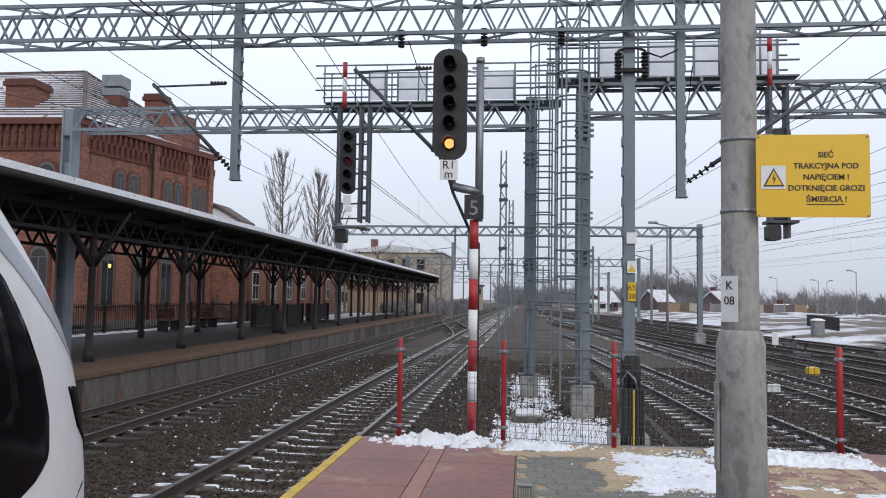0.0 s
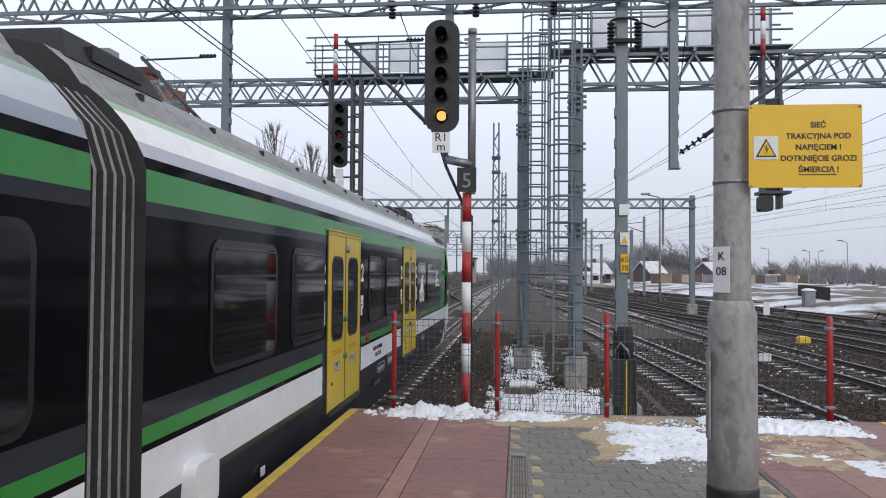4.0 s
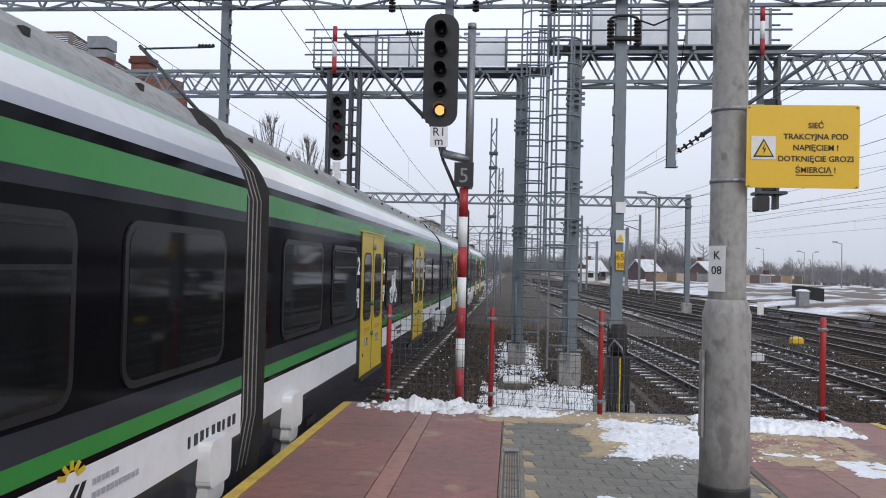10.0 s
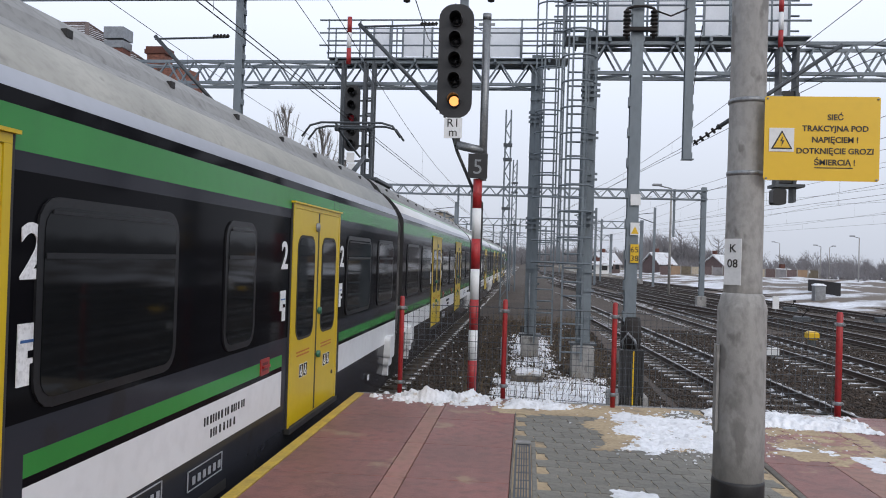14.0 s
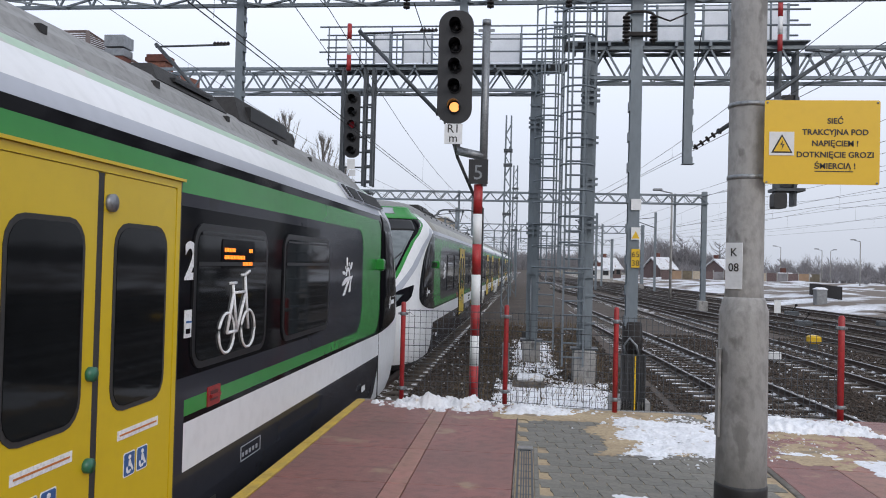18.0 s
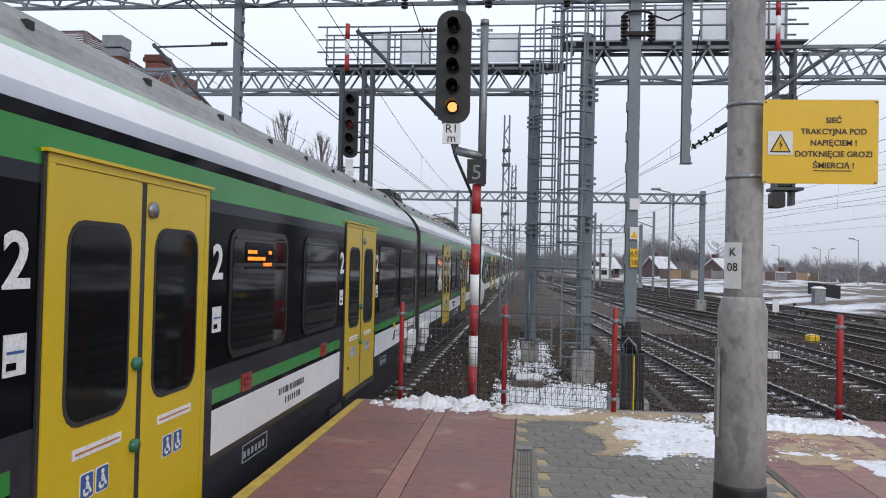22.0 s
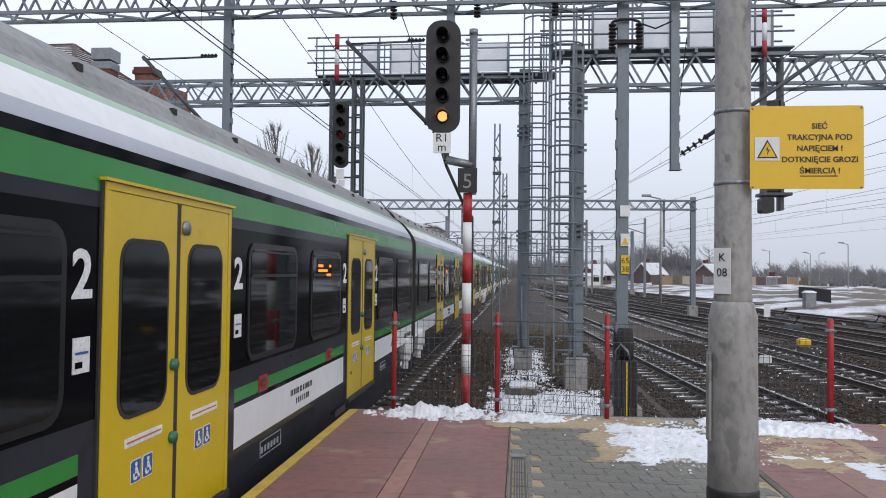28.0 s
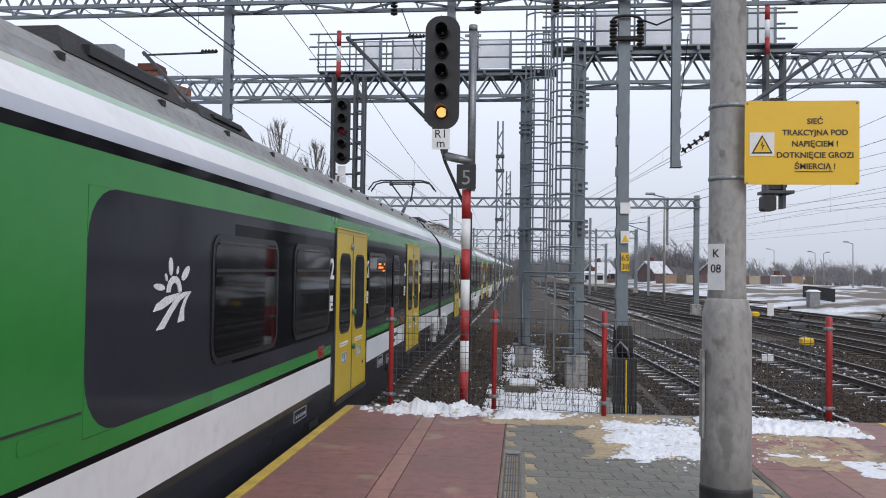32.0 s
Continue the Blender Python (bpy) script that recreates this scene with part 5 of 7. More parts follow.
# right signal gantry over the yard tracks
sr = thing("signal_gantry", "grey lattice signal gantry with walkway over the yard tracks", "signal gantry", "signal gantries")
g = Geo()
truss(g, 1.2, 15.0, 17.3, 5.62, 6.26, 0.55, 0.72, 0.07, 0.04)
part("lattice_beam", g, STEEL, sr)
part("end_post", Geo().box(14.8, 15.2, 17.05, 17.55, -1.0, 6.4), STEEL, sr)
tower(sr, 1.26, 17.3, 6.55, foot=-0.26)
walkway(sr, 0.70, 5.75, 17.3, 6.36, ((1.65, 2.2), (2.75, 3.3), (3.75, 4.3), (4.95, 5.5)))
ladder(sr, 0.99, 16.9, -0.6, 7.3, 1.5)
for i in range(3):
    part("pole_band", Geo().rod((5.12, 16.85, 6.1 + 0.38 * i), (5.12, 16.85, 6.48 + 0.38 * i), 0.05, 12), RED_PAINT if i % 2 == 0 else WHITE_PAINT, sr)
part("signal_cradle", Geo().box(5.06, 5.12, 16.7, 17.0, 2.9, 6.1).box(5.40, 5.46, 16.7, 17.0, 2.9, 6.1).box(5.00, 5.60, 16.6, 17.1, 3.2, 3.26), STEEL_D, sr)
part("signal_head", Geo().slab(rounded(4.98, 5.24, 2.84, 3.16, 0.05), "y", 16.6, 16.9), BLACK, sr)
part("signal_head", Geo().slab(rounded(5.10, 5.50, 3.3, 5.2, 0.08), "y", 16.75, 17.0), BLACK, sr)

# the tall signal at the platform's end
SX, SY = -0.69, 10.55
sm = thing("colour_light_signal", "five-lamp colour light signal showing amber on a red and white post", "signal")
part("mast_tube", Geo().rod((SX + 0.06, SY, 2.6), (SX + 0.06, SY, 4.78), 0.055, 14), GALV, sm)
part("mast_cap", Geo().rod((SX + 0.06, SY, 4.78), (SX + 0.06, SY, 4.86), 0.06, 14).beam((SX - 0.05, SY, 4.72), (SX + 0.17, SY, 4.72), 0.03), GALV, sm)
z, k = 2.62, 0
for h in (0.40, 0.41, 0.41, 0.41, 0.41, 0.41, 0.41, 0.7):
    part("mast_band", Geo().rod((SX, SY, z - h), (SX, SY, z), 0.062, 14), RED_PAINT if k % 2 == 0 else WHITE_PAINT, sm)
    z -= h
    k += 1
signal_head(sm, SX - 0.34, SY - 0.15, 3.42, 4.95, 0.47, 5, 0, AMBER, 0.066)
part("arm", Geo().rod((SX - 0.3, SY, 3.08), (SX + 0.06, SY, 3.0), 0.06, 10).rod((SX - 0.3, SY, 3.08), (SX - 0.3, SY, 3.45), 0.04, 10), GALV, sm)
part("cable", Geo().pipe([(SX - 0.42, SY + 0.05, 3.4), (SX - 0.3, SY + 0.05, 3.0), (SX - 0.05, SY + 0.05, 2.45), (SX + 0.06, SY + 0.06, 2.3), (SX + 0.06, SY + 0.06, -0.8)], 0.022, 6), BLACK, sm)
five = part("number_plate", Geo().box(SX - 0.13, SX + 0.13, SY - 0.10, SY - 0.08, 2.62, 2.95), BLACK, sm, "black plate with a white five")
part("digit", letters("5", 0.28, 0.002, "CENTER"), GALV, five, at=pose(SX, SY - 0.104, 2.68))
rm = part("mark_plate", Geo().box(SX - 0.46, SX - 0.22, SY - 0.2, SY - 0.18, 3.14, 3.41), WHITE_PAINT, sm, "white plate with black letters")
part("lettering", letters("R1", 0.16, 0.002, "CENTER"), SIGN_BLACK, rm, at=pose(SX - 0.34, SY - 0.204, 3.29))
part("lettering", letters("m", 0.16, 0.002, "CENTER"), SIGN_BLACK, rm, at=pose(SX - 0.34, SY - 0.204, 3.165))

# the concrete pole with the warning sign
PX, PY = 1.37, 5.15
cp = thing("concrete_pole", "grey concrete pole with a yellow warning sign strapped to it", "pole")
part("pole_shaft", Geo().turned((PX, PY, 0), [(0.122, 1.3), (0.115, 1.45), (0.110, 2.6), (0.10, 6.8)], 28), CONCRETE, cp)
part("pole_foot", Geo().turned((PX, PY, 0), [(0.156, 0.0), (0.153, 0.5), (0.149, 1.20), (0.150, 1.285), (0.146, 1.30), (0.136, 1.33), (0.132, 1.36), (0.118, 1.38)], 28), CONCRETE, cp)
part("tar_band", Geo().turned((PX, PY, 0), [(0.160, -0.02), (0.160, 0.19), (0.1545, 0.21)], 28), BLACK, cp, "black tar band")
for z in (2.12, 2.58):
    part("strap", Geo().turned((PX, PY, z), [(0.112, 0), (0.118, 0.004), (0.118, 0.026), (0.112, 0.03)], 28), GALV, cp)
    part("strap_bolt", Geo().beam((PX + 0.10, PY - 0.12, z + 0.015), (PX + 0.17, PY - 0.14, z + 0.015), 0.03), GALV, cp)
part("cover_strip", Geo().box(PX - 0.162, PX - 0.146, PY - 0.06, PY + 0.02, 0.5, 1.05), CONCRETE, cp)
sign = part("warning_sign", Geo().slab(rounded(1.43, 2.105, 2.085, 2.60, 0.012, 2), "y", 4.985, 4.992), YELLOW_SIGN, cp, "yellow enamel sign warning of live wires")
for i, (txt, u) in enumerate((("SIEĆ", 0.0), ("TRAKCYJNA POD", 0.0), ("NAPIĘCIEM !", 0.0), ("DOTKNIĘCIE GROZI", 0.0), ("ŚMIERCIĄ !", 0.0))):
    part("lettering", letters(txt, 0.049, 0.001, "CENTER", bold=0.0009), SIGN_BLACK, sign, at=pose(1.845, 4.983, 2.457 - 0.069 * i))
part("underline", Geo().box(1.728, 1.951, 4.982, 4.985, 2.162, 2.167), SIGN_BLACK, sign)
part("warning_panel", Geo().box(1.458, 1.605, 4.981, 4.985, 2.26, 2.405), WHITE_PAINT, sign)
part("warning_triangle", Geo().slab([(1.469, 2.275), (1.595, 2.275), (1.532, 2.39)], "y", 4.978, 4.981), SIGN_BLACK, sign)
part("warning_triangle", Geo().slab([(1.483, 2.283), (1.581, 2.283), (1.532, 2.373)], "y", 4.975, 4.978), YELLOW_SIGN, sign)
part("lightning_bolt", Geo().slab([(1.537, 2.355), (1.521, 2.322), (1.533, 2.324), (1.529, 2.292), (1.545, 2.328), (1.532, 2.326)], "y", 4.972, 4.975), SIGN_BLACK, sign)
for x in (1.445, 2.09):
    for z in (2.095, 2.585):
        part("rivet", Geo().rod((x, 4.985, z), (x, 4.979, z), 0.006, 8), GALV, sign)
plate = part("mast_plate", Geo().box(-0.058, 0.058, -0.004, 0.0, 1.43, 1.72), WHITE_PAINT, cp, "white plate with black characters", at=pose(PX - 0.086, PY - 0.084, 0, 0, 0, -46))
part("lettering", letters("K", 0.075, 0.001, "CENTER"), SIGN_BLACK, plate, at=pose(0.0, -0.006, 1.635))
part("lettering", letters("08", 0.075, 0.001, "CENTER"), SIGN_BLACK, plate, at=pose(0.0, -0.006, 1.54))
# marks on the steel post
mk = thing("post_marks", "small yellow and white plates on the steel post", "sign")
part("yellow_plate", Geo().box(1.66, 1.79, 12.86, 12.875, 1.55, 1.85), YELLOW_SIGN, mk)
part("lettering", letters("65", 0.13, 0.001, "CENTER"), SIGN_BLACK, mk, at=pose(1.725, 12.857, 1.72))
part("lettering", letters("38", 0.13, 0.001, "CENTER"), SIGN_BLACK, mk, at=pose(1.725, 12.857, 1.58))
part("white_plate", Geo().box(1.64, 1.80, 12.86, 12.875, 2.48, 2.66), WHITE_PAINT, mk)
part("hazard_plate", Geo().box(1.65, 1.79, 12.86, 12.875, 2.0, 2.2), WHITE_PAINT, mk)
part("hazard_triangle", Geo().slab([(1.66, 2.02), (1.78, 2.02), (1.72, 2.14)], "y", 12.855, 12.86), YELLOW_SIGN, mk)

# ---- the near platform's surface, fence and small things ----


def slab_piece(name, x0, x1, y0, y1, mat, parent, z0=-0.07, z1=0.0, c=0.004):
    return part(name, Geo().chamfer(x0, x1, y0, y1, z0, z1, c), mat, parent)


for j in range(-17, 5):
    y0 = 4.41 + 1.02 * j + 0.004
    y1 = min(y0 + 1.012, PLAT_END)
    if y1 - y0 < 0.05:
        continue
    for x0, x1, m in ((-1.765, -0.955, RED_SLAB), (-0.949, -0.805, RED_PALE), (-0.799, -0.075, RED_SLAB)):
        slab_piece("slab", x0, x1, y0, y1, m, plat)
    slab_piece("edge_stone", -1.86, -1.771, y0, y1, YELLOW_LINE, plat, -0.14, 0.006)
    part("edge_face", Geo().box(-1.855, -1.80, y0, y1 - 0.01, -0.98, -0.145), DARKCONC, plat)
    for a, b in ((1.935, 2.45), (2.456, 2.95)):
        slab_piece("slab", a, b, y0, y1, RED_SLAB if a < 2.4 else RED_PALE, plat)
    e0, e1 = right_edge(y0), right_edge(y1)
    part("slab", Geo().hexa([(2.956, y0, -0.07), (e0 - 0.1, y0, -0.07), (e1 - 0.1, y1, -0.07), (2.956, y1, -0.07), (2.956, y0, 0.0), (e0 - 0.1, y0, 0.0), (e1 - 0.1, y1, 0.0), (2.956, y1, 0.0)]), RED_SLAB, plat)
    part("edge_stone", Geo().hexa([(e0 - 0.095, y0, -0.14), (e0, y0, -0.14), (e1, y1, -0.14), (e1 - 0.095, y1, -0.14), (e0 - 0.095, y0, 0.006), (e0, y0, 0.006), (e1, y1, 0.006), (e1 - 0.095, y1, 0.006)]), YELLOW_LINE, plat)
part("kerb", Geo().chamfer(1.875, 1.93, -12.9, PLAT_END, -0.08, 0.004, 0.006), DARKCONC, plat)
part("kerb", Geo().chamfer(-0.071, -0.058, -12.9, PLAT_END, -0.08, 0.002, 0.003), DARKCONC, plat)

# interlocking pavers: a wavy hexagon laid in offset rows
pw, pd = 0.165, 0.20
zig = ((0.010, -0.0985), (0.010, -0.035), (-0.010, 0.035), (-0.010, 0.0985))
outline = [(0.0795 + x, y) for x, y in zig] + [(-0.0795 + x, y) for x, y in reversed(zig)]
pg = Geo().loft([[(x, y, -0.06) for x, y in outline], [(x, y, -0.003) for x, y in outline], [(x * 0.985, y * 0.985, 0.0) for x, y in outline]])
paver_mesh = pg.mesh("paver")
paver_mesh.materials.append(PAVER)
rnd = random.Random(11)
back = Geo()
row = 0
y = -12.56
while y < PLAT_END - 0.08:
    x = -0.058 + (0.09 if row % 2 else 0.1725)
    while x < 1.87 - 0.08:
        if not (-0.06 < x < 0.12 and 4.9 < y < 6.78):
            m = pose(x, y, rnd.uniform(-0.002, 0.001), rnd.uniform(-0.35, 0.35), rnd.uniform(-0.35, 0.35), rnd.uniform(-0.5, 0.5))
            if y > 4.95:
                part("paver", paver_mesh, PAVER, plat, at=m)
            else:
                back.loft([[m @ Vector((px, py, -0.06)) for px, py in outline], [m @ Vector((px, py, 0.0)) for px, py in outline]])
        x += pw
    y += pd
    row += 1
tagged(part("paver_field", back, PAVER, plat), kind="stuff")
for i in range(9):
    slab_piece("paver", 0.082, 0.118, 4.92 + 0.2 * i, 5.116 + 0.2 * i, PAVER, plat, -0.06, -0.001, 0.003)
SAND = surf("jointing_sand", (0.47, 0.37, 0.235), (0.36, 0.27, 0.17), 3, 0.9, bump=0.4, bscale=60, spot=(0.25, 0.20, 0.14), spot_scale=3, spot_at=0.60)
part("paver_bed", Geo().box(-0.057, 1.874, -12.9, PLAT_END - 0.01, -0.074, -0.006), SAND, plat)
part("end_kerb", Geo().chamfer(-1.86, 3.40, PLAT_END - 0.002, PLAT_END + 0.10, -0.95, -0.006, 0.01), CONCRETE, plat)

# drain grating
dr = thing("drain_grating", "dark steel drain grating let into the pavers", "drain")
part("grate_frame", Geo().box(-0.045, -0.03, 4.9, 6.6, -0.06, 0.004).box(0.06, 0.075, 4.9, 6.6, -0.06, 0.004).box(-0.045, 0.075, 6.6, 6.615, -0.06, 0.004), STEEL_D, dr)
me = Geo().box(-0.005, 0.005, 0, 1.68, -0.02, 0.0).mesh("grate_bar")
for i in range(4):
    part("grate_bar", me, STEEL_D, dr, at=pose(-0.012 + 0.018 * i, 4.91, 0))
me = Geo().box(-0.03, 0.06, 0, 0.012, -0.02, -0.004).mesh("grate_tie")
for i in range(9):
    part("grate_tie", me, STEEL_D, dr, at=pose(0, 4.95 + 0.2 * i, 0))
part("grate_well", Geo().box(-0.03, 0.06, 4.9, 6.6, -0.065, -0.05), BLACK, dr)
part("drain_cap", Geo().chamfer(-0.05, 0.08, 6.62, 6.70, -0.05, 0.014, 0.006), CONCRETE, dr)


def snow_patch(name, x0, x1, y0, y1, z, h, seed, cut=0.0, n=90, ridge=None, mat=None, label="old snow heaped along the platform end"):
    """A patch of snow with an uneven outline: thickness from noise, thin parts dropped."""
    g, nx = Geo(), n
    ny = max(8, int(n * (y1 - y0) / (x1 - x0)))
    H = {}
    for j in range(ny + 1):
        for i in range(nx + 1):
            u, v = i / nx, j / ny
            x, y = x0 + (x1 - x0) * u, y0 + (y1 - y0) * v
            edge = min(1.0, 4.0 * min(u, 1 - u, v, 1 - v) + 0.05)
            p = Vector((x * 1.7 + seed, y * 1.7, seed * 0.37))
            t = 0.55 * noise.noise(p) + 0.42 * noise.noise(p * 3.1) + 0.30 * noise.noise(p * 9.0) + 0.12 * noise.noise(p * 23.0)
            H[i, j] = (x, y, z + h * (edge * 0.95 - 0.42 - cut + t))
    idx = {}
    for j in range(ny):
        for i in range(nx):
            c = [H[i, j], H[i + 1, j], H[i + 1, j + 1], H[i, j + 1]]
            if sum(p[2] for p in c) / 4 > z:
                q = []
                for k, p in zip(((i, j), (i + 1, j), (i + 1, j + 1), (i, j + 1)), c):
                    if k not in idx:
                        idx[k] = len(g.v)
                        g.v.append((p[0], p[1], max(p[2], z - 0.004)))
                    q.append(idx[k])
                g.f.append(tuple(q))
                g.m.append(0)
                g.smooth.append(True)
    ob = part(name, g, mat or SNOW)
    return tagged(ob, label, "snow" if mat is None else "sand", "snow patches" if mat is None else "", "stuff")


snow_patch("snow_heap", -1.42, -0.30, 8.22, 8.74, 0.0, 0.20, 3.1, 0.02, 130)
snow_patch("snow_heap", -0.25, 0.60, 8.10, 8.70, 0.0, 0.09, 5.7, 0.14, 130)
snow_patch("snow_heap", 0.72, 2.02, 6.35, 8.42, 0.003, 0.045, 9.3, 0.17, 260, label="melting snow lying on the grey pavers")
snow_patch("snow_heap", 1.80, 3.5, 7.72, 8.60, 0.002, 0.10, 12.9, 0.14, 170, label="melting snow lying on the red slabs")
snow_patch("snow_heap", 2.0, 2.75, 6.7, 7.5, 0.002, 0.015, 2.2, 0.52, 120, label="scraps of snow on the red slabs")
snow_patch("snow_heap", 2.6, 3.2, 6.1, 7.0, 0.002, 0.015, 4.2, 0.5, 110, label="scraps of snow on the red slabs")
snow_patch("snow_heap", 0.55, 1.0, 5.0, 5.5, 0.002, 0.02, 7.7, 0.32, 60, label="scraps of snow on the grey pavers")
for x0, x1, y0, y1, sd, ct in ((-0.5, 1.7, 7.75, 8.62, 3.3, 0.05), (0.5, 1.6, 6.4, 8.3, 6.6, 0.18), (1.95, 3.4, 6.2, 8.4, 8.8, 0.34)):
    snow_patch("sand_drift", x0, x1, y0, y1, 0.001, 0.006, sd, ct, 130, mat=SAND, label="sandy slush trodden over the paving")


def crumbs(rows, seed, mat, label):
    """Loose lumps of snow: (x, y, spread x, spread y, count, size) rows."""
    rng, g = random.Random(seed), Geo()
    for cx, cy, sx, sy, n, size in rows:
        for i in range(n):
            x, y, r = rng.gauss(cx, sx), min(rng.gauss(cy, sy), 8.68), size * rng.uniform(0.3, 1.0) ** 2
            if y < 5.6 or not -1.7 < x < 3.4:
                continue
            a = rng.uniform(0, 6.28)
            ring = [(x + r * rng.uniform(0.7, 1.2) * math.cos(a + k * 1.257), y + r * rng.uniform(0.7, 1.2) * math.sin(a + k * 1.257), 0.0) for k in range(5)]
            top = [(x + (p[0] - x) * 0.6, y + (p[1] - y) * 0.6, r * rng.uniform(0.3, 0.7)) for p in ring]
            g.loft([ring, top])
    return tagged(part("snow_crumbs", g, mat), label, "snow", kind="stuff")


crumbs(((-0.85, 8.45, 0.28, 0.12, 500, 0.06), (0.25, 8.42, 0.26, 0.10, 260, 0.035), (1.2, 7.3, 0.15, 0.38, 380, 0.02), (1.5, 6.8, 0.25, 0.14, 320, 0.018), (1.5, 7.9, 0.3, 0.25, 300, 0.03), (2.5, 8.12, 0.45, 0.13, 420, 0.028), (2.4, 7.3, 0.25, 0.2, 90, 0.014), (3.1, 8.3, 0.25, 0.12, 300, 0.05)), 17, SNOW, "crumbs of old snow scattered over the paving")
snow_patch("ground_snow", -0.62, 1.75, 9.3, 17.2, -0.972, 0.05, 21.0, -0.50, 220, label="patchy snow on the ground by the gantry feet")
snow_patch("ground_snow", -0.6, 0.95, 16.5, 27, -0.98, 0.06, 25.0, 0.05, 120, label="patchy snow on the ground by the gantry feet")

# fence across the platform's end
fence = thing("platform_end_fence", "red posts with wire mesh panels closing the platform end", "fence")
FP = ((-1.37, 8.66, 1.10), (-0.22, 8.72, 1.10), (0.955, 8.50, 1.12), (3.29, 8.62, 1.10))
for x, y, h in FP:
    part("post", Geo().turned((x, y, 0), [(0.027 if x < 3 else 0.033, 0.0), (0.027 if x < 3 else 0.033, h - 0.02), (0.018, h)], 14), RED_PAINT, fence)
    for z in (0.12, 0.95):
        part("clamp", Geo().turned((x, y, z), [(0.036, 0), (0.04, 0.01), (0.04, 0.03), (0.036, 0.04)], 12).box(x - 0.055, x + 0.055, y - 0.02, y + 0.02, z + 0.008, z + 0.032), GALV, fence)
for (xa, ya, _), (xb, yb, _) in zip(FP, FP[1:]):
    g = Geo()
    n = int((xb - xa) / 0.062)
    for i in range(1, n):
        f = i / n
        g.beam((xa + (xb - xa) * f, ya + (yb - ya) * f, 0.02), (xa + (xb - xa) * f, ya + (yb - ya) * f, 1.02), 0.0045)
    for k in range(6):
        z = 0.03 + 0.196 * k
        g.beam((xa, ya, z), (xb, yb, z), 0.0055)
    for k in range(16):
        z = 0.03 + 0.065 * k
        g.beam((xa, ya, z), (xb, yb, z), 0.003)
    part("mesh_panel", g, STEEL_D, fence)
# black cable cover on the steel post
cc = thing("cable_cover", "black corrugated cable cover with a yellow stripe at the steel post", "cable cover")
for i in range(9):
    a = -0.19 + 0.042 * i
    part("cover_rib", Geo().chamfer(1.72 + a, 1.72 + a + 0.036, 12.70, 12.9, -0.96, 0.16, 0.008), BLACK, cc)
part("cover_body", Geo().box(1.535, 1.905, 12.74, 12.89, -0.97, 0.15), BLACK, cc)
part("stripe", Geo().box(1.725, 1.745, 12.69, 12.70, -0.95, 0.14), YELLOW_SIGN, cc)
part("wrap", Geo().turned((1.72, 13.0, 0.15), [(0.16, 0.0), (0.17, 0.25), (0.15, 0.5), (0.13, 0.52)], 14), IRON, cc)
part("cable", Geo().pipe([(1.60, 12.8, 0.15), (1.56, 12.75, 0.3), (1.65, 12.78, 0.42), (1.76, 12.76, 0.3), (1.80, 12.8, 0.12)], 0.02, 6), GALV, cc)

# boxes on the ground behind the fence
bx = thing("cable_box", "low concrete cable box with a snowy lid", "cable box")
part("box_base", Geo().chamfer(-0.26, 0.40, 16.0, 16.8, -1.0, -0.84, 0.02), DARKCONC, bx)
part("lid", Geo().chamfer(-0.16, 0.36, 16.1, 16.75, -0.84, -0.74, 0.03), SNOW, bx)
for x, y, w, h in ((-0.45, 17.8, 0.16, 0.62), (0.02, 22.5, 0.30, 0.5)):
    tb = thing("trackside_box", "small grey trackside terminal box on a post", "terminal box", "trackside boxes")
    part("post", Geo().beam((x, y, -1.0), (x, y, -0.6), 0.07), GALV, tb)
    part("case", Geo().chamfer(x - w / 2, x + w / 2, y - 0.1, y + 0.1, -0.85, -0.85 + h, 0.02), GALV if w < 0.2 else BLACK, tb)


# loose ballast
def scatter(name, regions, per_m2, size, seed, mat, label, drop=0.0):
    rng = np.random.default_rng(seed)
    pts = []
    for x0, x1, y0, y1, skip in regions:
        n = int((x1 - x0) * (y1 - y0) * per_m2)
        p = np.column_stack([rng.uniform(x0, x1, n), rng.uniform(y0, y1, n)])
        if skip:
            off = np.array([skip(v) for v in p[:, 1]])
            d = np.abs(p[:, 0] - off)
            p = p[(np.abs(d - 0.7525) > 0.1)]
        pts.append(p)
    p = np.concatenate(pts)
    n = len(p)
    s = size * rng.uniform(0.55, 1.35, n)
    base = np.array([(1, 0, 0), (0, 1, 0), (-1, 0, 0), (0, -1, 0), (0, 0, 0.75), (0, 0, -0.75)])
    v = base[None] * rng.uniform(0.6, 1.2, (n, 6, 1)) + rng.uniform(-0.22, 0.22, (n, 6, 3))
    a = rng.uniform(0, 6.28, n)
    ca, sa = np.cos(a)[:, None], np.sin(a)[:, None]
    v = np.stack([v[..., 0] * ca - v[..., 1] * sa, v[..., 0] * sa + v[..., 1] * ca, v[..., 2]], -1) * s[:, None, None]
    v += np.column_stack([p, np.full(n, -0.972 - drop) + s * 0.15 + rng.uniform(-0.01, 0.015, n)])[:, None, :]
    f = np.array([(0, 1, 4), (1, 2, 4), (2, 3, 4), (3, 0, 4), (1, 0, 5), (2, 1, 5), (3, 2, 5), (0, 3, 5)])
    f = (f[None] + (np.arange(n) * 6)[:, None, None]).reshape(-1, 3)
    me = bpy.data.meshes.new(name)
    me.from_pydata(v.reshape(-1, 3).tolist(), [], f.tolist())
    me.materials.append(mat)
    return tagged(new(name, me), label, "gravel", kind="stuff")


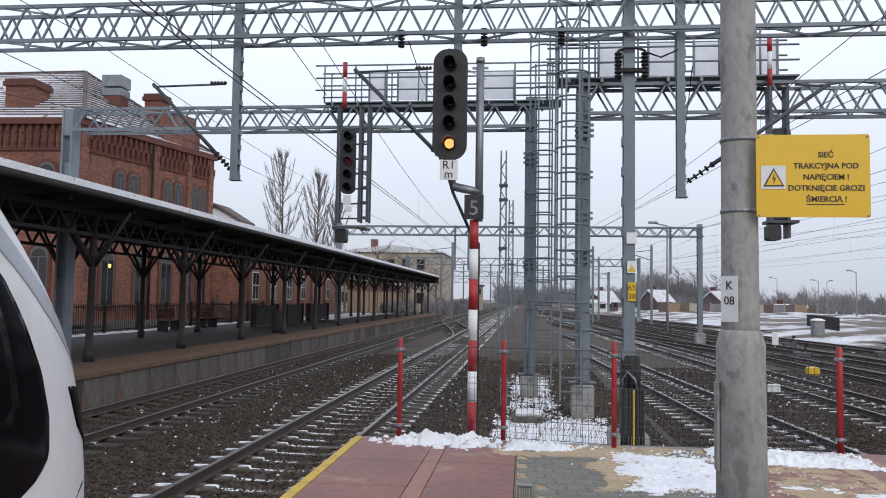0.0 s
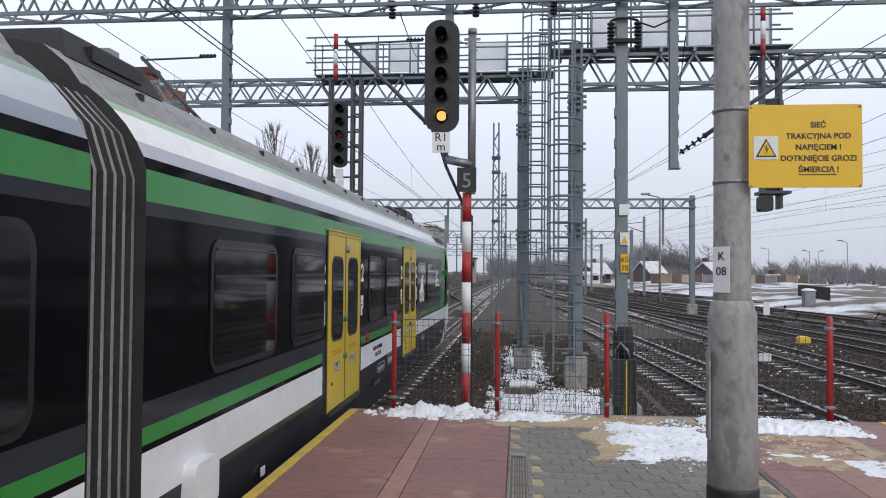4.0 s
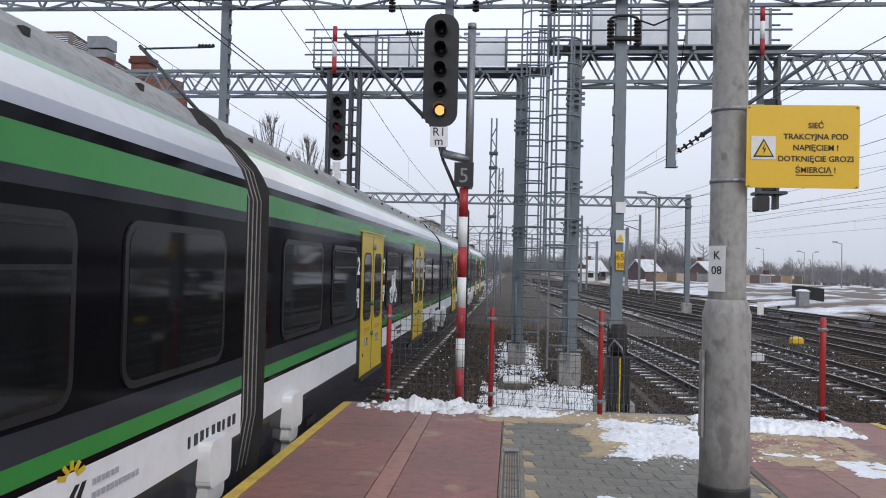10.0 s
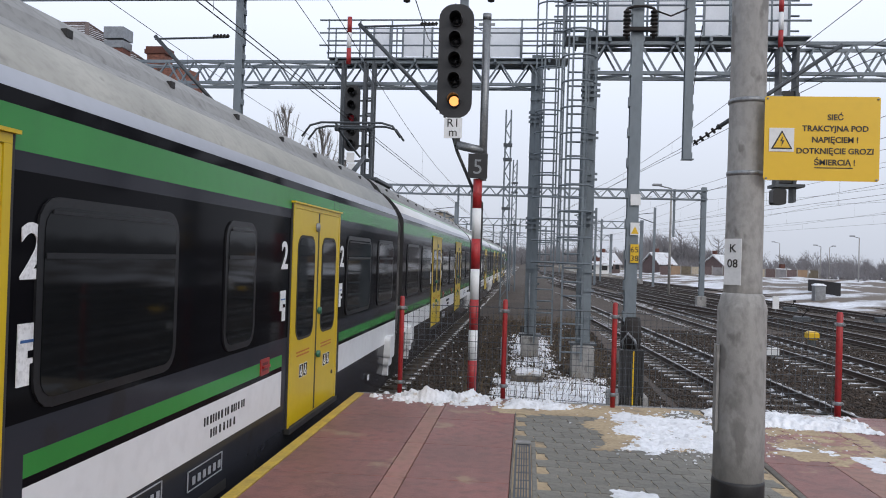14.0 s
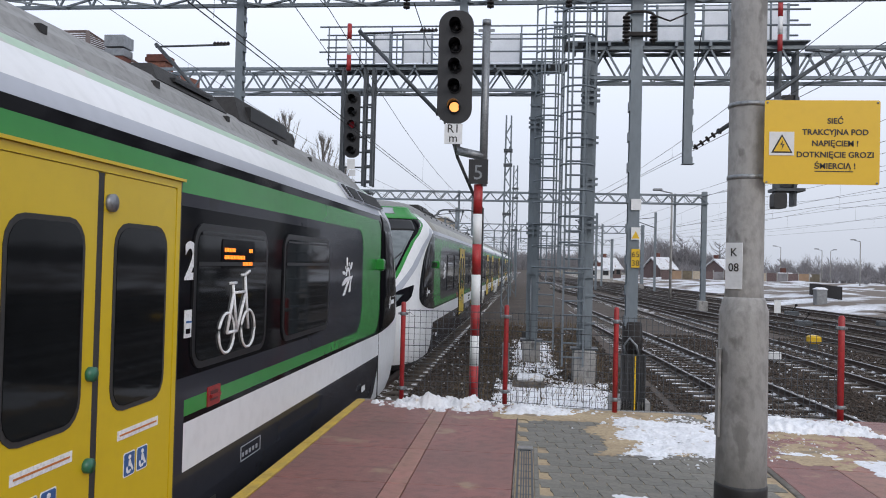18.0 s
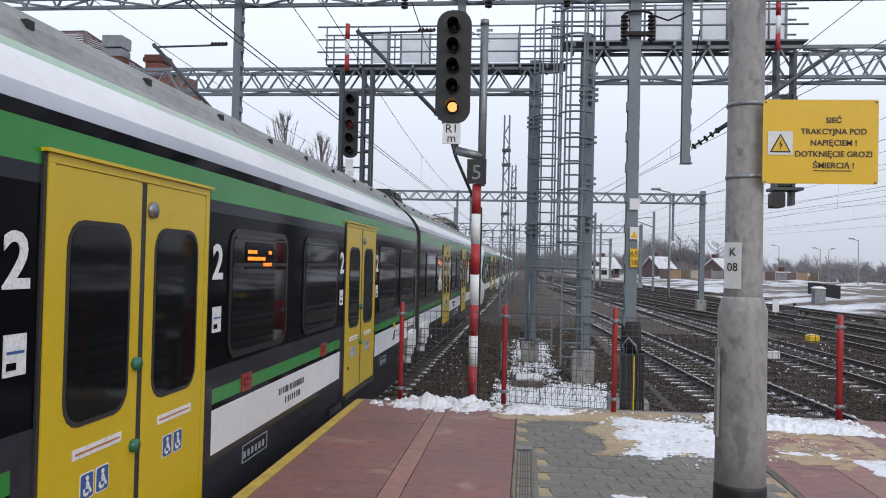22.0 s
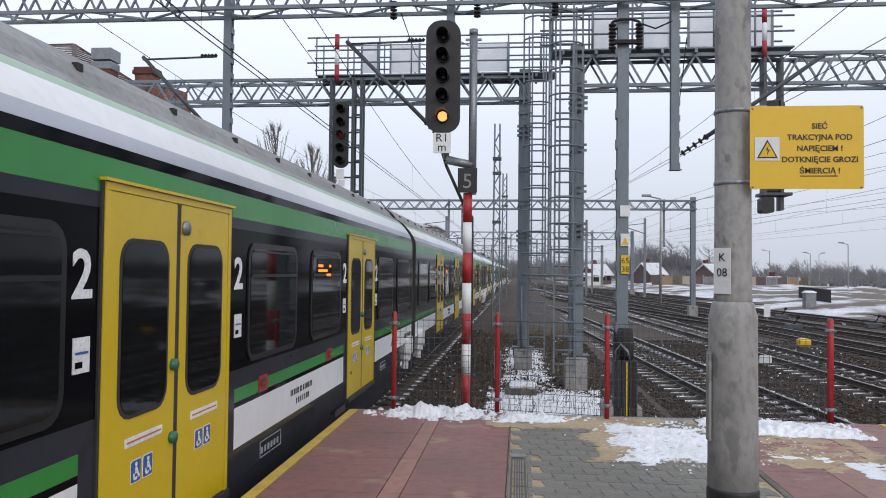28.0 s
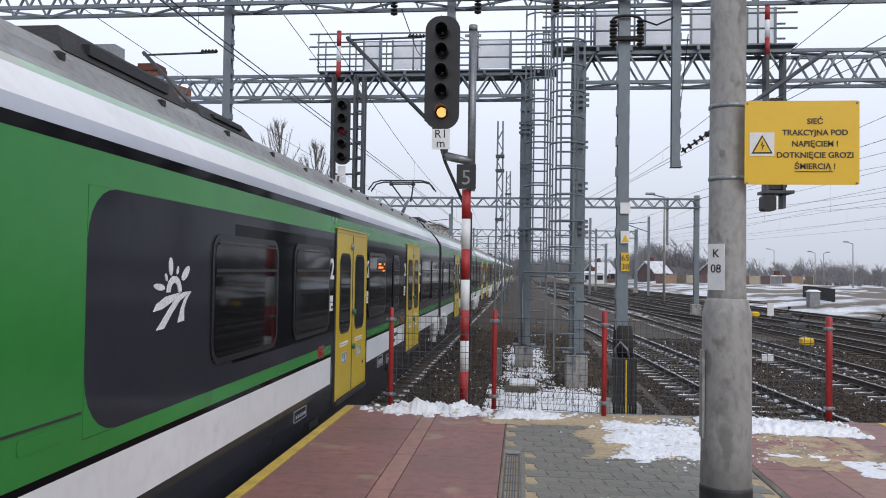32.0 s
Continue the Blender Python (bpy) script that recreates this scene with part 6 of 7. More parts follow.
def pebble(name, c1, c2, snow_at):
    m = surf(name, c1, c2, 5, 0.9, bump=0.3, bscale=50)
    n, l = m.node_tree.nodes, m.node_tree.links
    geo, mr, mx = n.new("ShaderNodeNewGeometry"), n.new("ShaderNodeMapRange"), n.new("ShaderNodeMix")
    mx.data_type = "RGBA"
    b = n["Principled BSDF"]
    col = b.inputs["Base Color"].links[0].from_socket
    hs = n.new("ShaderNodeHueSaturation")
    r2 = n.new("ShaderNodeMapRange")
    r2.inputs[3].default_value, r2.inputs[4].default_value = 0.45, 1.5
    l.new(geo.outputs["Random Per Island"], r2.inputs[0])
    l.new(r2.outputs[0], hs.inputs["Value"])
    l.new(col, hs.inputs["Color"])
    mr.inputs[1].default_value, mr.inputs[2].default_value = snow_at, snow_at + 0.01
    l.new(geo.outputs["Random Per Island"], mr.inputs[0])
    l.new(mr.outputs[0], mx.inputs[0])
    l.new(hs.outputs[0], mx.inputs[6])
    mx.inputs[7].default_value = (0.72, 0.74, 0.78, 1)
    l.new(mx.outputs[2], b.inputs["Base Color"])
    return m


PEBBLE = pebble("ballast_pebble", (0.066, 0.046, 0.033), (0.034, 0.025, 0.019), 0.982)
scatter("ballast_stones", ((-6.5, -2.0, 7.5, 17, main_line), (-9.3, -6.5, 9, 20, second_line)), 330, 0.026, 5, PEBBLE, "loose brown ballast stones with flecks of snow")
scatter("ballast_stones", ((3.0, 7.6, 9.0, 21, YARD[0]),), 300, 0.028, 16, PEBBLE, "loose brown ballast stones with flecks of snow", YARD_DROP)
scatter("ballast_stones", ((-2.0, 2.6, 8.8, 17, None),), 300, 0.026, 6, PEBBLE, "loose brown ballast stones with flecks of snow")
scatter("ballast_stones", ((-6.5, -1.5, 17, 34, main_line), (-1.5, 2.4, 17, 32, None), (-9.3, -6.5, 20, 34, second_line)), 130, 0.034, 7, PEBBLE, "loose brown ballast stones with flecks of snow")
scatter("ballast_stones", ((3.0, 9.0, 21, 34, YARD[0]), (7.2, 12, 17, 34, YARD[1])), 110, 0.038, 18, PEBBLE, "loose brown ballast stones with flecks of snow", YARD_DROP)

# dry weeds round the gantry feet
DRY = surf("dry_grass", (0.17, 0.125, 0.07), (0.10, 0.075, 0.045), 3, 0.9, vary=0.2)
rng, g = random.Random(8), Geo()
for i in range(2600):
    x, y = rng.uniform(-1.4, 2.2), rng.uniform(13.5, 34)
    h, a = rng.uniform(0.06, 0.34) * (1.4 if rng.random() < 0.1 else 1), rng.uniform(0, 6.28)
    dx, dy = math.cos(a) * 0.12 * rng.random(), math.sin(a) * 0.12 * rng.random()
    w = 0.006
    g.add([(x - w, y, -0.98), (x + w, y, -0.98), (x + dx + w * 0.5, y + dy, -0.98 + h * 0.6), (x + 1.6 * dx, y + 1.6 * dy, -0.98 + h), (x, y + w, -0.98)], [(0, 1, 2), (0, 2, 3), (1, 4, 2), (4, 0, 3)])
tagged(part("dry_weeds", g, DRY), "dry brown weeds between the tracks", "weeds", kind="stuff")

# ---- the station side: platform, canopy, building ----
PLAT_BROWN = surf("brown_platform_paving", (0.135, 0.072, 0.042), (0.09, 0.052, 0.034), 1.2, 0.7, bump=0.2, spot=(0.15, 0.11, 0.08), spot_scale=2)
ASPHALT = surf("platform_asphalt", (0.042, 0.039, 0.038), (0.030, 0.028, 0.028), 1.0, 0.65, bump=0.2)
PANEL = surf("edge_wall_panel", (0.10, 0.09, 0.08), (0.05, 0.04, 0.035), 1.1, 0.9, bump=0.25, spot=(0.115, 0.055, 0.045), spot_scale=1.1, spot_at=0.57, streak=0.4, vary=0.42)
sp = thing("station_platform", "long station platform with brown edge and concrete panels", "platform", kind="structure")
LE = -9.45
sp.location.z = -0.20
part("platform_fill", Geo().box(-21.4, LE - 0.12, -14, 87, -1.0, -0.02), ASPHALT, sp)
part("edge_band", Geo().chamfer(LE - 1.65, LE - 0.13, -14, 87, -0.2, 0.0, 0.01), PLAT_BROWN, sp)
y = -14.0
cap = Geo().chamfer(-0.18, 0.06, 0.0, 0.99, -0.12, 0.012, 0.012).mesh("edge_cap")
pan = Geo().chamfer(-0.12, 0.0, 0.012, 1.49, -1.0, -0.12, 0.012).mesh("wall_panel")
while y < 86.9:
    part("edge_cap", cap, PLAT_BROWN, sp, at=pose(LE, y, 0))
    y += 1.0
y = -14.0
while y < 85.6:
    part("wall_panel", pan, PANEL, sp, at=pose(LE + 0.02, y, 0))
    y += 1.5
part("platform_ramp", Geo().hexa([(-21.4, 87, -1.0), (LE, 87, -1.0), (LE, 94, -1.0), (-21.4, 94, -1.0), (-21.4, 87, -0.02), (LE, 87, -0.02), (LE, 94, -0.78), (-21.4, 94, -0.78)]), PANEL, sp)

# canopy: roof, lattice fascia, columns with brackets
earlier = set(bpy.data.objects)
can = thing("platform_canopy", "long black iron platform canopy with snow on its roof", "canopy")
CY0, CY1, CX0, CX1 = 4.0, 80.0, -15.2, -8.85
part("roof", Geo().slab([(CX1, 3.50), (CX1, 3.68), (-12.0, 4.05), (CX0, 3.60), (CX0, 3.42), (-12.0, 3.75)], "y", CY0, CY1), IRON, can)
part("roof_snow", Geo().slab([(CX1 + 0.09, 3.66), (CX1 + 0.07, 3.80), (-12.0, 4.18), (CX0, 3.68), (CX0, 3.604), (-12.0, 4.054)], "y", CY0, CY1 + 0.05), SNOW, can, "snow lying on the roof")
part("gutter", Geo().rod((CX1 + 0.06, CY0, 3.58), (CX1 + 0.06, CY1, 3.58), 0.075, 10), IRON, can)
for x in (-9.75, -13.4):
    g = Geo()
    g.beam((x, CY0, 3.36), (x, CY1, 3.36), 0.12, 0.14)
    g.beam((x, CY0, 2.86), (x, CY1, 2.86), 0.09, 0.08)
    y = CY0
    while y < CY1 - 0.5:
        g.beam((x, y, 2.86), (x, y + 0.42, 3.36), 0.05)
        g.beam((x, y + 0.42, 3.36), (x, y + 0.84, 2.86), 0.05)
        y += 0.84
    part("lattice_girder", g, IRON, can)
    y = 7.2
    col = Geo()
    col.turned((0, 0, 0), [(0.125, 0.0), (0.125, 0.2), (0.09, 0.26), (0.082, 0.9), (0.078, 2.3), (0.12, 2.36), (0.12, 2.42), (0.08, 2.48), (0.08, 3.3)], 12)
    cm = col.mesh("column")
    br = Geo()
    for sgn in (-1, 1):
        br.pipe([(0, sgn * 0.06, 2.15), (0, sgn * 0.36, 2.50), (0, sgn * 0.72, 2.86)], 0.05, 6)
        br.pipe([(sgn * 0.06, 0, 2.15), (sgn * 0.40, 0, 2.65), (sgn * 0.85, 0, 3.36)], 0.045, 6)
    bm_ = br.mesh("column_bracket")
    while y < CY1:
        part("column", cm, IRON, can, at=pose(x, y, 0))
        part("column_bracket", bm_, IRON, can, at=pose(x, y, 0))
        y += 4.77
y = CY0 + 0.4
rg = Geo().box(CX0 + 0.1, -12.0, -0.04, 0.04, 3.38, 3.5).box(-12.0, CX1 - 0.1, -0.04, 0.04, 3.38, 3.5).mesh("cross_beam")
while y < CY1:
    part("cross_beam", rg, IRON, can, at=pose(0, y, 0))
    y += 2.525
part("end_valance", Geo().box(CX0, CX1, CY1 - 0.05, CY1, 3.05, 3.6), IRON, can)

# fence along the back of the platform and dark planters
fn = thing("platform_railing", "dark iron bar fence along the back of the platform", "fence")
for z in (0.12, 1.02):
    part("rail", Geo().beam((-16.0, 18, z), (-16.0, 47, z), 0.05, 0.04), IRON, fn)
bm_ = Geo().box(-0.011, 0.011, -0.011, 0.011, 0.05, 1.12).mesh("bar")
y = 18.0
while y < 47:
    part("bar", bm_, IRON, fn, at=pose(-16.0, y, 0))
    y += 0.15
for i in range(12):
    part("post", Geo().box(-16.05, -15.95, 18 + 2.6 * i, 18.1 + 2.6 * i, 0, 1.2), IRON, fn)
snow_patch("platform_snow", -16.4, -15.6, 22, 47, -0.018, 0.05, 31, 0.02, 40, label="thin snow under the platform fence")
snow_patch("platform_snow", -16.5, -12.5, 48, 76, -0.018, 0.05, 34, 0.0, 60, label="thin snow on the far platform")
for y, w in ((36.5, 3.4), (41.5, 3.0), (46.0, 4.4)):
    pb = thing("platform_screen", "dark panelled screen on the station platform", "screen", "platform screens")
    part("panel", Geo().chamfer(-13.0, -12.9, y, y + w, 0.06, 1.05, 0.02), IRON, pb)
    for k in (0.0, w):
        part("foot", Geo().box(-13.1, -12.8, y + k - 0.04, y + k + 0.04, 0.0, 1.1), IRON, pb)
for y in (30.6, 34.5):
    bn = thing("bench", "wooden slatted bench on iron legs under the canopy", "bench", "platform benches")
    for i in range(4):
        part("slat", Geo().chamfer(-14.9 + 0.11 * i, -14.8 + 0.11 * i, y, y + 1.6, 0.42, 0.46, 0.008), BRICK_D, bn)
        part("slat", Geo().chamfer(-14.98, -14.94, y, y + 1.6, 0.52 + 0.11 * i, 0.61 + 0.11 * i, 0.008), BRICK_D, bn)
    for k in (0.2, 1.4):
        part("leg", Geo().box(-14.95, -14.55, y + k - 0.03, y + k + 0.03, 0, 0.42).box(-15.0, -14.95, y + k - 0.03, y + k + 0.03, 0, 0.98), IRON, bn)
bs = thing("litter_bin", "small dark litter bin beside a canopy column", "bin")
part("bin_body", Geo().turned((-10.4, 32.2, 0.0), [(0.2, 0.0), (0.24, 0.1), (0.26, 0.85), (0.22, 0.95)], 14), IRON, bs)

# the brick station building: local frame along its facade
ROOF_T = surf("snowy_roof_tiles", (0.66, 0.68, 0.71), (0.52, 0.53, 0.56), 1.5, 0.8, bump=0.3, spot=(0.20, 0.13, 0.10), spot_scale=2.0, spot_at=0.60)
TILE_D = surf("dark_roof_tiles", (0.12, 0.08, 0.07), (0.08, 0.06, 0.055), 2, 0.8, bump=0.3)
PANE = surf("station_window_glass", (0.03, 0.032, 0.036), (0.02, 0.021, 0.024), 1, 0.08)
WARM = glow("lit_window_lamp", (1.0, 0.62, 0.2), 1.2)
FRAMEW = surf("grey_window_frame", (0.13, 0.11, 0.10), (0.10, 0.09, 0.08), 3, 0.6)
FRAMEP = surf("pale_window_frame", (0.42, 0.42, 0.40), (0.35, 0.35, 0.34), 3, 0.6)
bd = thing("station_building", "red brick station building with arched windows and snowy roof", "building")


def arch(w, h, n=7):
    """An arched opening's outline, centred, from z = 0."""
    r = w / 2
    return [(-r, 0), (r, 0), (r, h - r)] + [(r * math.cos(math.pi * i / n), h - r + r * math.sin(math.pi * i / n)) for i in range(1, n)] + [(-r, h - r)]


def arched_window(m, w, h, lit=False):
    """A recessed arched window with a brick surround; m places its sill middle on the wall, facing local -y."""
    o = part("window", Geo().slab(arch(w + 0.34, h + 0.17), "y", -0.07, 0.02), BRICK_D, bd, at=m)
    part("window_frame", Geo().slab(arch(w, h), "y", -0.085, -0.06), FRAMEW, o)
    for s in (-1, 1):
        part("window_pane", Geo().box(min(s * 0.04, s * (w / 2 - 0.06)), max(s * 0.04, s * (w / 2 - 0.06)), -0.094, -0.086, 0.08, h - w * 0.62), PANE, o)
    part("fanlight", Geo().slab([(x * 0.82, h - w * 0.56 + (z - (h - w / 2)) * 0.82) for x, z in arch(w, h)[2:]], "y", -0.094, -0.086), PANE, o)
    part("window_sill", Geo().box(-w / 2 - 0.22, w / 2 + 0.22, -0.16, 0.0, -0.14, -0.02), BRICK_D, o)
    if lit:
        part("lamp_glow", Geo().turned((0.1, -0.13, h * 0.70), [(0.02, -0.12), (0.07, -0.08), (0.08, 0.08), (0.02, 0.12)], 10), WARM, o)


F0, F1 = Vector((-23.75, 39.0, 0)), Vector((-20.95, 50.0, 0))
fd = (F1 - F0).normalized()
ang = math.degrees(math.atan2(fd.y, fd.x))


def on_facade(s, z, out=0.0):
    p = F0 + fd * s
    nrm = Vector((fd.y, -fd.x, 0))
    return Matrix.Translation((p.x + nrm.x * out, p.y + nrm.y * out, z)) @ pose(0, 0, 0, 0, 0, ang)


WALL_H = 10.85
g = Geo()
back = [(-23.75, 39.0), (-20.95, 50.0), (-32.0, 53.3), (-46.0, 57.0), (-46.0, 38.2)]
g.slab(back, "z", -0.02, WALL_H)
part("wall", g, BRICK, bd)
fl = (F1 - F0).length
# pilasters, dentils and cornice of the track-side facade
for s0, s1, out in ((0.0, 0.5, 0.18), (5.6, 6.05, 0.18), (8.75, 9.1, 0.18), (fl - 0.45, fl, 0.18)):
    part("pilaster", Geo().box(s0, s1, -out, 0.05, 0, WALL_H - 0.2), BRICK, bd, at=on_facade(0, 0))
part("cornice", Geo().box(-0.2, fl + 0.2, -0.32, 0.05, WALL_H - 0.35, WALL_H), BRICK_D, bd, at=on_facade(0, 0))
part("string_course", Geo().box(0, fl, -0.1, 0.05, 9.15, 9.3), BRICK_D, bd, at=on_facade(0, 0))
part("string_course", Geo().box(0, fl, -0.1, 0.05, 4.5, 4.7), BRICK_D, bd, at=on_facade(0, 0))
dm = Geo().box(-0.09, 0.09, -0.2, 0.05, 0, 0.42).box(-0.09, 0.09, -0.14, 0.05, -0.22, 0).mesh("corbel")
s = 0.25
while s < fl:
    part("corbel", dm, BRICK_D, bd, at=on_facade(s, WALL_H - 0.78))
    part("corbel", dm, BRICK_D, bd, at=on_facade(s + 0.2, 9.45))
    s += 0.42
for s in (3.0, 4.1, 7.0, 8.0, 9.6, 10.4):
    arched_window(on_facade(s, 6.45), 0.72, 2.05)
for s, lit in ((2.3, True), (4.9, True), (7.1, False), (9.1, False), (10.6, False)):
    arched_window(on_facade(s, 0.8), 0.95, 3.2, lit)
# the wing that faces along the platform
part("string_course", Geo().box(-23.2, -0.3, -0.1, 0.02, 9.1, 9.3), BRICK_D, bd, at=pose(-23.75, 39.0, 0, 0, 0, 2))
part("cornice", Geo().box(-23.2, 0.2, -0.32, 0.02, WALL_H - 0.35, WALL_H), BRICK_D, bd, at=pose(-23.75, 39.0, 0, 0, 0, 2))
s = -14.0
while s < -0.1:
    part("corbel", dm, BRICK_D, bd, at=pose(-23.75, 39.0, 0, 0, 0, 2) @ Matrix.Translation((s, 0, WALL_H - 0.78)))
    part("corbel", dm, BRICK_D, bd, at=pose(-23.75, 39.0, 0, 0, 0, 2) @ Matrix.Translation((s, 0, 9.45)))
    s += 0.42
for s in (-1.7, -4.2, -6.4, -8.6):
    arched_window(pose(-23.75, 39.0, 0, 0, 0, 2) @ Matrix.Translation((s, -0.02, 6.2)), 1.0, 2.3)
for s in (-1.9, -5.0, -8.1):
    arched_window(pose(-23.75, 39.0, 0, 0, 0, 2) @ Matrix.Translation((s, -0.02, 0.9)), 1.0, 3.1)
# hipped roof with tile courses, chimneys and a ventilator
e0, e1, e2, e3 = (-46, 37.9), (-23.35, 38.7), (-20.7, 50.2), (-46, 57.2)
ridge0, ridge1 = (-46.0, 47.0, 15.7), (-28.4, 47.0, 15.8)
part("roof", Geo().add([(*e0, WALL_H), (*e1, WALL_H), (*e2, WALL_H), (*e3, WALL_H), ridge0, ridge1], [(0, 1, 5, 4), (1, 2, 5), (2, 3, 4, 5), (0, 4, 3), (3, 2, 1, 0)]), ROOF_T, bd)
for k in range(1, 22):
    f = k / 22
    a = Vector((*e0, WALL_H)).lerp(Vector(ridge0), f)
    b = Vector((*e1, WALL_H)).lerp(Vector(ridge1), f)
    c = Vector((*e2, WALL_H)).lerp(Vector(ridge1), f)
    part("tile_course", Geo().beam(a + Vector((0, -0.03, 0.03)), b + Vector((0, -0.03, 0.03)), 0.05, 0.05), TILE_D, bd)
    part("tile_course", Geo().beam(b + Vector((0.03, 0, 0.03)), c + Vector((0.03, 0, 0.03)), 0.05, 0.05), TILE_D, bd)
part("hip_ridge", Geo().beam((*e1, WALL_H + 0.05), ridge1, 0.25, 0.14).beam(ridge1, (*e2, WALL_H + 0.05), 0.25, 0.14).beam(ridge0, ridge1, 0.25, 0.14), TILE_D, bd)


def chimney(x, y, w, z0, z1, cap):
    c = part("chimney", Geo().box(x - w / 2, x + w / 2, y - w / 2, y + w / 2, z0, z1), BRICK, bd)
    part("chimney_cap", Geo().box(x - w / 2 - 0.12, x + w / 2 + 0.12, y - w / 2 - 0.12, y + w / 2 + 0.12, z1 - 0.35, z1 - 0.1).box(x - w / 2 - 0.06, x + w / 2 + 0.06, y - w / 2 - 0.06, y + w / 2 + 0.06, z1 - 0.1, z1 + cap), BRICK_D, c)


chimney(-28.1, 40.9, 1.6, 10.5, 13.35, 0.05)
chimney(-23.7, 47.5, 1.15, 10.5, 14.2, 0.1)
vt = part("ventilator", Geo().box(-25.75, -24.65, 44.6, 45.6, 11.5, 13.6), BRICK_D, bd)
part("vent_hood", Geo().box(-25.8, -24.6, 44.55, 45.65, 13.6, 14.05).box(-25.82, -24.58, 44.5, 45.7, 14.15, 14.85), GALV, vt)
part("parapet", Geo().box(-1.9, 1.5, -0.22, 0.5, 0, 1.1), BRICK, bd, at=on_facade(8.2, WALL_H))
part("parapet_step", Geo().box(-1.5, 1.1, -0.22, 0.5, 1.1, 2.0), BRICK, bd, at=on_facade(8.2, WALL_H))
part("downpipe", Geo().rod((0, 0, 0), (0, 0, WALL_H - 0.3), 0.07, 8), IRON, bd, at=on_facade(5.45, 0, 0.25))
# low brick wings further along
lw = thing("brick_annex", "low brick annex with small windows along the platform", "building")
part("wall", Geo().box(-27, -19.0, 50.6, 79, -0.02, 5.2), BRICK, lw)
part("roof", Geo().slab([(-18.6, 5.2), (-18.6, 5.35), (-23, 6.9), (-27.4, 5.35), (-27.4, 5.2)], "y", 50.4, 79.3), ROOF_T, lw)
for i, y in enumerate((53, 57, 61, 65, 69, 73.5)):
    w = part("window", Geo().slab(rounded(y, y + 1.3, 1.2, 3.2, 0.1), "x", -19.02, -18.96), FRAMEP, lw)
    for a, b in ((y + 0.08, y + 0.6), (y + 0.68, y + 1.22)):
        for c, d in ((1.3, 2.2), (2.28, 3.1)):
            part("window_pane", Geo().box(-18.96, -18.95, a, b, c, d), PANE, w)
    part("pilaster", Geo().box(-19.0, -18.85, y - 1.0, y - 0.55, 0, 5.1), BRICK_D, lw)
wl_ = thing("boundary_wall", "long red and ochre boundary wall with snow on top", "wall")
OCHRE = surf("ochre_render", (0.33, 0.23, 0.15), (0.27, 0.18, 0.12), 1.2, 0.85, bump=0.1)
for i in range(12):
    y = 80 + 5 * i
    part("wall_bay", Geo().box(-18.4, -18.1, y, y + 4.8, -1.0, 2.2), OCHRE, wl_)
    part("wall_pier", Geo().box(-18.5, -18.0, y + 4.75, y + 5.05, -1.0, 2.6), BRICK, wl_)
    part("wall_head", Geo().box(-18.45, -18.05, y, y + 4.76, 2.2, 3.3), BRICK_D, wl_)
    part("wall_snow", Geo().box(-18.5, -18.0, y, y + 4.9, 3.305, 3.42), SNOW, wl_)
sh = thing("snow_roofed_shed", "white gabled shed with snow on its roof", "building")
part("wall", Geo().slab([(-25.8, -1), (-22.0, -1), (-22.0, 7.2), (-23.9, 8.3), (-25.8, 7.2)], "y", 58, 60.5), WHITE_PAINT, sh)
part("roof", Geo().slab([(-21.7, 7.1), (-21.7, 7.25), (-23.9, 8.6), (-26.1, 7.25), (-26.1, 7.1), (-23.9, 8.4)], "y", 57.7, 60.8), TILE_D, sh)

# far cream building and the trees
CREAM = surf("cream_render", (0.42, 0.37, 0.29), (0.36, 0.31, 0.25), 0.5, 0.85)
cb = thing("cream_building", "cream rendered block of several storeys behind bare trees", "building")
part("wall", Geo().box(-29.2, -13.0, 122, 138, -1, 8.6), CREAM, cb)
part("roof", Geo().slab([(-29.6, 8.6), (-12.7, 8.6), (-12.7, 8.8), (-21, 9.8), (-29.6, 8.8)], "y", 121.6, 138.4), ROOF_T, cb)
part("chimney", Geo().box(-25.2, -24.2, 126, 127.2, 8.6, 11.0), BRICK, cb)
for k in range(6):
    for z in (0.6, 3.2, 5.9):
        w = part("window", Geo().box(-29 + 2.4 * k, -27.7 + 2.4 * k, 121.93, 122.0, z, z + 1.7), FRAMEW, cb)
        part("pane", Geo().box(-28.9 + 2.4 * k, -27.8 + 2.4 * k, 121.9, 121.93, z + 0.1, z + 1.6), PANE, w)

BARK = surf("bare_bark", (0.155, 0.132, 0.118), (0.11, 0.095, 0.085), 2, 0.9, bump=0.4)


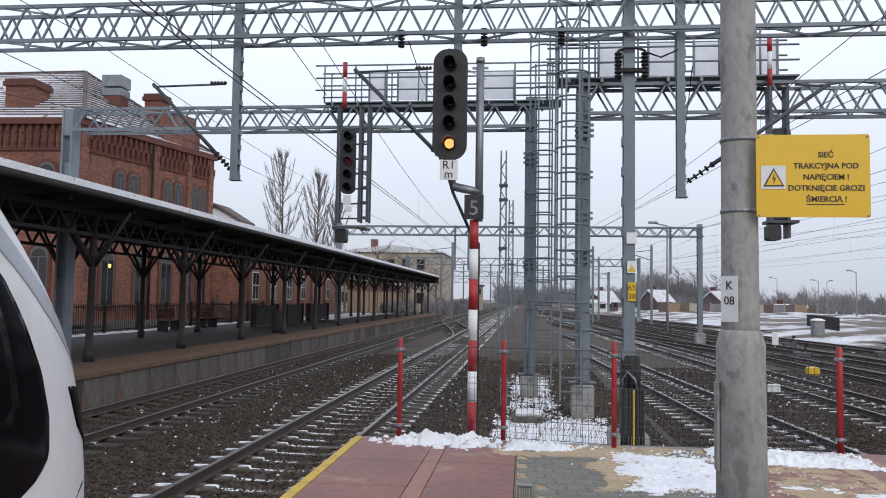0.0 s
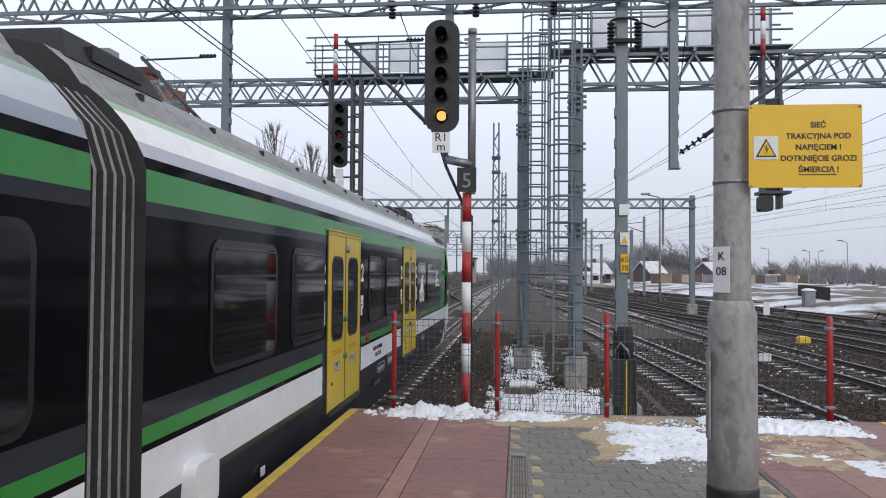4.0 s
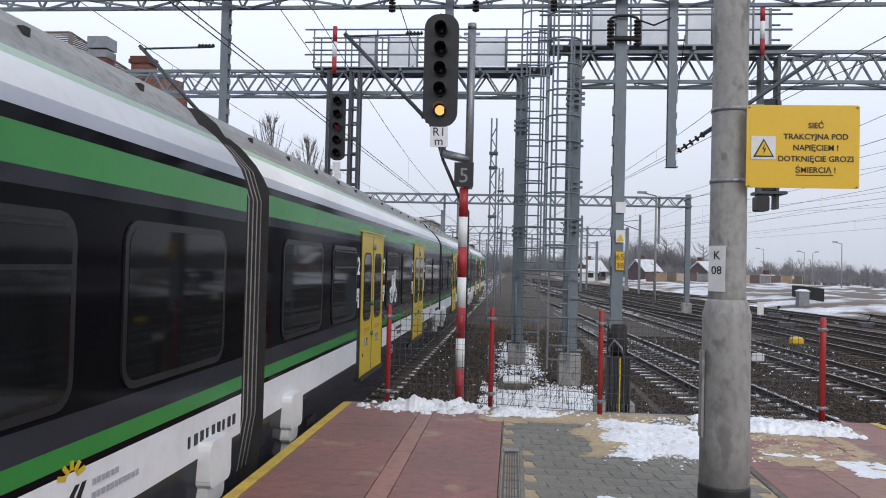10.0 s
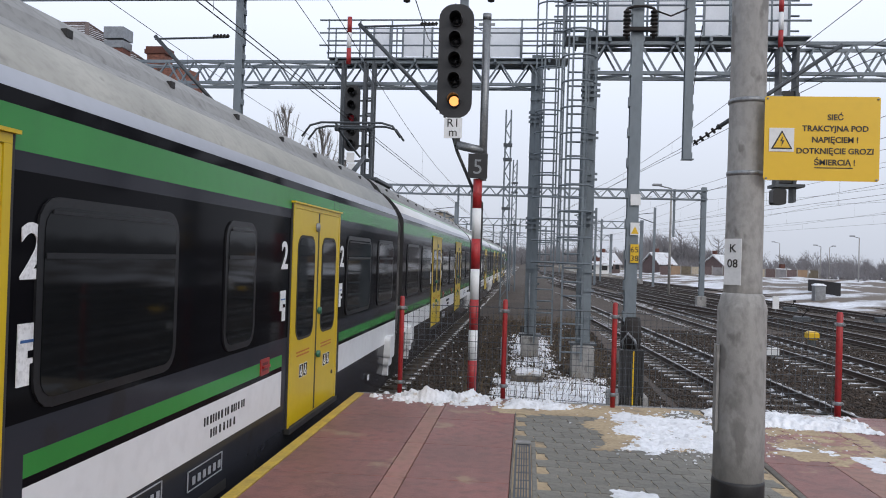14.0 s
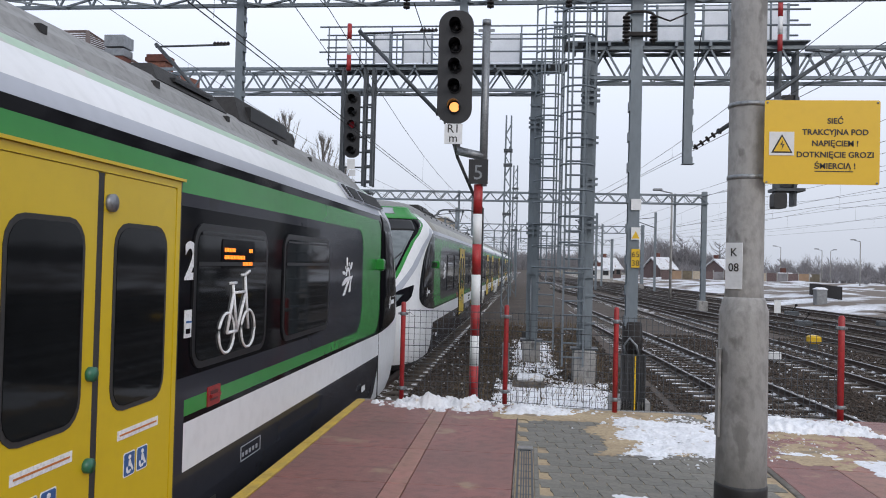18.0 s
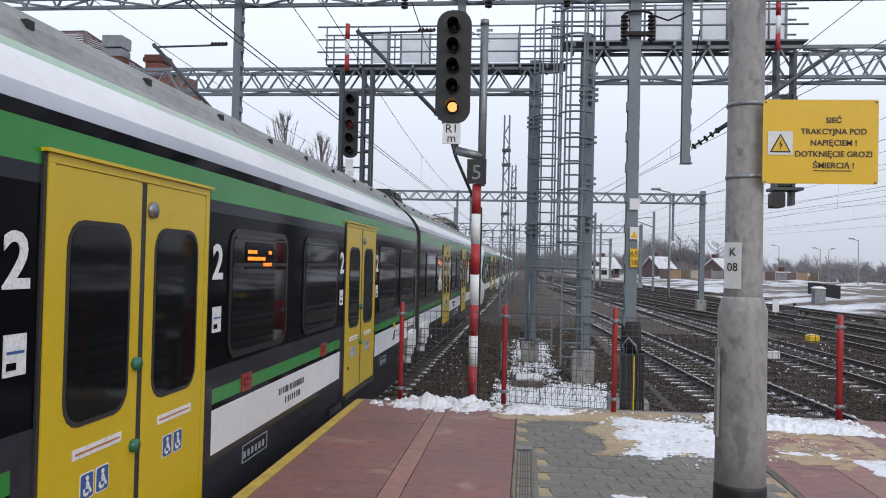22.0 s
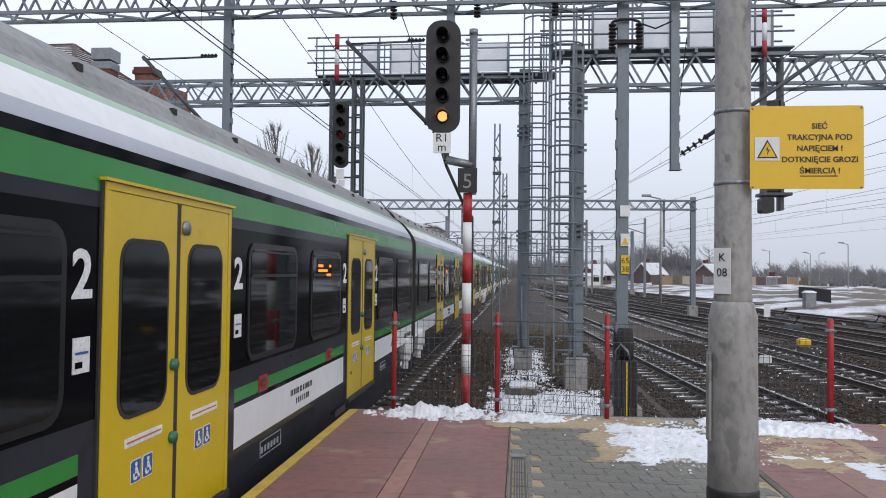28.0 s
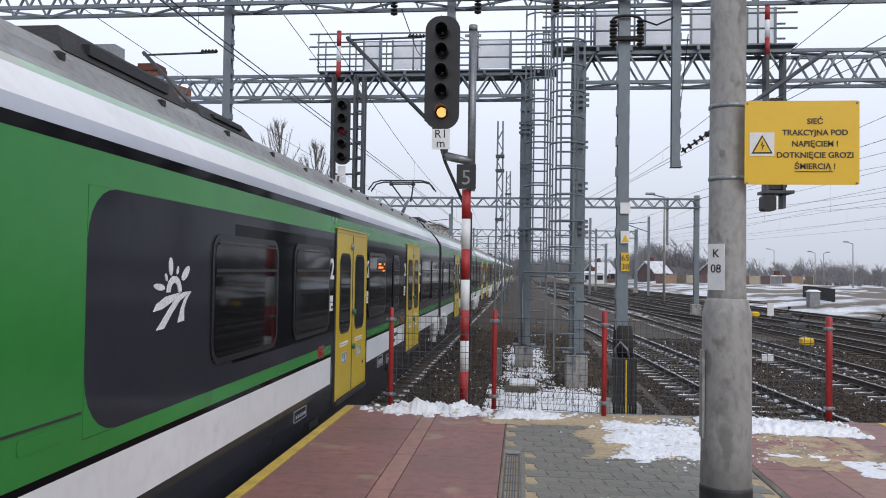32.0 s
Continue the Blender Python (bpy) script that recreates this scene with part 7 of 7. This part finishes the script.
def bare_tree(name, x, y, h, spread, seed, label, upright=0.8, twigs=420, base=-1.0, trunk=0.02, bark=None, limbs=34):
    """A leafless tree: tapered trunk, limbs, and many fine twigs in an uneven crown."""
    rng, bark = random.Random(seed), bark or BARK
    t = thing(name, label, "tree", "bare trees", at=pose(x, y, base))
    g, tips = Geo(), []
    top = Vector((0, 0, h * 0.92))
    g.rod((0, 0, 0), (0, 0, h * 0.45), h * trunk, 8, h * trunk * 0.7)
    g.rod((0, 0, h * 0.45), (rng.uniform(-0.1, 0.1), 0, h * 0.92), h * trunk * 0.7, 6, h * trunk * 0.1)
    part("trunk", g, bark, t)
    c = Geo()
    for i in range(limbs):
        z = h * (0.12 + 0.75 * (i / limbs) ** 0.9)
        a = rng.uniform(0, 6.28)
        reach = spread * (0.5 + 0.5 * rng.random()) * math.sin(math.pi * min(0.97, 0.15 + 0.8 * z / h)) ** 0.7
        p = Vector((0, 0, z))
        q = p + Vector((math.cos(a) * reach, math.sin(a) * reach, reach * upright * rng.uniform(1.0, 2.4)))
        q.z = min(q.z, h)
        m = p.lerp(q, 0.5) + Vector((math.cos(a) * reach * 0.15, math.sin(a) * reach * 0.15, -reach * 0.1))
        c.rod(p, m, h * trunk * 0.32, 5, h * trunk * 0.2)
        c.rod(m, q, h * trunk * 0.2, 4, h * trunk * 0.06)
        tips += [(p, m, q, a, reach)]
    part("bough", c, bark, t)
    tw = Geo()
    for i in range(twigs):
        p, m, q, a, reach = rng.choice(tips)
        s = m.lerp(q, rng.random()) if rng.random() < 0.6 else p.lerp(m, rng.random())
        d = Vector((math.cos(a + rng.uniform(-1.2, 1.2)), math.sin(a + rng.uniform(-1.2, 1.2)), upright * rng.uniform(0.6, 2.6))).normalized()
        e = s + d * rng.uniform(0.05, 0.14) * h
        w = h * 0.0007
        tw.add([s + Vector((w, 0, 0)), s - Vector((w, 0, 0)), e, s + Vector((0, w, 0))], [(0, 1, 2), (1, 3, 2), (3, 0, 2)])
    part("crown", tw, bark, t)
    return t


POPLAR_BARK = surf("poplar_bark", (0.19, 0.172, 0.16), (0.13, 0.118, 0.11), 2, 0.9)


def poplar(x, y, h, spread, seed):
    """A tall narrow tree: a straight stem, steep boughs that follow it up, and fine upright twigs in an oval crown."""
    rng = random.Random(seed)
    t = thing("poplar", "tall bare poplar with upright twigs", "tree", "bare trees", at=pose(x, y, -1.0))
    lean = rng.uniform(-0.3, 0.3)
    part("trunk", Geo().rod((0, 0, 0), (lean * 0.4, 0, h * 0.5), 0.20, 8, 0.12).rod((lean * 0.4, 0, h * 0.5), (lean, 0, h * 0.97), 0.12, 6, 0.02), POPLAR_BARK, t)
    boughs, twigs = Geo(), Geo()
    for i in range(64):
        f = 0.10 + 0.82 * (i + rng.random()) / 64
        a = rng.uniform(0, 6.28)
        reach = spread * math.sin(math.pi * min(1.0, 0.22 + 0.78 * f)) ** 0.8 * rng.uniform(0.55, 1.0)
        p = Vector((lean * f, 0, h * f))
        q = p + Vector((math.cos(a) * reach * 0.62, math.sin(a) * reach * 0.62, h * 0.07))
        e = p + Vector((math.cos(a) * reach, math.sin(a) * reach, min(h * rng.uniform(0.16, 0.26), h * (0.985 - f))))
        boughs.rod(p, q, 0.05, 5, 0.034)
        boughs.rod(q, e, 0.034, 4, 0.012)
        for k in range(38):
            s = q.lerp(e, rng.random()) if k % 3 else p.lerp(q, rng.random())
            d = Vector((math.cos(a) * 0.3 + rng.uniform(-0.35, 0.35), math.sin(a) * 0.3 + rng.uniform(-0.35, 0.35), 1.0)).normalized()
            m = s + d * rng.uniform(0.4, 1.5)
            w = 0.016
            twigs.add([s + Vector((w, 0, 0)), s - Vector((w, 0, 0)), m, s + Vector((0, w, 0))], [(0, 1, 2), (1, 3, 2), (3, 0, 2)])
    part("bough", boughs, POPLAR_BARK, t)
    part("crown", twigs, POPLAR_BARK, t)


for x, y, h, sp_, sd in ((-29.3, 92, 19.9, 3.3, 1), (-25.2, 92, 17.2, 2.7, 2), (-22.8, 93, 13.6, 1.8, 3)):
    poplar(x, y, h, sp_, sd)
for x, y, h, sp_, sd in ((-20.5, 108, 10.5, 4.5, 5), (-17.2, 112, 9.5, 4, 6), (-24.5, 105, 9, 4, 7), (-13.4, 118, 8, 3, 8)):
    bare_tree("bare_tree", x, y, h, sp_, sd, "bare spreading tree before the cream building", 0.5, 600)

enlarged(1.129, [o for o in bpy.data.objects if o not in earlier])

# ---- the yard and the distance on the other side ----
earlier = set(bpy.data.objects)
SNOWFIELD = surf("thawing_snow_field", (0.70, 0.72, 0.76), (0.50, 0.51, 0.54), 0.5, 0.8, bump=0.8, bscale=3, spot=(0.12, 0.095, 0.075), spot_scale=0.16, spot_at=0.47)
GRASS = surf("winter_grass", (0.17, 0.14, 0.10), (0.11, 0.095, 0.07), 0.2, 0.9, bump=0.4, bscale=4, spot=(0.66, 0.68, 0.72), spot_scale=0.3, spot_at=0.60)
# bare twigs, with the paling of distance haze put into their colour
HAZED_WOOD = surf("hazed_bare_wood", (0.23, 0.225, 0.24), (0.185, 0.18, 0.19), 0.15, 0.95)
g = Geo()
NX, NY = 40, 30
vs = []
for j in range(NY + 1):
    for i in range(NX + 1):
        x, y = 15.5 + 185 * (i / NX) ** 1.6, 46 + 170 * (j / NY) ** 1.5
        rise = 1.1 * max(0.0, min(1.0, (x - 16) / 12)) * max(0.0, min(1.0, (y - 47) / 10))
        vs.append((x, y, -1.05 + rise * (0.65 + 0.6 * noise.noise(Vector((x * 0.11, y * 0.11, 2))))))
g.add(vs, [(j * (NX + 1) + i, j * (NX + 1) + i + 1, (j + 1) * (NX + 1) + i + 1, (j + 1) * (NX + 1) + i) for j in range(NY) for i in range(NX)], 0, True)
tagged(part("snow_field", g, SNOWFIELD), "thawing snow on rough ground beyond the yard", "snow field", kind="structure")
g = Geo().add([(-600, 84, -0.97), (-19, 84, -0.97), (-19, 1500, -0.97), (-600, 1500, -0.97)], [(0, 1, 2, 3)])
tagged(part("waste_ground", g, GRASS), "brown winter grass with patches of snow", "grass", kind="structure")
g = Geo().add([(11, 135, -0.975), (600, 215, -0.975), (600, 1500, -0.975), (11, 1500, -0.975)], [(0, 1, 2, 3)])
tagged(part("far_ground", g, GRASS), "brown winter grass with patches of snow", "grass", kind="structure")

# the cabinet stands in the snow
hut = thing("equipment_cabinet", "pale grey metal equipment cabinet in the snow", "cabinet")
part("cabinet_body", Geo().chamfer(20.10, 20.8, 57, 57.7, -0.9, 0.36, 0.03), GALV, hut)
part("cabinet_roof", Geo().loft([[(20.05, 56.9, 0.36), (20.85, 56.9, 0.36), (20.85, 57.8, 0.36), (20.05, 57.8, 0.36)], [(20.25, 57.1, 0.50), (20.65, 57.1, 0.50), (20.65, 57.6, 0.50), (20.25, 57.6, 0.50)]]), SNOW, hut)
part("plinth", Geo().box(20.05, 20.85, 56.95, 57.75, -1.1, -0.85), DARKCONC, hut)
part("cabinet_door", Geo().box(20.18, 20.72, 56.975, 57.0, -0.75, 0.25), GALV, hut)
bf = thing("screen_fence", "black slatted screen fence behind the cabinet", "fence")
for i in range(26):
    f = i / 26
    x, y = 22.8 + 2.7 * f, 60 + 14 * f
    part("slat", Geo().box(x - 0.03, x + 0.03, y - 0.3, y + 0.3, -1.0, 0.55), IRON, bf)


# brick whose greyed tone carries the haze of distance in its base colour
HAZED_BRICK = surf("hazed_far_brick", (0.135, 0.095, 0.092), (0.11, 0.08, 0.08), 0.5, 0.9)


def house(x, y, w, d, h, rise, turn, wall, label, windows=3):
    t = thing("house", label, "house", "houses beyond the yard", at=pose(x, y, -1.0, 0, 0, turn))
    part("wall", Geo().slab([(-d / 2, 0), (d / 2, 0), (d / 2, h), (0, h + rise), (-d / 2, h)], "x", -w / 2, w / 2), wall, t)
    r = part("roof", Geo().slab([(-d / 2 - 0.4, h - 0.2), (0, h + rise + 0.05), (d / 2 + 0.4, h - 0.2), (d / 2 + 0.4, h), (0, h + rise + 0.35), (-d / 2 - 0.4, h)], "x", -w / 2 - 0.4, w / 2 + 0.4), ROOF_T, t)
    part("chimney", Geo().box(-0.4, 0.4, -0.4 + d * 0.15, 0.4 + d * 0.15, h + rise * 0.5, h + rise + 1.2), BRICK_D, r)
    for k in range(windows):
        xx = -w / 2 + w * (k + 0.5) / windows
        f = part("window", Geo().box(xx - 0.6, xx + 0.6, -d / 2 - 0.05, -d / 2, h * 0.4, h * 0.4 + 1.4), FRAMEW, t)
        part("pane", Geo().box(xx - 0.5, xx + 0.5, -d / 2 - 0.08, -d / 2 - 0.05, h * 0.4 + 0.1, h * 0.4 + 1.3), PANE, f)


house(17.2, 176, 4.6, 5, 2.3, 2.0, 30, HAZED_BRICK, "brick house with a snow-covered gable roof")
house(28.9, 176, 4.4, 5.5, 2.5, 2.2, 32, HAZED_BRICK, "dark brick house with a snow-covered gable roof")
house(43.0, 182, 4.0, 5.5, 2.5, 2.2, 45, HAZED_BRICK, "dark brick house half hidden by trees")
house(15.0, 168, 5, 4, 2.0, 0.3, 0, WHITE_PAINT, "low white outbuilding before the brick house", 2)
house(49.6, 158, 2.4, 2.5, 1.5, 0.5, 15, OCHRE, "small yellow hut among bushes", 1)
for i in range(15):
    pf = 25.0 + 1.9 * i
    w = thing("garden_wall_bay", "pale panel fence bay along the far side of the yard", "fence", "panel fence")
    part("panel", Geo().box(pf, pf + 1.75, 150, 150.12, -1.0, 1.2), (HAZED_BRICK, OCHRE, GRASS, CREAM, HAZED_BRICK, HAZED_WOOD)[i % 6], w)
    part("post", Geo().box(pf + 1.75, pf + 1.9, 149.95, 150.17, -1.0, 1.5), CONCRETE, w)


def woods(name, x0, x1, y0, y1, n, h0, h1, seed, label):
    """A far belt of bare trees and bushes: many thin stems and twig fans."""
    rng, g = random.Random(seed), Geo()
    for i in range(n):
        x, y = rng.uniform(x0, x1), rng.uniform(y0, y1)
        h = rng.uniform(h0, h1) * (0.75 + 0.5 * noise.noise(Vector((x * 0.05, y * 0.02, seed))) )
        for k in range(56):
            a, z = rng.uniform(0, 6.28), h * rng.uniform(0.0, 0.7)
            r = h * rng.uniform(0.12, 0.42) * (1 - 0.4 * z / h)
            w = 0.018 + 0.05 * rng.random() ** 2
            p = Vector((x, y, z - 1.0))
            q = Vector((x + math.cos(a) * r, y + math.sin(a) * r, min(h, z + h * rng.uniform(0.2, 0.5)) - 1.0))
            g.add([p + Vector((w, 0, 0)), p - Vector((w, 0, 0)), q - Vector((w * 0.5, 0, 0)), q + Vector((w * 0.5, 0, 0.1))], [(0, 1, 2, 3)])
    return tagged(part(name, g, HAZED_WOOD), label, "woods", kind="stuff")


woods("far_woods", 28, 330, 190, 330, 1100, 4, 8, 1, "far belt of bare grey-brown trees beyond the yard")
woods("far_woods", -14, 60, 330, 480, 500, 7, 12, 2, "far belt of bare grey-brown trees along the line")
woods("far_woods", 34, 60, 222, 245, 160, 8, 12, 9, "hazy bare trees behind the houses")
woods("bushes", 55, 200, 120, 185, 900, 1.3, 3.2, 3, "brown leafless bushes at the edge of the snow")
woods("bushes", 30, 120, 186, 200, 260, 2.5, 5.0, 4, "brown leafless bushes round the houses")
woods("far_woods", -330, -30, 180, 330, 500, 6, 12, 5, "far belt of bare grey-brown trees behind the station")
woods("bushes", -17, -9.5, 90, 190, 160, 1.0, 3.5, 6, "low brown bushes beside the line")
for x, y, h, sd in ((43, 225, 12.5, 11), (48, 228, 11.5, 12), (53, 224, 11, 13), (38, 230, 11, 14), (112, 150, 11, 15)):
    bare_tree("bare_tree", x, y, h, h * 0.36, sd, "bare tree beyond the yard", 0.5, 1600, bark=HAZED_WOOD)


def lamp_post(x, y, h, arm, label="tall thin street lamp with an arm"):
    t = thing("street_lamp", label, "street lamp", "street lamps beyond the yard")
    part("post", Geo().rod((x, y, -1.0), (x, y, h), 0.11, 8, 0.07), CONCRETE, t)
    part("arm", Geo().rod((x, y, h), (x + arm, y, h + 0.25), 0.05, 6), GALV, t)
    part("lamp_head", Geo().chamfer(x + arm - 0.35, x + arm + 0.35, y - 0.15, y + 0.15, h + 0.18, h + 0.36, 0.04), GALV, t)


def seen(px_, y):
    return (px_ - 928.0) / 1380.0 * y


for x, y, h, arm in ((53.7, 150, 5.6, -1.0), (48.3, 120, 6.2, -1.0), (58.9, 160, 5.8, 0.8), (52.6, 170, 6.6, -1.3), (11.0, 62, 7.4, -1.1)):
    lamp_post(x, y, h, arm)


def lattice_mast(px_, y, h, w, label="slender grey lattice mast between the tracks"):
    x = seen(px_, y)
    t = thing("lattice_mast", label, "mast", "lattice masts")
    for sx in (-1, 1):
        for sy in (-1, 1):
            part("chord", Geo().beam((x + sx * w / 2, y + sy * w / 2, -1.0), (x + sx * w * 0.35, y + sy * w * 0.35, h), 0.05 if w < 0.35 else 0.07), STEEL, t)
    g, z, k = Geo(), -0.8, 0
    while z < h - 0.5:
        f = 1 - 0.3 * (z + 1) / (h + 1)
        s = 1 if k % 2 else -1
        for sy in (-1, 1):
            g.beam((x - s * w / 2 * f, y + sy * w / 2 * f, z), (x + s * w / 2 * f, y + sy * w / 2 * f, z + 0.5), 0.035)
        g.beam((x + w / 2 * f, y - s * w / 2 * f, z), (x + w / 2 * f, y + s * w / 2 * f, z + 0.5), 0.035)
        z += 0.5
        k += 1
    part("lacing", g, STEEL, t)
    for z in (h * 0.45, h * 0.72, h * 0.80):
        part("collar", Geo().box(x - w * 0.6, x + w * 0.6, y - w * 0.6, y + w * 0.6, z, z + 0.12), STEEL_D, t)


lattice_mast(889, 37.0, 8.6, 0.34)
lattice_mast(903, 62.0, 9.4, 0.42)
for px_, y, h in ((800, 90, 8), (842, 120, 8), (868, 150, 8.2), (905, 130, 8), (930, 170, 8), (960, 150, 8), (1046, 95, 8), (1056, 110, 7.5), (1146, 92, 8), (820, 160, 8.5), (985, 190, 8), (780, 110, 8), (880, 210, 9)):
    x = seen(px_, y)
    t = thing("catenary_mast", "grey overhead line mast with a bracket arm", "mast", "overhead line masts")
    part("post", Geo().beam((x, y, -1.4), (x, y, h), 0.26, 0.26), STEEL, t)
    part("bracket", Geo().rod((x, y, h - 1.8), (x - 2.6, y, h - 0.9), 0.05, 6).rod((x, y, h - 0.6), (x - 2.6, y, h - 0.9), 0.04, 6), STEEL_D, t)

# signal box far down the line
sb = thing("signal_box", "small cream signal box far down the line", "building")
part("wall", Geo().box(-11.6, -9.2, 168, 174, -1, 4.2), CREAM, sb)
part("window_band", Geo().box(-11.4, -9.4, 167.9, 168, 2.4, 3.6), PANE, sb)
part("roof", Geo().box(-11.9, -8.9, 167.4, 174.6, 4.2, 4.5), TILE_D, sb)

# small trackside things in the yard
for x, y, c in ((9.1, 26.0, YELLOW_SIGN), (12.4, 43.0, YELLOW_SIGN)):
    t = thing("point_lamp", "yellow point machine cover between the tracks", "point machine", "yellow covers")
    part("cover", Geo().chamfer(x - 0.17, x + 0.17, y - 0.17, y + 0.17, -0.72, -0.46, 0.05), c, t)
    part("stand", Geo().box(x - 0.1, x + 0.1, y - 0.1, y + 0.1, -1.0, -0.72), STEEL_D, t)
for x, y, h in ((6.82, 22.4, 0.3), (13.3, 43.4, 0.9)):
    t = thing("marker_post", "small white marker post beside the track", "marker post", "white markers")
    part("board", Geo().chamfer(x - 0.16, x + 0.16, y - 0.04, y + 0.04, -1.0 + h * 0.35, -1.0 + h * 1.1, 0.015), WHITE_PAINT, t)
    part("stake", Geo().beam((x, y, -1.05), (x, y, -1.0 + h * 0.5), 0.06), GALV, t)
for x, y in ((12.9, 38.2), (17.3, 40.0), (7.3, 60.0), (15.2, 47)):
    t = thing("point_machine", "dark point machine with lever between the tracks", "point machine", "point machines")
    part("case", Geo().chamfer(x - 0.35, x + 0.35, y - 0.2, y + 0.2, -1.0, -0.72, 0.04), STEEL_D, t)
    part("lever", Geo().rod((x, y, -0.75), (x + 0.25, y, -0.4), 0.03, 6).turned((x + 0.25, y, -0.45), [(0.02, 0), (0.09, 0.04), (0.09, 0.12), (0.02, 0.16)], 8), IRON, t)

FAR_LEFT = [o for o in bpy.data.objects if o not in earlier and o.parent is None and (o.name.startswith(("lattice_mast", "catenary_mast", "signal_box", "waste_ground")) or o.get("label", "").startswith(("far belt of bare grey-brown trees al", "far belt of bare grey-brown trees beh", "low brown bushes")))]
enlarged(1.1144, [o for o in bpy.data.objects if o not in earlier and o not in FAR_LEFT])

# ---- overhead wires ----


def catenary(line, spans, contact, bearer, twin=0.0, sag=0.95, label="overhead contact line with droppers over the track"):
    t = thing("overhead_line", label, "overhead wire", "overhead wires")
    for a, b in zip(spans, spans[1:]):
        n = 10
        lo = [(line(a + (b - a) * i / n), a + (b - a) * i / n, contact) for i in range(n + 1)]
        hi = [(p[0], p[1], bearer - sag * 4 * (i / n) * (1 - i / n)) for i, p in enumerate(lo)]
        for off in (-twin, twin) if twin else (0.0,):
            part("contact_wire", Geo().pipe([(p[0] + off, p[1], p[2]) for p in lo], 0.0075, 5), WIRE, t)
        part("messenger_wire", Geo().pipe(hi, 0.007, 5), WIRE, t)
        for i in range(1, n, 2):
            part("dropper", Geo().rod(lo[i], hi[i], 0.003, 4), WIRE, t)


SPANS = (-35, 13, 54, 104, 160, 225)
catenary(main_line, SPANS, 4.17, 5.85, 0.05)
catenary(second_line, SPANS, 5.15, 6.15, 0.0, 0.45)
for line, contact, bearer in zip(YARD, (5.05, 5.0, 4.7, 4.8, 4.75, 4.85), (5.9, 5.95, 5.9, 5.9, 5.8, 5.8)):
    catenary(line, SPANS, contact, bearer, 0.0, 0.6)
fw = thing("feeder_lines", "dark feeder cables strung across the station", "cable", "overhead wires")
for pts in (((-4.51, 13, 6.46), (-5.36, 20.3, 6.96)), ((-2.0, 12.9, 5.9), (-2.3, 17, 6.35), (-2.49, 20.2, 6.95)), ((2.7, 12.9, 5.4), (3.4, 17.2, 4.9)), ((15, -5, 8), (6.5, 17, 5.7), (0.5, 90, 5.5)), ((20, 5, 7.0), (11, 54, 6.3)), ((30, 8, 7.5), (12, 54, 6.6)), ((26, 2, 5.8), (9.9, 54, 4.4)), ((-1.05, 10.4, 4.95), (-1.12, 13, 5.5), (-0.9, 17, 6.4)), ((-16, 13, 6.5), (-12, 20.5, 6.6))):
    part("cable", Geo().pipe(pts, 0.009, 5), WIRE, fw)


# ---- what moves ----
TRAIN_S = (0.40, 4.86, 9.8, 15.16, 20.87, 26.6, 32.34, 38.06, 43.77, 49.44, 55.08, 60.71, 66.35, 71.97, 77.57, 83.17, 88.77,
           94.37, 99.96, 105.54, 111.08, 116.6, 122.12, 127.6, 133.07, 138.45, 143.91, 149.28, 154.6, 159.88, 165.13, 170.33, 175.51)


def car_pose(y, turned):
    a, b = y - 6.5, y + 6.5
    xa, xb = main_line(a), main_line(b)
    turn = -math.degrees(math.atan2(xb - xa, b - a))
    return pose((xa + xb) / 2, y, 0, 0, 0, turn + (180 if turned else 0))


def motions():
    for car, u, turned in CARS:
        walk(car, [(t, car_pose(u + s, turned)) for t, s in sorted([*enumerate(TRAIN_S), (0.3, 1.74), (0.6, 2.96)])])


motions()
